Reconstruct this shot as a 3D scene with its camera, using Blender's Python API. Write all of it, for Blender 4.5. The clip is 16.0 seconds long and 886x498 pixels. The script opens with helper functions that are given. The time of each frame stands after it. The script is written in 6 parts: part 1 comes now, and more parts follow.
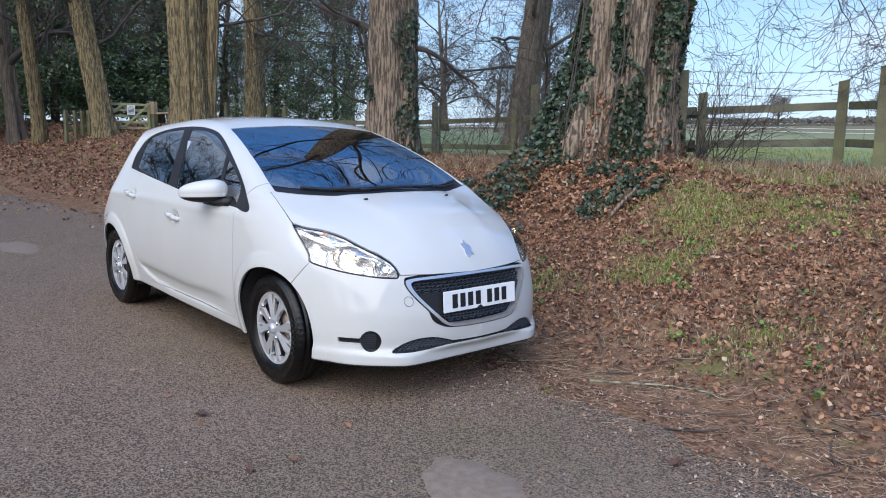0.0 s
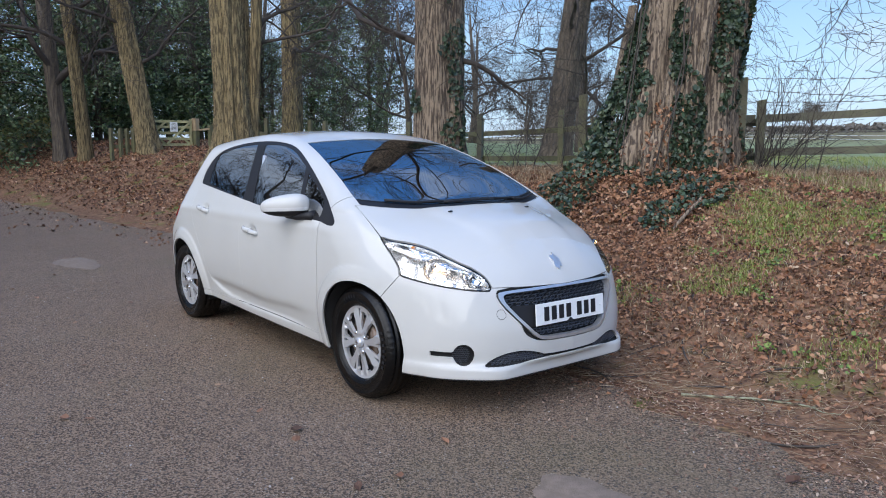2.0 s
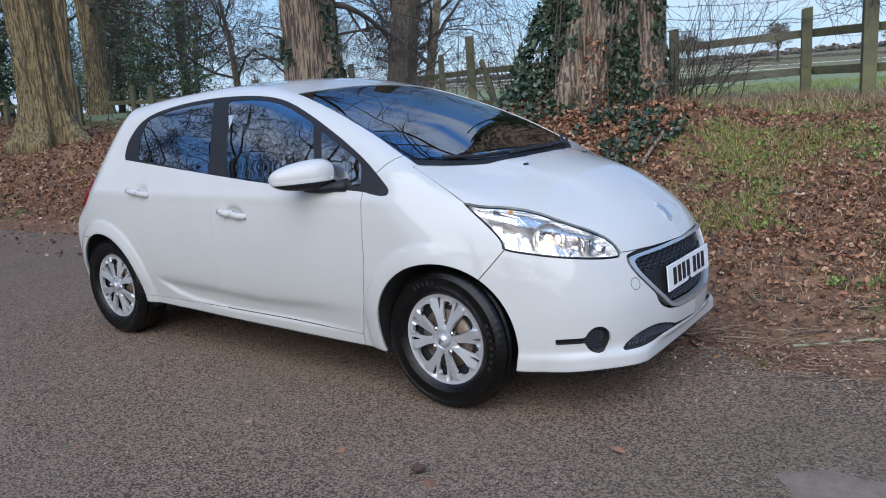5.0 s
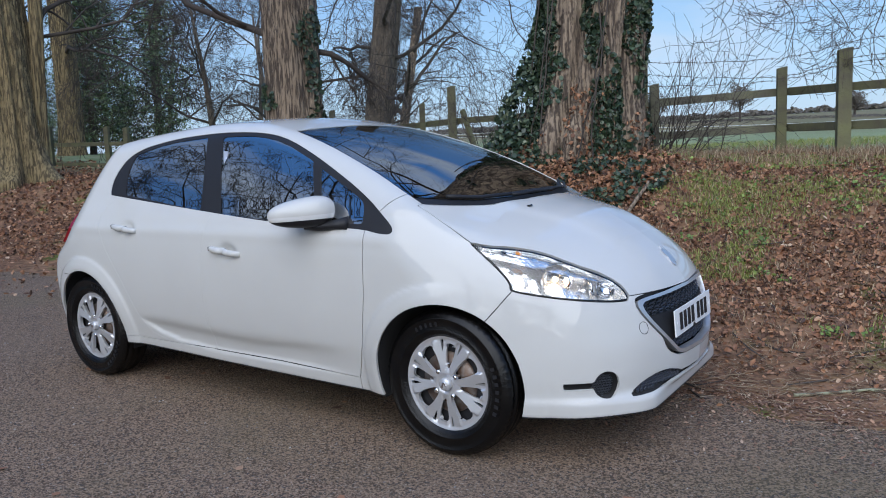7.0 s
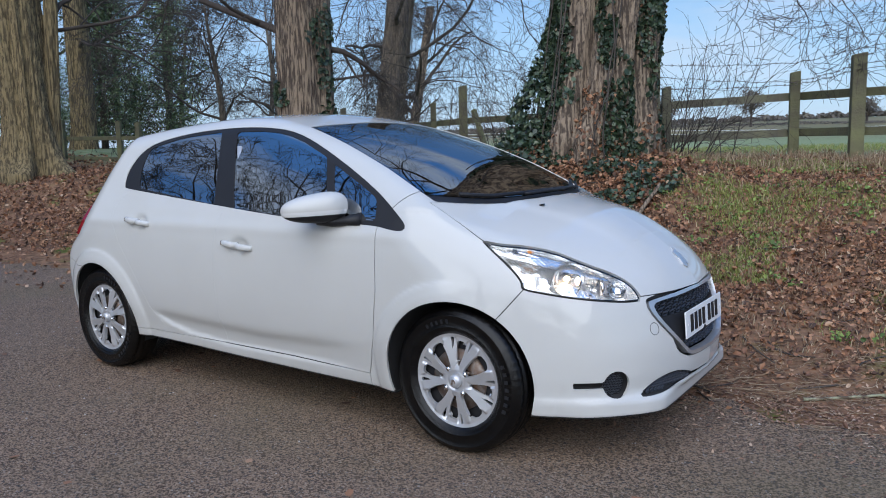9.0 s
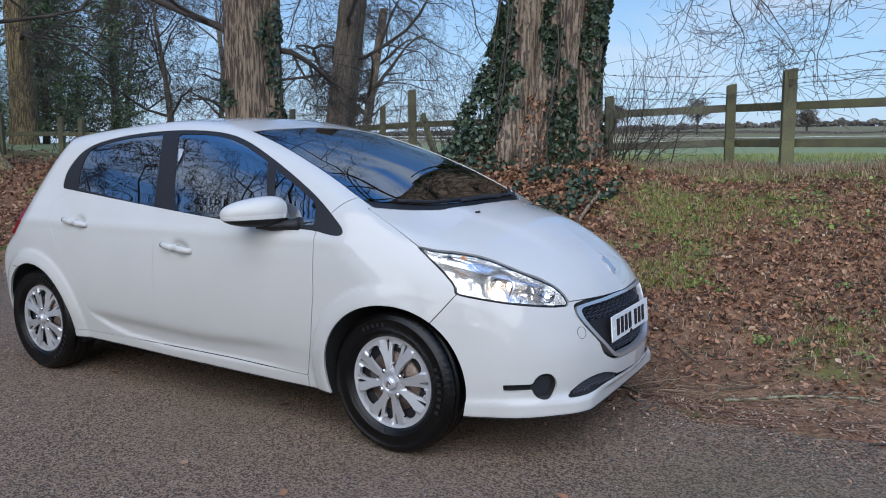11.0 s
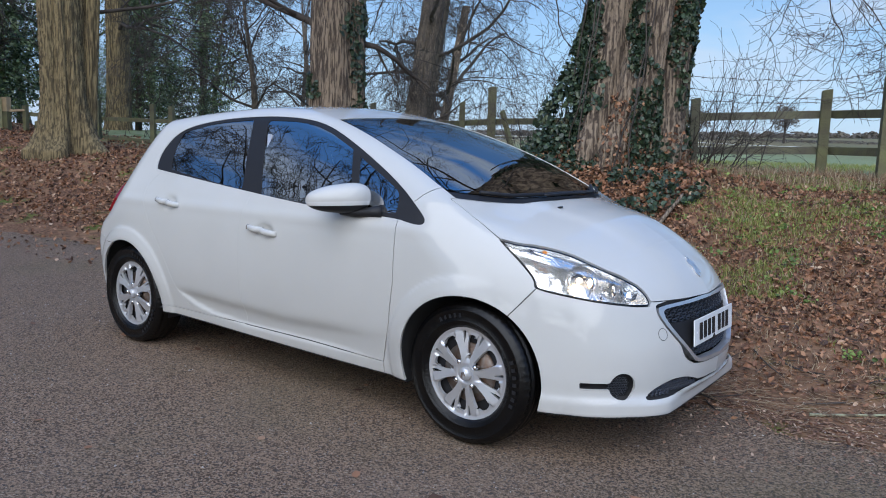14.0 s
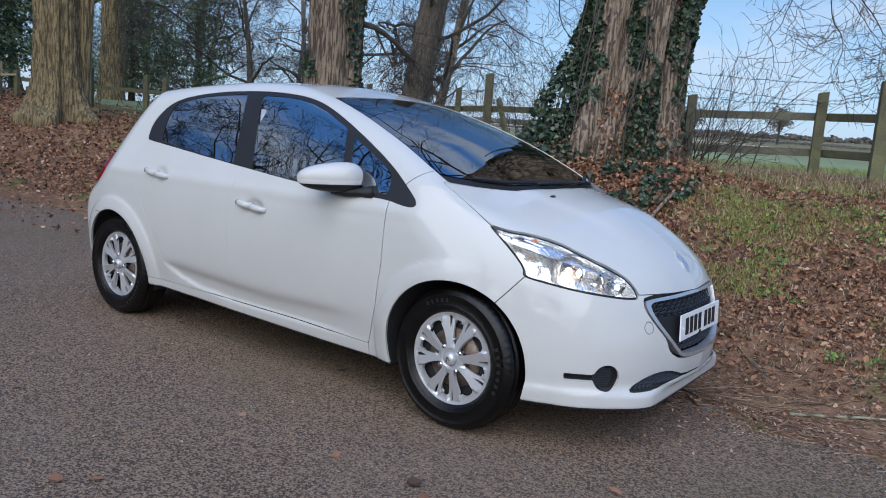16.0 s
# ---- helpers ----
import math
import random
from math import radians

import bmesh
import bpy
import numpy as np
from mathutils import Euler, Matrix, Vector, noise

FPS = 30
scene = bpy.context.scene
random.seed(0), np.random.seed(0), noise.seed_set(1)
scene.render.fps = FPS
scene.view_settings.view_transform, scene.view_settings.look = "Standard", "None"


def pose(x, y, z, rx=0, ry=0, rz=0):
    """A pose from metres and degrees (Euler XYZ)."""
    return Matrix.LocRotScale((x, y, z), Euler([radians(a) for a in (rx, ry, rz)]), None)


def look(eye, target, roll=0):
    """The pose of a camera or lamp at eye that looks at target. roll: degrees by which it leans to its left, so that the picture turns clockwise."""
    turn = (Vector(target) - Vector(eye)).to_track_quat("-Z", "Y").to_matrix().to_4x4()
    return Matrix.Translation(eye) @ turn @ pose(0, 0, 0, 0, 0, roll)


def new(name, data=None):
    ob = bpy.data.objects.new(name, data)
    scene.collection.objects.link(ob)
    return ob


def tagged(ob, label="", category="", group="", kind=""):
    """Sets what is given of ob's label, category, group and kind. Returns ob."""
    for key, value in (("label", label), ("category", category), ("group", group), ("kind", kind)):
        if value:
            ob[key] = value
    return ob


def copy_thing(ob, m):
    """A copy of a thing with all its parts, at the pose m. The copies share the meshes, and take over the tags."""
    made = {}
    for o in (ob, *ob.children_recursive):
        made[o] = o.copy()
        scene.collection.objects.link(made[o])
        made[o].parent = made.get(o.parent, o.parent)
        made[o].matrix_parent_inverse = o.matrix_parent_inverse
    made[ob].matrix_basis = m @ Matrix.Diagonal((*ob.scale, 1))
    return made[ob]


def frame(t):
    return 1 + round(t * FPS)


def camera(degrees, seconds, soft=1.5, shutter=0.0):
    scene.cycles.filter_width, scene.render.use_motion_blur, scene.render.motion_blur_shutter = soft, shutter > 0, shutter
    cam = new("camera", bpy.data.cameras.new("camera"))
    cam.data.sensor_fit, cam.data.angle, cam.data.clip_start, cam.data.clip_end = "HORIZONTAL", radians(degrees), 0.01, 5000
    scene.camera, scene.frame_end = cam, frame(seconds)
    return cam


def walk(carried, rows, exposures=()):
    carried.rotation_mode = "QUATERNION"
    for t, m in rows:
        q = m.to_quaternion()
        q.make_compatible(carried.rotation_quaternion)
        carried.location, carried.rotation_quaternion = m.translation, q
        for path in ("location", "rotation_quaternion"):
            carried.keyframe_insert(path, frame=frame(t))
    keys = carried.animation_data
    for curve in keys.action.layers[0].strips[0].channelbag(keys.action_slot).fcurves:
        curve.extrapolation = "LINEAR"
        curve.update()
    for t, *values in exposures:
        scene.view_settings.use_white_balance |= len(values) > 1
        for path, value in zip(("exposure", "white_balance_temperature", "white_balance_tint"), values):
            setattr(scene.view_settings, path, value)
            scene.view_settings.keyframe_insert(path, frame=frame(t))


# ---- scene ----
cam = camera(61.0, 16.0, 1.0)
PATH = [
    (0, (4.885, -2.723, 1.341), (3.387, -1.43, 1.052), 0.9),
    (0.5, (4.896, -2.728, 1.336), (3.37, -1.457, 1.1), 0.6),
    (1, (4.886, -2.729, 1.331), (3.292, -1.545, 1.096), 0.5),
    (1.5, (4.784, -2.797, 1.341), (3.175, -1.634, 1.101), -0.0),
    (2, (4.646, -2.942, 1.332), (3.097, -1.703, 1.075), 0.1),
    (2.5, (4.484, -3.007, 1.332), (3.01, -1.687, 1.039), -0.1),
    (3, (4.185, -3.07, 1.326), (2.741, -1.728, 0.987), -0.5),
    (3.2, (4.076, -3.103, 1.345), (2.641, -1.757, 0.986), -0.8),
    (5.3, (3.048, -3.277, 1.287), (1.896, -1.682, 0.924), -4.5),
    (5.5, (3.016, -3.301, 1.28), (1.871, -1.691, 0.967), -4.6),
    (6, (2.991, -3.296, 1.265), (1.868, -1.665, 0.978), -3.8),
    (6.5, (2.982, -3.247, 1.258), (1.864, -1.61, 0.989), -3.0),
    (7, (2.97, -3.273, 1.252), (1.847, -1.637, 0.997), -2.4),
    (7.5, (2.957, -3.3, 1.241), (1.823, -1.672, 0.992), -1.7),
    (8, (2.956, -3.291, 1.241), (1.815, -1.668, 0.987), -1.5),
    (10.5, (3.03, -3.316, 1.262), (1.917, -1.675, 1.001), -1.2),
    (11, (3.064, -3.327, 1.269), (2.031, -1.633, 1.017), -0.4),
    (11.5, (3.039, -3.318, 1.266), (2.042, -1.603, 1.015), -0.0),
    (12, (3.012, -3.33, 1.263), (1.952, -1.652, 1.011), 0.3),
    (12.5, (3.014, -3.343, 1.259), (1.866, -1.725, 1.013), 0.3),
    (13, (3.026, -3.341, 1.25), (1.848, -1.743, 1.005), 0.8),
    (13.5, (3.026, -3.347, 1.244), (1.834, -1.761, 0.994), 1.2),
    (14, (3.027, -3.351, 1.238), (1.84, -1.762, 0.981), 1.6),
    (14.5, (3.023, -3.348, 1.232), (1.842, -1.756, 0.967), 1.8),
    (15, (3.017, -3.332, 1.218), (1.838, -1.74, 0.945), 2.3),
    (15.5, (3.013, -3.333, 1.225), (1.842, -1.738, 0.935), 3.5),
    (16, (3.017, -3.338, 1.228), (1.856, -1.735, 0.935), 4.3),
]
walk(cam, [(t, look(eye, target, roll)) for t, eye, target, roll in PATH],
     [(0.0, 0.74, 6150, 9.5), (2.5, 0.58, 6120, 9), (5.3, 0.48, 6020, 8), (7.0, 0.36, 5980, 8), (16.0, 0.36, 5980, 8)])

# ---- sky, sun ----
SUN_AZ, SUN_EL = radians(158), radians(36)
world = bpy.data.worlds.new("sky")
scene.world = world
world.use_nodes = True
wn, wl = world.node_tree.nodes, world.node_tree.links
wn.clear()
sky = wn.new("ShaderNodeTexSky")
sky.sky_type, sky.sun_disc, sky.sun_elevation, sky.sun_rotation = "NISHITA", False, SUN_EL, SUN_AZ
sky.air_density, sky.dust_density, sky.ozone_density = 1.0, 0.2, 2.0
coord = wn.new("ShaderNodeTexCoord")
flat = wn.new("ShaderNodeMapping")
flat.inputs["Scale"].default_value = (1.3, 1.3, 5.0)
puffs = wn.new("ShaderNodeTexNoise")
puffs.inputs["Scale"].default_value, puffs.inputs["Detail"].default_value, puffs.inputs["Roughness"].default_value = 1.6, 7.0, 0.55
cover = wn.new("ShaderNodeMapRange")
cover.inputs["From Min"].default_value, cover.inputs["From Max"].default_value, cover.inputs["To Max"].default_value = 0.52, 0.68, 0.80
split_dir = wn.new("ShaderNodeSeparateXYZ")
low = wn.new("ShaderNodeMapRange")
low.inputs["From Min"].default_value, low.inputs["From Max"].default_value, low.inputs["To Min"].default_value, low.inputs["To Max"].default_value = 0.0, 0.22, 0.72, 0.0
haze = wn.new("ShaderNodeMix")
haze.data_type = "RGBA"
haze.inputs["B"].default_value = (2.7, 4.1, 7.0, 1)
mixed = wn.new("ShaderNodeMix")
mixed.data_type = "RGBA"
mixed.inputs["B"].default_value = (5.9, 6.5, 7.4, 1)
glow = wn.new("ShaderNodeBackground")
glow.inputs["Strength"].default_value = 0.090
world_out = wn.new("ShaderNodeOutputWorld")
wl.new(coord.outputs["Generated"], flat.inputs["Vector"])
wl.new(flat.outputs["Vector"], puffs.inputs["Vector"])
wl.new(puffs.outputs["Fac"], cover.inputs["Value"])
wl.new(coord.outputs["Generated"], split_dir.inputs["Vector"])
wl.new(split_dir.outputs["Z"], low.inputs["Value"])
wl.new(low.outputs["Result"], haze.inputs["Factor"])
wl.new(cover.outputs["Result"], mixed.inputs["Factor"])
# deeper blue overhead
high = wn.new("ShaderNodeMapRange")
high.inputs["From Min"].default_value, high.inputs["From Max"].default_value, high.inputs["To Max"].default_value = 0.15, 0.7, 0.62
deep = wn.new("ShaderNodeMix")
deep.data_type = "RGBA"
deep.inputs["B"].default_value = (1.2, 4.1, 11.2, 1)
wl.new(split_dir.outputs["Z"], high.inputs["Value"])
wl.new(high.outputs["Result"], deep.inputs["Factor"])
wl.new(sky.outputs["Color"], deep.inputs["A"])
wl.new(deep.outputs["Result"], haze.inputs["A"])
wl.new(haze.outputs["Result"], mixed.inputs["A"])
wl.new(mixed.outputs["Result"], glow.inputs["Color"])
wl.new(glow.outputs["Background"], world_out.inputs["Surface"])

sun = new("sun", bpy.data.lights.new("sun", "SUN"))
sun.data.energy, sun.data.angle, sun.data.color = 2.9, radians(80), (1.0, 0.93, 0.84)
sun_from = Vector((math.sin(SUN_AZ) * math.cos(SUN_EL), math.cos(SUN_AZ) * math.cos(SUN_EL), math.sin(SUN_EL)))
sun.matrix_world = look(sun_from * 50, (0, 0, 0))

# ---- materials ----
def material(name, colour, rough=0.6, metal=0.0, second=None, scale=8.0, detail=6.0, bump=0.0, bump_scale=60.0, coat=0.0, stretch=(1, 1, 1), spread=(0.35, 0.65), spec=0.5, random=0.0):
    """A plain surface: two colours mixed by noise, with fine relief."""
    m = bpy.data.materials.new(name)
    m.use_nodes = True
    n, l = m.node_tree.nodes, m.node_tree.links
    b = n["Principled BSDF"]
    b.inputs["Base Color"].default_value = (*colour, 1)
    b.inputs["Roughness"].default_value, b.inputs["Metallic"].default_value = rough, metal
    b.inputs["Coat Weight"].default_value, b.inputs["Coat Roughness"].default_value = coat, 0.02
    b.inputs["Specular IOR Level"].default_value, b.inputs["Coat IOR"].default_value = spec, 1.5
    tc = n.new("ShaderNodeTexCoord")
    mp = n.new("ShaderNodeMapping")
    mp.inputs["Scale"].default_value = stretch
    l.new(tc.outputs["Object"], mp.inputs["Vector"])
    if second:
        t = n.new("ShaderNodeTexNoise")
        t.inputs["Scale"].default_value, t.inputs["Detail"].default_value = scale, detail
        l.new(mp.outputs["Vector"], t.inputs["Vector"])
        r = n.new("ShaderNodeMapRange")
        r.inputs["From Min"].default_value, r.inputs["From Max"].default_value = spread
        l.new(t.outputs["Fac"], r.inputs["Value"])
        x = n.new("ShaderNodeMix")
        x.data_type = "RGBA"
        x.inputs["A"].default_value, x.inputs["B"].default_value = (*colour, 1), (*second, 1)
        l.new(r.outputs["Result"], x.inputs["Factor"])
        out = x.outputs["Result"]
        if random:
            g = n.new("ShaderNodeNewGeometry")
            h = n.new("ShaderNodeHueSaturation")
            v = n.new("ShaderNodeMapRange")
            v.inputs["To Min"].default_value, v.inputs["To Max"].default_value = 1 - random, 1 + random
            l.new(g.outputs["Random Per Island"], v.inputs["Value"])
            l.new(v.outputs["Result"], h.inputs["Value"])
            l.new(out, h.inputs["Color"])
            out = h.outputs["Color"]
        l.new(out, b.inputs["Base Color"])
    if bump:
        t2 = n.new("ShaderNodeTexNoise")
        t2.inputs["Scale"].default_value, t2.inputs["Detail"].default_value = bump_scale, 5.0
        l.new(mp.outputs["Vector"], t2.inputs["Vector"])
        k = n.new("ShaderNodeBump")
        k.inputs["Strength"].default_value, k.inputs["Distance"].default_value = min(1.0, bump), 0.02
        l.new(t2.outputs["Fac"], k.inputs["Height"])
        l.new(k.outputs["Normal"], b.inputs["Normal"])
    return m


def leaf_material(name, ramp, rough=0.6):
    """Leaves, each of a colour of its own out of a ramp."""
    m = bpy.data.materials.new(name)
    m.use_nodes = True
    n, l = m.node_tree.nodes, m.node_tree.links
    b = n["Principled BSDF"]
    b.inputs["Roughness"].default_value = rough
    g = n.new("ShaderNodeNewGeometry")
    r = n.new("ShaderNodeValToRGB")
    while len(r.color_ramp.elements) < len(ramp):
        r.color_ramp.elements.new(0.5)
    for e, (at, c) in zip(r.color_ramp.elements, ramp):
        e.position, e.color = at, (*c, 1)
    l.new(g.outputs["Random Per Island"], r.inputs["Fac"])
    l.new(r.outputs["Color"], b.inputs["Base Color"])
    return m


def pane_material(name, tint, gloss=1.45):
    """Thin glass: see-through with a true mirror image by angle."""
    m = bpy.data.materials.new(name)
    m.use_nodes = True
    n, l = m.node_tree.nodes, m.node_tree.links
    n.remove(n["Principled BSDF"])
    a, b, f, x = n.new("ShaderNodeBsdfTransparent"), n.new("ShaderNodeBsdfGlossy"), n.new("ShaderNodeFresnel"), n.new("ShaderNodeMixShader")
    a.inputs["Color"].default_value = (*tint, 1)
    b.inputs["Roughness"].default_value = 0.0
    f.inputs["IOR"].default_value = gloss
    l.new(f.outputs["Fac"], x.inputs["Fac"])
    l.new(a.outputs["BSDF"], x.inputs[1])
    l.new(b.outputs["BSDF"], x.inputs[2])
    l.new(x.outputs["Shader"], n["Material Output"].inputs["Surface"])
    return m


def glowing(name, colour, strength):
    m = bpy.data.materials.new(name)
    m.use_nodes = True
    b = m.node_tree.nodes["Principled BSDF"]
    b.inputs["Base Color"].default_value = (*colour, 1)
    b.inputs["Emission Color"].default_value = (*colour, 1)
    b.inputs["Emission Strength"].default_value = strength
    return m


PAINT = material("white_paint", (0.53, 0.525, 0.50), 0.6, coat=1.0, spec=0.0, second=(0.515, 0.51, 0.485), scale=3.0)
TRIM = material("black_trim", (0.016, 0.016, 0.018), 0.48, second=(0.019, 0.019, 0.021), scale=4, spec=0.25)
GLOSS_BLACK = material("gloss_black", (0.012, 0.012, 0.014), 0.12, coat=0.6)
RUBBER = material("tyre_rubber", (0.0025, 0.0025, 0.003), 0.26, second=(0.006, 0.0055, 0.005), scale=14, bump=0.2, bump_scale=150, spec=0.3)
SILVER = material("silver_lacquer", (0.60, 0.605, 0.615), 0.30, metal=0.5, second=(0.54, 0.545, 0.56), scale=6, coat=0.5)
LAMP_SILVER = material("lamp_silver", (0.95, 0.94, 0.92), 0.16, metal=0.8, bump=0.8, bump_scale=14)
FRAME_SILVER = material("frame_silver", (0.60, 0.61, 0.63), 0.28, metal=0.7, second=(0.55, 0.56, 0.58), scale=20)
CHROME = material("chrome", (0.85, 0.86, 0.88), 0.06, metal=1.0)
DULL_STEEL = material("dull_steel", (0.22, 0.20, 0.18), 0.5, metal=0.7, second=(0.14, 0.08, 0.05), scale=30)
MESH_BLACK = material("satin_black_mesh", (0.035, 0.040, 0.055), 0.30, spec=0.7)
GLASS = pane_material("car_glass", (0.15, 0.18, 0.20), 5.0)
CLEAR = pane_material("lamp_glass", (0.96, 0.97, 0.98), 1.5)
CLOTH = material("grey_cloth", (0.04, 0.042, 0.048), 0.9, second=(0.06, 0.06, 0.065), scale=60, bump=0.2, bump_scale=300)
LINER = material("dark_lining", (0.02, 0.02, 0.021), 0.8)
PLATE_WHITE = material("plate_white", (0.82, 0.83, 0.82), 0.25)
AMBER = material("amber_plastic", (0.85, 0.28, 0.03), 0.2)
STRIP_LENS = material("strip_lens", (0.78, 0.78, 0.77), 0.15, metal=0.2, coat=1.0)
LICHEN = material("lichened_bark", (0.30, 0.30, 0.19), 0.95, second=(0.10, 0.075, 0.05), scale=22, bump=0.6, bump_scale=60, spread=(0.42, 0.58))
RED_LENS = material("red_lens", (0.20, 0.006, 0.01), 0.12, coat=0.8)
STRAW_TWIG = material("brown_twig", (0.26, 0.17, 0.105), 0.9, second=(0.13, 0.08, 0.05), scale=14)
BULB = glowing("warm_bulb", (1.0, 0.72, 0.38), 10.0)
BARK = material("bark", (0.265, 0.205, 0.145), 0.95, second=(0.065, 0.048, 0.036), scale=17, detail=7, stretch=(2.2, 2.2, 0.24), bump=1.0, bump_scale=24, spread=(0.42, 0.57))
BARK_DARK = material("dark_bark", (0.16, 0.13, 0.095), 0.95, second=(0.07, 0.058, 0.05), scale=6, stretch=(3, 3, 0.6), bump=0.9, bump_scale=10)
BARK_GREEN = material("mossy_bark", (0.26, 0.20, 0.10), 0.95, second=(0.08, 0.062, 0.033), scale=14, detail=7, stretch=(2.2, 2.2, 0.24), bump=1.0, bump_scale=20, spread=(0.41, 0.58))
TWIG = material("twig_bark", (0.038, 0.031, 0.026), 0.95, second=(0.078, 0.064, 0.053), scale=3)
TIMBER = material("weathered_timber", (0.155, 0.155, 0.075), 0.9, second=(0.11, 0.10, 0.065), scale=4, stretch=(1, 1, 1), bump=0.5, bump_scale=40)
TIMBER_DARK = material("dark_timber", (0.12, 0.11, 0.085), 0.9, second=(0.17, 0.165, 0.105), scale=4, bump=0.5, bump_scale=40)
PALE_WOOD = material("pale_wood", (0.42, 0.32, 0.19), 0.8, second=(0.33, 0.25, 0.15), scale=6, bump=0.3, bump_scale=50)
WIRE = material("rusty_wire", (0.10, 0.08, 0.07), 0.7, metal=0.4)
IVY = leaf_material("ivy_leaf", [(0.0, (0.014, 0.026, 0.016)), (0.5, (0.028, 0.05, 0.027)), (0.85, (0.05, 0.08, 0.04)), (1.0, (0.12, 0.14, 0.08))], 0.45)
EVERGREEN = leaf_material("evergreen_leaf", [(0.0, (0.032, 0.052, 0.024)), (0.5, (0.09, 0.135, 0.052)), (0.9, (0.17, 0.225, 0.09)), (1.0, (0.30, 0.33, 0.19))], 0.5)
DEAD_LEAF = leaf_material("dead_leaf", [(0.0, (0.045, 0.024, 0.014)), (0.28, (0.13, 0.060, 0.032)), (0.66, (0.285, 0.135, 0.068)), (0.94, (0.40, 0.225, 0.125)), (1.0, (0.50, 0.36, 0.24))], 0.7)
BLADE = leaf_material("grass_blade", [(0.0, (0.10, 0.135, 0.025)), (0.55, (0.22, 0.265, 0.05)), (0.8, (0.32, 0.31, 0.10)), (1.0, (0.43, 0.36, 0.20))], 0.7)
WEED = leaf_material("weed_leaf", [(0.0, (0.05, 0.085, 0.018)), (0.6, (0.14, 0.21, 0.04)), (1.0, (0.26, 0.33, 0.08))], 0.6)
STRAW = leaf_material("dry_stalk", [(0.0, (0.14, 0.085, 0.05)), (0.6, (0.27, 0.185, 0.11)), (1.0, (0.45, 0.36, 0.24))], 0.8)


# ---- mesh helpers ----
def mesh_of(name, verts, faces, mat, parent=None, label="", smooth=True, normals=None):
    me = bpy.data.meshes.new(name)
    v = np.ascontiguousarray(verts, dtype=np.float32)
    if isinstance(faces, np.ndarray):
        flat, size = faces.ravel(), np.full(len(faces), faces.shape[1])
    else:
        flat, size = np.fromiter((i for q in faces for i in q), dtype=np.int64), np.fromiter((len(q) for q in faces), dtype=np.int64)
    me.vertices.add(len(v))
    me.vertices.foreach_set("co", v.ravel())
    me.loops.add(len(flat))
    me.loops.foreach_set("vertex_index", flat.astype(np.int32))
    me.polygons.add(len(size))
    me.polygons.foreach_set("loop_start", (np.cumsum(size) - size).astype(np.int32))
    me.polygons.foreach_set("use_smooth", np.full(len(size), smooth))
    me.materials.append(mat)
    me.update(calc_edges=True)
    if normals is not None:
        me.normals_split_custom_set_from_vertices(np.asarray(normals, dtype=np.float32).tolist())
    ob = new(name, me)
    if parent:
        ob.parent = parent
    if label:
        tagged(ob, label)
    return ob


def part(name, bm, mat, parent=None, label="", smooth=False):
    """Links a bmesh as one object under a thing or a part."""
    me = bpy.data.meshes.new(name)
    bm.to_mesh(me)
    bm.free()
    me.materials.append(mat)
    if smooth:
        me.polygons.foreach_set("use_smooth", [True] * len(me.polygons))
    ob = new(name, me)
    if parent:
        ob.parent = parent
    if label:
        tagged(ob, label)
    return ob


def thing(name, at, label, category, group="", kind=""):
    ob = new(name)
    ob.location = at
    ob.empty_display_size = 0.1
    return tagged(ob, label, category, group, kind)


def box(size, at=(0, 0, 0), turn=(0, 0, 0), bevel=0.01, bm=None):
    """A bevelled box, added to bm."""
    bm = bm or bmesh.new()
    made = bmesh.ops.create_cube(bm, size=1.0)["verts"]
    bmesh.ops.transform(bm, matrix=pose(*at, *turn) @ Matrix.Diagonal((*size, 1)), verts=made)
    if bevel:
        edges = list({e for v in made for e in v.link_edges})
        bmesh.ops.bevel(bm, geom=edges, offset=bevel, segments=2, affect="EDGES", profile=0.6)
    return bm


def tube(points, radii, sides=6, cap=True):
    """Verts and faces of a tapering tube along points."""
    p = np.array(points, float)
    r = np.broadcast_to(np.array(radii, float), (len(p),))
    t = np.gradient(p, axis=0)
    t /= np.maximum(np.linalg.norm(t, axis=1)[:, None], 1e-9)
    ref = np.array((0, 0, 1.0)) if abs(t[0, 2]) < 0.9 else np.array((1.0, 0, 0))
    u = np.cross(t, ref)
    u /= np.maximum(np.linalg.norm(u, axis=1)[:, None], 1e-9)
    w = np.cross(t, u)
    a = np.linspace(0, 2 * np.pi, sides, endpoint=False)
    v = (p[:, None] + r[:, None, None] * (np.cos(a)[None, :, None] * u[:, None] + np.sin(a)[None, :, None] * w[:, None])).reshape(-1, 3)
    n = len(p)
    i, j = np.meshgrid(np.arange(n - 1), np.arange(sides), indexing="ij")
    k = (j + 1) % sides
    f = np.stack([i * sides + j, (i + 1) * sides + j, (i + 1) * sides + k, i * sides + k], -1).reshape(-1, 4)
    if cap:
        f = f.tolist()
        f.append(list(range(sides)))
        f.append(list(range(n * sides - 1, (n - 1) * sides - 1, -1)))
    return v, f


def join(pieces):
    vs, fs, at = [], [], 0
    for v, f in pieces:
        vs.append(np.asarray(v))
        if isinstance(f, np.ndarray):
            fs.append(f + at)
        else:
            fs += [[i + at for i in q] for q in f]
        at += len(v)
    return np.concatenate(vs), np.concatenate(fs) if isinstance(fs[0], np.ndarray) else fs


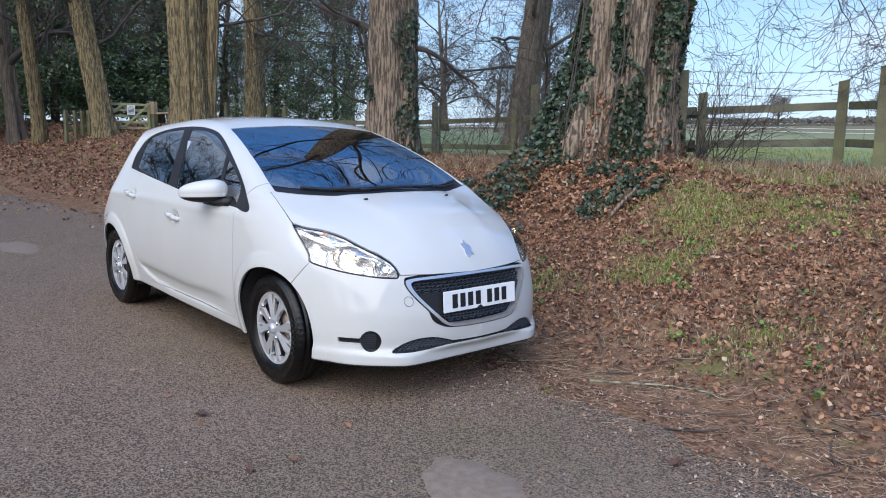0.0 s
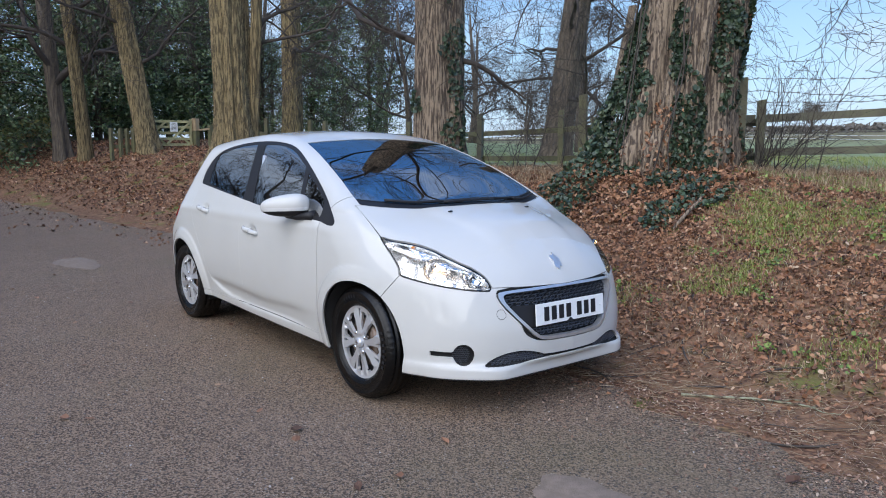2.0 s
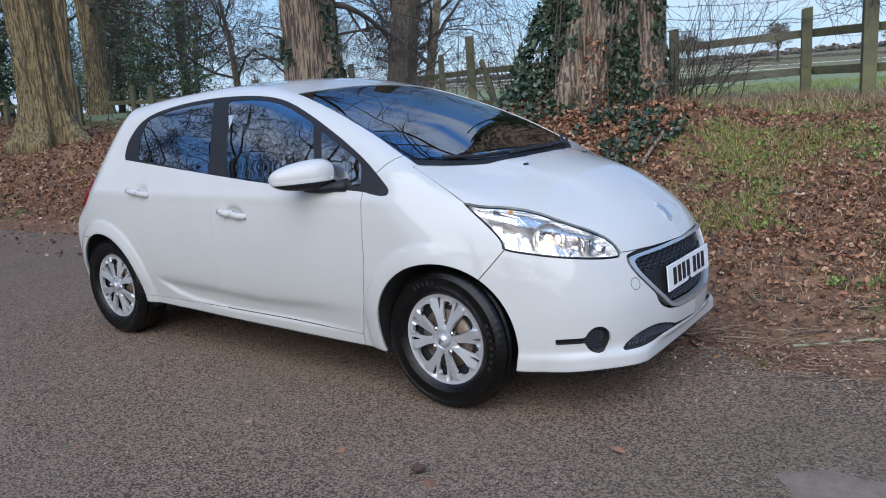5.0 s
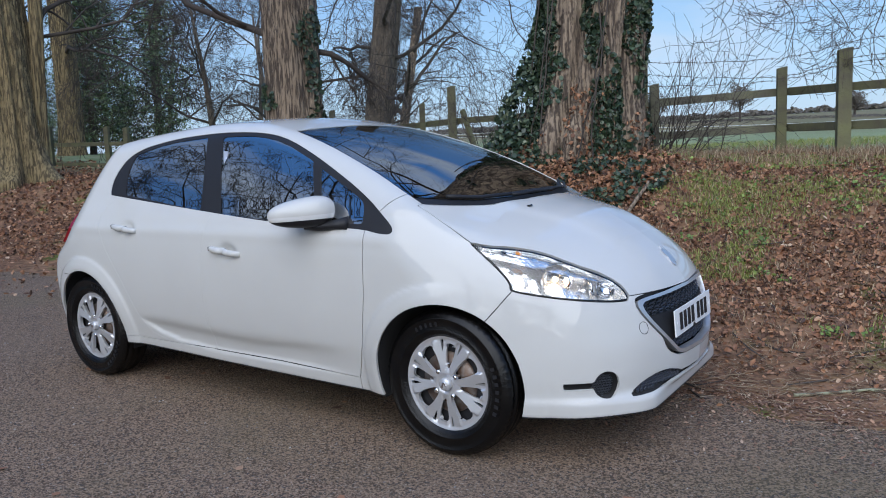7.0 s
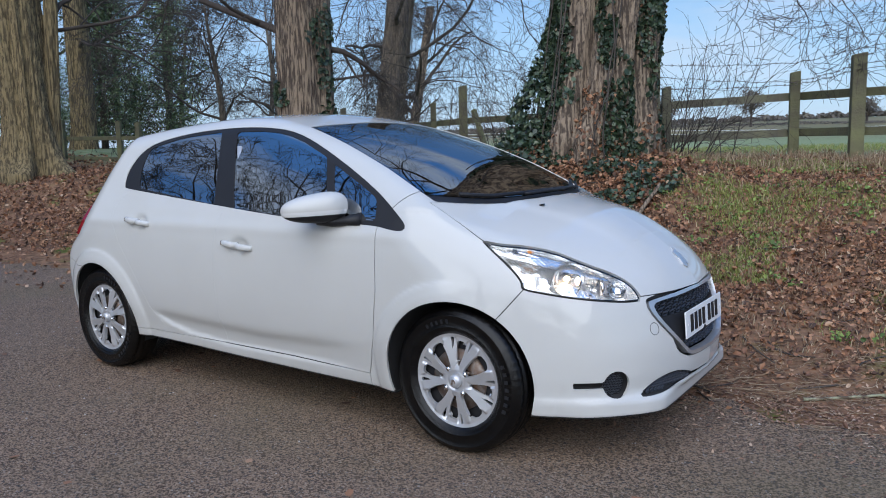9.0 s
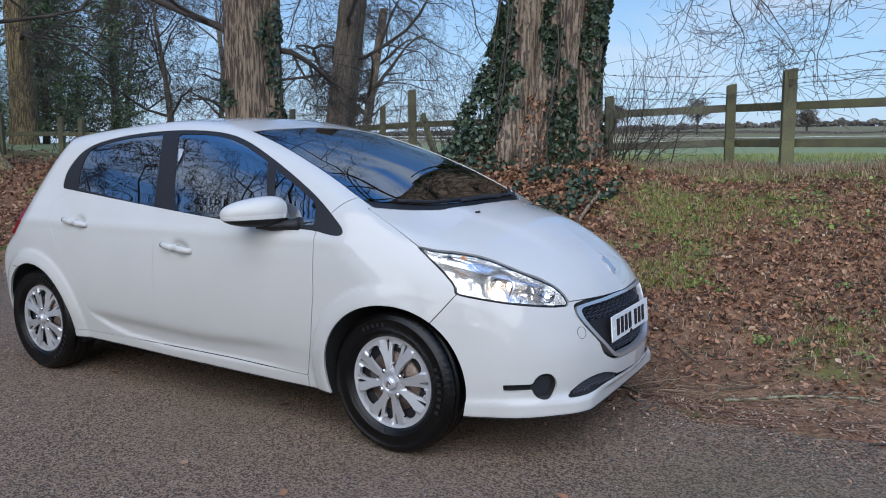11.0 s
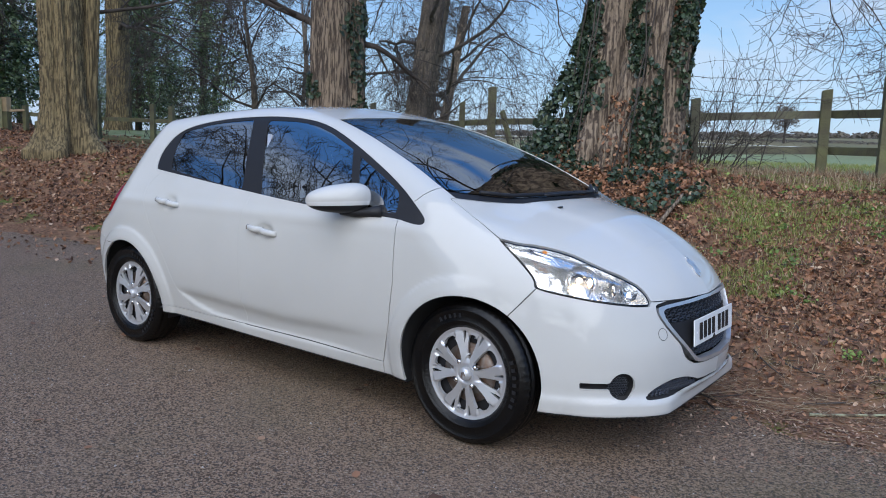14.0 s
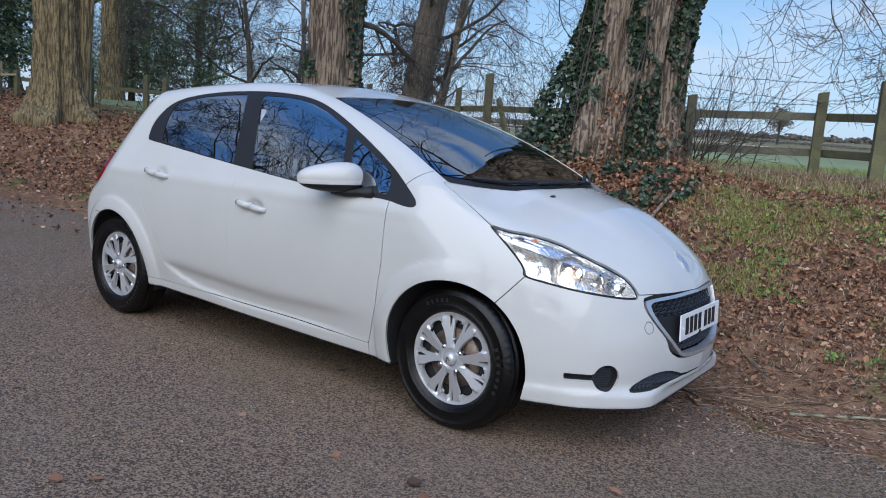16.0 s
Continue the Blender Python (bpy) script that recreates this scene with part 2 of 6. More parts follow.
def lathe(profile, steps=48):
    """Rings of (radius, along y), turned round the y axis."""
    a = np.linspace(0, 2 * np.pi, steps, endpoint=False)
    pr = np.array(profile)
    v = np.stack([np.outer(pr[:, 0], np.cos(a)), np.outer(pr[:, 1], np.ones(steps)), np.outer(pr[:, 0], np.sin(a))], -1).reshape(-1, 3)
    f = [(i * steps + j, i * steps + (j + 1) % steps, (i + 1) * steps + (j + 1) % steps, (i + 1) * steps + j) for i in range(len(pr) - 1) for j in range(steps)]
    return v, f

# ---- ground and road ----
EDGE = lambda x: np.interp(x, [-60, -40, -27, -20, -13, -7.6, -6.2, -3, 0, 2, 2.8, 3.6, 8, 30], [-2.4, -1.7, -1.0, -0.5, 0.55, 1.3, 1.4, 1.0, 0.55, 0.38, 0.36, 0.2, 0.0, 0.0])
RISE_D = [-30, -6.5, -5.6, 0, 0.4, 0.75, 1.2, 1.6, 2.2, 2.8, 3.1, 3.8, 5, 6.5, 12, 50, 110, 160, 300, 900, 2000]
RISE_Z = [0.2, 0.15, 0.0, 0, 0.03, 0.09, 0.19, 0.29, 0.48, 0.70, 0.83, 0.98, 1.05, 1.10, 1.08, 1.25, 1.5, 4.4, 9.0, 26.0, 30.0]


def lie(x, y):
    """The height of the ground."""
    x, y = np.asarray(x, float), np.asarray(y, float)
    d = y - EDGE(x)
    z = np.interp(d, RISE_D, RISE_Z)
    z = z + 0.34 * np.exp(-((x + 1.0) / 0.62) ** 2 - ((y - 4.05) / 0.55) ** 2)
    z = z + 0.24 * np.exp(-((x + 0.35) ** 2 + (y - 4.2) ** 2) / (2 * 0.75 ** 2)) + 0.10 * np.exp(-((x + 4.95) ** 2 + (y - 4.7) ** 2) / (2 * 0.6 ** 2))
    z = z + 0.03 * np.maximum(0, -10 - x) * np.clip(1 + x / 120, 0, 1) + 0.30 / (1 + np.exp(np.minimum((x + 15) / 0.8, 50))) * np.clip((d - 0.1) / 0.9, 0, 1) * np.clip((60 - y) / 40, 0, 1)
    rough = np.clip(d, 0, 1) * np.clip(1 - (y - 9) / 10, 0, 1)
    z = z + rough * (0.025 * np.sin(3.1 * x + 1.3 * y) * np.sin(2.3 * y - 1.1 * x) + 0.012 * np.sin(9.7 * x + 2) * np.sin(8.3 * y))
    return z


def graded(stops):
    out = [stops[0][0]]
    for (a, s), (b, t) in zip(stops, stops[1:]):
        n = max(1, int(round((b - a) / ((s + t) / 2))))
        out += [a + (b - a) * (i + 1) / n for i in range(n)]
    return np.array(out)


def sheet(name, gx, gy, height, mat, label, category):
    X, Y = np.meshgrid(gx, gy, indexing="ij")
    Z = height(X, Y)
    n = len(gy)
    i, j = np.meshgrid(np.arange(len(gx) - 1), np.arange(n - 1), indexing="ij")
    f = np.stack([i * n + j, (i + 1) * n + j, (i + 1) * n + j + 1, i * n + j + 1], -1).reshape(-1, 4)
    return tagged(mesh_of(name, np.stack([X, Y, Z], -1).reshape(-1, 3), f, mat), label, category, "", "structure")


def ground_material():
    """Leaf litter and soil by the road, turning to short grass in the field and brown fields far off."""
    m = material("leaf_litter", (0.27, 0.155, 0.09), 0.95, second=(0.13, 0.08, 0.05), scale=9, detail=9, bump=0.8, bump_scale=26, spread=(0.4, 0.62))
    n, l = m.node_tree.nodes, m.node_tree.links
    b = n["Principled BSDF"]
    b.inputs["Specular IOR Level"].default_value = 0.08
    litter = b.inputs["Base Color"].links[0].from_socket
    tc = n.new("ShaderNodeTexCoord")
    sp = n.new("ShaderNodeSeparateXYZ")
    l.new(tc.outputs["Object"], sp.inputs["Vector"])

    def noise_mix(scale, a, c, lo=0.4, hi=0.6):
        t = n.new("ShaderNodeTexNoise")
        t.inputs["Scale"].default_value, t.inputs["Detail"].default_value = scale, 8
        l.new(tc.outputs["Object"], t.inputs["Vector"])
        r = n.new("ShaderNodeMapRange")
        r.inputs["From Min"].default_value, r.inputs["From Max"].default_value = lo, hi
        l.new(t.outputs["Fac"], r.inputs["Value"])
        x = n.new("ShaderNodeMix")
        x.data_type = "RGBA"
        x.inputs["A"].default_value, x.inputs["B"].default_value = (*a, 1), (*c, 1)
        l.new(r.outputs["Result"], x.inputs["Factor"])
        return x.outputs["Result"], r.outputs["Result"]

    def blend(a, c, fac):
        x = n.new("ShaderNodeMix")
        x.data_type = "RGBA"
        l.new(a, x.inputs["A"])
        l.new(c, x.inputs["B"])
        l.new(fac, x.inputs["Factor"])
        return x.outputs["Result"]

    def over(socket, lo, hi):
        r = n.new("ShaderNodeMapRange")
        r.inputs["From Min"].default_value, r.inputs["From Max"].default_value = lo, hi
        l.new(socket, r.inputs["Value"])
        return r.outputs["Result"]

    grass, _ = noise_mix(2.5, (0.19, 0.225, 0.105), (0.25, 0.275, 0.15))
    moss, _ = noise_mix(1.1, (0.11, 0.125, 0.035), (0.18, 0.165, 0.055))
    brown, _ = noise_mix(0.012, (0.20, 0.165, 0.095), (0.16, 0.16, 0.085))
    patch_t = n.new("ShaderNodeTexNoise")
    patch_t.inputs["Scale"].default_value, patch_t.inputs["Detail"].default_value = 2.3, 10
    l.new(tc.outputs["Object"], patch_t.inputs["Vector"])
    green = over(patch_t.outputs["Fac"], 0.55, 0.66)
    near = blend(litter, moss, green)
    wet = n.new("ShaderNodeTexNoise")
    wet.inputs["Scale"].default_value, wet.inputs["Detail"].default_value = 1.7, 6
    l.new(tc.outputs["Object"], wet.inputs["Vector"])
    soil, _ = noise_mix(30, (0.10, 0.056, 0.036), (0.26, 0.145, 0.085))
    near = blend(near, soil, over(wet.outputs["Fac"], 0.46, 0.56))
    c = blend(near, grass, over(sp.outputs["Y"], 5.6, 7.4))
    c = blend(c, brown, over(sp.outputs["Y"], 105, 140))
    l.new(c, b.inputs["Base Color"])
    return m


def road_material():
    m = material("asphalt", (0.33, 0.23, 0.155), 0.92, second=(0.09, 0.062, 0.043), scale=105, detail=4, bump=1.0, bump_scale=110, spread=(0.44, 0.57), spec=0.2)
    n, l = m.node_tree.nodes, m.node_tree.links
    b = n["Principled BSDF"]
    base = b.inputs["Base Color"].links[0].from_socket
    tc = n.new("ShaderNodeTexCoord")

    def noise_fac(scale, lo, hi, detail=6):
        t = n.new("ShaderNodeTexNoise")
        t.inputs["Scale"].default_value, t.inputs["Detail"].default_value = scale, detail
        l.new(tc.outputs["Object"], t.inputs["Vector"])
        r = n.new("ShaderNodeMapRange")
        r.inputs["From Min"].default_value, r.inputs["From Max"].default_value = lo, hi
        l.new(t.outputs["Fac"], r.inputs["Value"])
        return r.outputs["Result"]

    def tint(a, colour, fac, weight=1.0):
        x = n.new("ShaderNodeMix")
        x.data_type = "RGBA"
        k = n.new("ShaderNodeMath")
        k.operation = "MULTIPLY"
        k.inputs[1].default_value = weight
        l.new(fac, k.inputs[0])
        l.new(k.outputs["Value"], x.inputs["Factor"])
        l.new(a, x.inputs["A"])
        x.inputs["B"].default_value = (*colour, 1)
        return x.outputs["Result"]

    c = tint(base, (0.26, 0.19, 0.137), noise_fac(0.9, 0.45, 0.7), 0.45)
    c = tint(c, (0.40, 0.33, 0.26), noise_fac(95, 0.62, 0.66, 2), 0.8)
    c = tint(c, (0.17, 0.15, 0.08), noise_fac(0.55, 0.52, 0.75), 0.35)
    c = tint(c, (0.06, 0.056, 0.053), noise_fac(60, 0.59, 0.66, 2), 0.85)
    l.new(c, b.inputs["Base Color"])
    return m


ground = sheet("ground", graded([(-2000, 300), (-200, 20), (-40, 2.5), (-18, 0.5), (-8, 0.14), (5, 0.14), (10, 0.6), (40, 5), (200, 50), (2000, 300)]),
               graded([(-2000, 300), (-100, 20), (-20, 1), (-6, 0.5), (-5.4, 0.3), (-0.2, 0.3), (0.2, 0.08), (6, 0.1), (9, 0.4), (20, 1.5), (60, 5), (150, 12), (400, 50), (2000, 300)]),
               lambda x, y: lie(x, y) - 0.012 * (y < 0.1), ground_material(), "leaf-covered verge rising to a grass field and low hills", "ground")
ROAD_X, ROAD_T = graded([(-120, 4), (-40, 2.5), (-20, 0.6), (-8, 0.12), (6, 0.12), (20, 1), (60, 4)]), np.linspace(0, 1, 40)
rx, rt = np.meshgrid(ROAD_X, ROAD_T, indexing="ij")
ragged = 0.10 * np.sin(2.1 * rx) * np.sin(5.3 * rx + 1) + 0.05 * np.sin(13.0 * rx)
ry = -5.5 + (EDGE(rx) + 0.10 + ragged + 5.5) * rt
rz = 0.004 + lie(rx, np.minimum(ry, EDGE(rx) - 0.02)) - 0.03 * np.clip((rt - 0.985) / 0.015, 0, 1)
ri, rj = np.meshgrid(np.arange(len(ROAD_X) - 1), np.arange(39), indexing="ij")
road = tagged(mesh_of("road", np.stack([rx, ry, rz], -1).reshape(-1, 3), np.stack([ri * 40 + rj, (ri + 1) * 40 + rj, (ri + 1) * 40 + rj + 1, ri * 40 + rj + 1], -1).reshape(-1, 4), road_material()),
              "worn grey asphalt lane with pale grit and patches", "road", "", "structure")
# ---- the car's body surface ----
def curve_table(points, smooth):
    """A smooth curve through (at, value) points, as a function."""
    xs, ys = np.array(points, float).T
    h, d = np.diff(xs), np.diff(ys) / np.diff(xs)
    m = np.zeros(len(xs))
    m[0], m[-1] = d[0], d[-1]
    for i in range(1, len(xs) - 1):
        if d[i - 1] * d[i] > 0:
            w1, w2 = 2 * h[i] + h[i - 1], h[i] + 2 * h[i - 1]
            m[i] = (w1 + w2) / (w1 / d[i - 1] + w2 / d[i])
    pad = 4 * smooth
    fine = np.linspace(xs[0] - pad, xs[-1] + pad, 1600)
    i = np.clip(np.searchsorted(xs, fine) - 1, 0, len(h) - 1)
    t = np.clip((fine - xs[i]) / h[i], 0, 1)
    v = ((1 + 2 * t) * (1 - t) ** 2 * ys[i] + t * (1 - t) ** 2 * h[i] * m[i] + t * t * (3 - 2 * t) * ys[i + 1] + t * t * (t - 1) * h[i] * m[i + 1])
    v += np.where(fine < xs[0], (fine - xs[0]) * m[0], 0) + np.where(fine > xs[-1], (fine - xs[-1]) * m[-1], 0)
    step = fine[1] - fine[0]
    n = max(1, int(3 * smooth / step))
    k = np.exp(-0.5 * (np.arange(-n, n + 1) * step / smooth) ** 2)
    wide = np.concatenate([v[0] + (v[1] - v[0]) * np.arange(-n, 0), v, v[-1] + (v[-1] - v[-2]) * np.arange(1, n + 1)])
    v = np.convolve(wide, k / k.sum(), "valid")
    return lambda x: np.interp(x, fine, v)


# half width along the car, and how much it draws in with height
SIDE_PLAN = curve_table([(-1.9, 0.74), (-1.6, 0.815), (-1.27, 0.852), (-0.5, 0.862), (0.3, 0.866), (1.0, 0.862), (1.3, 0.856), (1.55, 0.832), (1.8, 0.79), (2.1, 0.70)], 0.08)
SIDE_DRAW = curve_table([(0.15, 0.085), (0.22, 0.066), (0.30, 0.050), (0.45, 0.018), (0.60, 0.003), (0.70, 0.0), (0.82, 0.004), (0.90, 0.018), (0.96, 0.040),
                         (1.02, 0.068), (1.1, 0.104), (1.2, 0.150), (1.3, 0.198), (1.386, 0.240), (1.5, 0.298)], 0.02)
# height along the centre line, and the crown across it
TOP_LINE = curve_table([(-1.9, 1.27), (-1.6, 1.350), (-1.4, 1.395), (-1.1, 1.437), (-0.7, 1.468), (-0.3, 1.486), (0.0, 1.474), (0.2, 1.438), (0.45, 1.372), (0.8, 1.247),
                        (1.13, 1.095), (1.22, 1.056), (1.40, 1.008), (1.60, 0.958), (1.75, 0.895), (1.87, 0.825), (1.96, 0.745), (2.03, 0.655), (2.1, 0.54)], 0.035)
TOP_CROWN = curve_table([(-1.9, 0.16), (-0.5, 0.12), (0.3, 0.125), (1.05, 0.13), (1.38, 0.20), (1.6, 0.29), (1.8, 0.42), (1.95, 0.5), (2.1, 0.55)], 0.05)
# nose in plan, and how it leans back with height; the tail likewise
NOSE_PLAN = curve_table([(0.0, 2.083), (0.2, 2.066), (0.4, 2.012), (0.5, 1.965), (0.6, 1.895), (0.7, 1.775), (0.78, 1.60), (0.86, 1.36)], 0.02)
NOSE_LEAN = curve_table([(0.15, 0.03), (0.19, 0.0), (0.24, 0.0), (0.29, 0.022), (0.36, 0.016), (0.42, 0.018), (0.55, 0.042), (0.65, 0.075), (0.72, 0.115), (0.8, 0.19), (0.95, 0.40)], 0.012)
TAIL_LINE = curve_table([(0.15, -1.78), (0.25, -1.84), (0.35, -1.87), (0.58, -1.87), (0.7, -1.83), (0.82, -1.775), (1.0, -1.685), (1.2, -1.565), (1.33, -1.47), (1.5, -1.36)], 0.02)
LIP_PLAN = curve_table([(0.0, 2.022), (0.25, 2.020), (0.42, 2.016), (0.47, 2.000), (0.58, 1.915), (0.69, 1.79), (0.77, 1.63), (0.84, 1.36)], 0.010)
WHEELS = ((1.269, 0.305), (-1.269, 0.305))
# height of the body's lower edge along the car
UNDER = curve_table([(-1.9, 0.20), (-1.25, 0.20), (-0.95, 0.238), (0.0, 0.219), (0.95, 0.203), (1.3, 0.20), (2.1, 0.20)], 0.03)


def soft_max(a, b, k):
    return np.maximum(a, b) + np.maximum(k - np.abs(a - b), 0) ** 2 / (4 * k)


def bell(x, mid, width):
    return np.exp(-0.5 * ((x - mid) / width) ** 2)


def body_field(x, y, z):
    """Below nought inside the car's body."""
    a = np.abs(y)
    half = SIDE_PLAN(x) - SIDE_DRAW(z)
    for wx, wz in WHEELS:
        r = np.hypot(x - wx, z - wz)
        half = half + 0.014 * bell(r, 0.35, 0.035) * (z > 0.1) + 0.009 / (1 + np.exp(np.clip((r - 0.420) / 0.0045, -40, 40))) * (z > 0.1)
    # hollow along the foot of the doors, and the crease under the windows
    span = 1 / (1 + np.exp(-(x + 0.74) / 0.03)) / (1 + np.exp((x - 0.62) / 0.06))
    half = half - 0.017 * span / (1 + np.exp(np.clip((z - np.interp(x, [-0.75, 0.14, 0.78], [0.400, 0.366, 0.395])) / 0.012, -40, 40))) / (1 + np.exp(np.clip(-(z - np.interp(x, [-0.76, -0.62, -0.47, -0.2, 0.8], [0.400, 0.342, 0.310, 0.288, 0.280])) / 0.005, -40, 40)))
    half = half + 0.006 * bell(z, 0.90, 0.022) * (x < 1.5)
    # scoops behind the door handles
    for hx, hz in ((0.03, 0.815), (-0.815, 0.905)):
        half = half - 0.020 * np.exp(-(((x - hx) / 0.062) ** 2 + ((z - hz) / 0.034) ** 2) ** 1.6)
    side = a - half
    top = z - TOP_LINE(x) + TOP_CROWN(x) * a * a
    ridge = 0.26 + 0.20 * (1.9 - x)
    bonnet = 1 / (1 + np.exp((x - 1.86) / 0.03)) / (1 + np.exp(-(x - 1.28) / 0.04))
    top = top - 0.010 * bonnet * (1 / (1 + np.exp((a - ridge) / 0.018)))
    top = top / np.sqrt(1 + np.where(x > 1.8, 0.8, np.where(x > 0.2, 0.15, 0.02)))
    blade = 1 / (1 + np.exp(np.clip((z - 0.270) / 0.006, -40, 40)))
    nose = (x - (NOSE_PLAN(a) - NOSE_LEAN(z)) * (1 - blade) - LIP_PLAN(a) * blade) / np.sqrt(1 + np.clip((a - 0.3) * 4, 0, 2.2) ** 2)
    tail = -x + TAIL_LINE(z) + (0.09 + 0.8 * np.clip(z - 0.72, 0, 0.7)) * a * a + (1.6 + 6 * np.clip(z - 0.68, 0, 0.12)) * np.maximum(a - 0.55, 0) ** 2
    f = soft_max(side, top, np.where(x > 1.15, 0.055, 0.075))
    f = soft_max(f, nose, 0.045)
    f = soft_max(f, tail, 0.07)
    return soft_max(f, UNDER(x) - z, 0.014)


def body_slope(p, e=0.002):
    g = np.empty_like(p)
    for i in range(3):
        d = np.zeros(3)
        d[i] = e
        g[:, i] = body_field(*(p + d).T) - body_field(*(p - d).T)
    return g / (2 * e)


def body_surface(step):
    """The body's surface as points, outward normals and triangles."""
    ax = [np.arange(lo, hi, step) for lo, hi in ((-1.98, 2.16), (-0.93, 0.93 + step), (0.14, 1.54))]
    f = body_field(*np.meshgrid(*ax, indexing="ij", sparse=True)) + np.zeros([len(c) for c in ax])
    inside = f < 0
    count = sum(inside[i:i + inside.shape[0] - 1, j:j + inside.shape[1] - 1, k:k + inside.shape[2] - 1].astype(np.int8) for i in (0, 1) for j in (0, 1) for k in (0, 1))
    cells = (count > 0) & (count < 8)
    number = np.full(cells.shape, -1)
    number[cells] = np.arange(cells.sum())
    at = np.argwhere(cells)
    p = np.stack([ax[i][at[:, i]] + step / 2 for i in range(3)], 1)
    for _ in range(6):
        g = body_slope(p)
        d = body_field(*p.T)[:, None] * g / np.maximum((g * g).sum(1), 0.05)[:, None]
        p = p - np.clip(d, -step, step)
    g = body_slope(p)
    normal = g / np.linalg.norm(g, axis=1)[:, None]
    quads = []
    for axis in range(3):
        u, v = [(1, 2), (2, 0), (0, 1)][axis]
        lo = [slice(1, -1)] * 3
        lo[axis] = slice(0, -1)
        hi = list(lo)
        hi[axis] = slice(1, None)
        i0, i1 = inside[tuple(lo)], inside[tuple(hi)]
        for turn in (True, False):
            e = np.argwhere(i0 & ~i1 if turn else ~i0 & i1)
            for c in range(3):
                if c != axis:
                    e[:, c] += 1
            du, dv = np.eye(3, dtype=int)[u], np.eye(3, dtype=int)[v]
            q = np.stack([number[tuple((e - s * du - t * dv).T)] for s, t in ((1, 1), (0, 1), (0, 0), (1, 0))], 1)
            quads.append(q if turn else q[:, ::-1])
    q = np.concatenate(quads)
    q = q[(q >= 0).all(1)]
    return p, normal, np.concatenate([q[:, [0, 1, 2]], q[:, [0, 2, 3]]])


def outline_distance(px, pz, outline):
    """Signed distance to a closed outline: below nought inside."""
    pts = np.array(outline, float)
    best = np.full(px.shape, 1e9)
    inside = np.zeros(px.shape, bool)
    for (ax, az), (bx, bz) in zip(pts, np.roll(pts, -1, 0)):
        ex, ez = bx - ax, bz - az
        t = np.clip(((px - ax) * ex + (pz - az) * ez) / (ex * ex + ez * ez + 1e-12), 0, 1)
        best = np.minimum(best, np.hypot(px - ax - t * ex, pz - az - t * ez))
        cross = (az > pz) != (bz > pz)
        inside ^= cross & (px < (bx - ax) * (pz - az) / (bz - az + 1e-12) + ax)
    return np.where(inside, -best, best)


def rounded(outline, times=2):
    """The outline with its corners cut, for soft curves. A doubled point keeps its corner sharp."""
    p = np.array(outline, float)
    for _ in range(times):
        q = np.roll(p, -1, 0)
        p = np.stack([0.75 * p + 0.25 * q, 0.25 * p + 0.75 * q], 1).reshape(-1, 2)
    return p


def split(m, s):
    """Cuts the mesh (points, normals, triangles) where s is nought: the part below and the part above."""
    v, n, f = m
    s = np.where(np.abs(s) < 1e-6, 1e-6, s)
    neg = s[f] < 0
    k = neg.sum(1)
    below, above = [f[k == 3]], [f[k == 0]]
    new_v, new_n = v, n
    mixed_f = f[(k == 1) | (k == 2)]
    if len(mixed_f):
        sg = s[mixed_f] < 0
        odd = np.where(sg.sum(1) == 1, sg.argmax(1), (~sg).argmax(1))
        r = np.arange(len(mixed_f))
        a, b, c = mixed_f[r, odd], mixed_f[r, (odd + 1) % 3], mixed_f[r, (odd + 2) % 3]
        edges = np.sort(np.concatenate([np.stack([a, b], 1), np.stack([a, c], 1)]), 1)
        uniq, back = np.unique(edges, axis=0, return_inverse=True)
        back = back.reshape(-1)
        i, j = uniq.T
        t = (s[i] / (s[i] - s[j]))[:, None]
        nn = n[i] * (1 - t) + n[j] * t
        new_v = np.concatenate([v, v[i] * (1 - t) + v[j] * t])
        new_n = np.concatenate([n, nn / np.linalg.norm(nn, axis=1)[:, None]])
        ab, ac = len(v) + back[:len(a)], len(v) + back[len(a):]
        tip, rest = np.stack([a, ab, ac], 1), np.concatenate([np.stack([ab, b, c], 1), np.stack([ab, c, ac], 1)])
        odd_neg = s[a] < 0
        two = np.concatenate([odd_neg, odd_neg])
        below += [tip[odd_neg], rest[~two]]
        above += [tip[~odd_neg], rest[two]]

    def tight(tris):
        tris = np.concatenate(tris)
        used, back2 = np.unique(tris, return_inverse=True)
        return new_v[used], new_n[used], back2.reshape(-1, 3)

    return tight(below), tight(above)


def carve(m, s, gap=0.0):
    """The panel where s is below nought, and the rest, with a gap between the two."""
    inner, rest = split(m, s(*m[0].T) + gap / 2)
    if gap:
        rest = split(rest, s(*rest[0].T) - gap / 2)[1]
    return inner, rest


def with_lip(m, depth):
    """Turns the panel's open edges inwards, so that it shows its thickness."""
    v, n, f = m
    e = np.concatenate([f[:, [0, 1]], f[:, [1, 2]], f[:, [2, 0]]])
    key = np.sort(e, 1)
    _, first, count = np.unique(key, axis=0, return_index=True, return_counts=True)
    rim = e[first[count == 1]]
    a, b = v[rim[:, 0]], v[rim[:, 1]]
    out = np.cross(b - a, n[rim[:, 0]])
    out /= np.maximum(np.linalg.norm(out, axis=1)[:, None], 1e-9)
    k, base = len(rim), len(v)
    quad = np.concatenate([a, b, b - depth * n[rim[:, 1]], a - depth * n[rim[:, 0]]])
    i = np.arange(k)
    faces = f.tolist() + np.stack([base + i, base + 3 * k + i, base + 2 * k + i, base + k + i], 1).tolist()
    return np.concatenate([v, quad]), np.concatenate([n, np.tile(out, (4, 1))]), faces


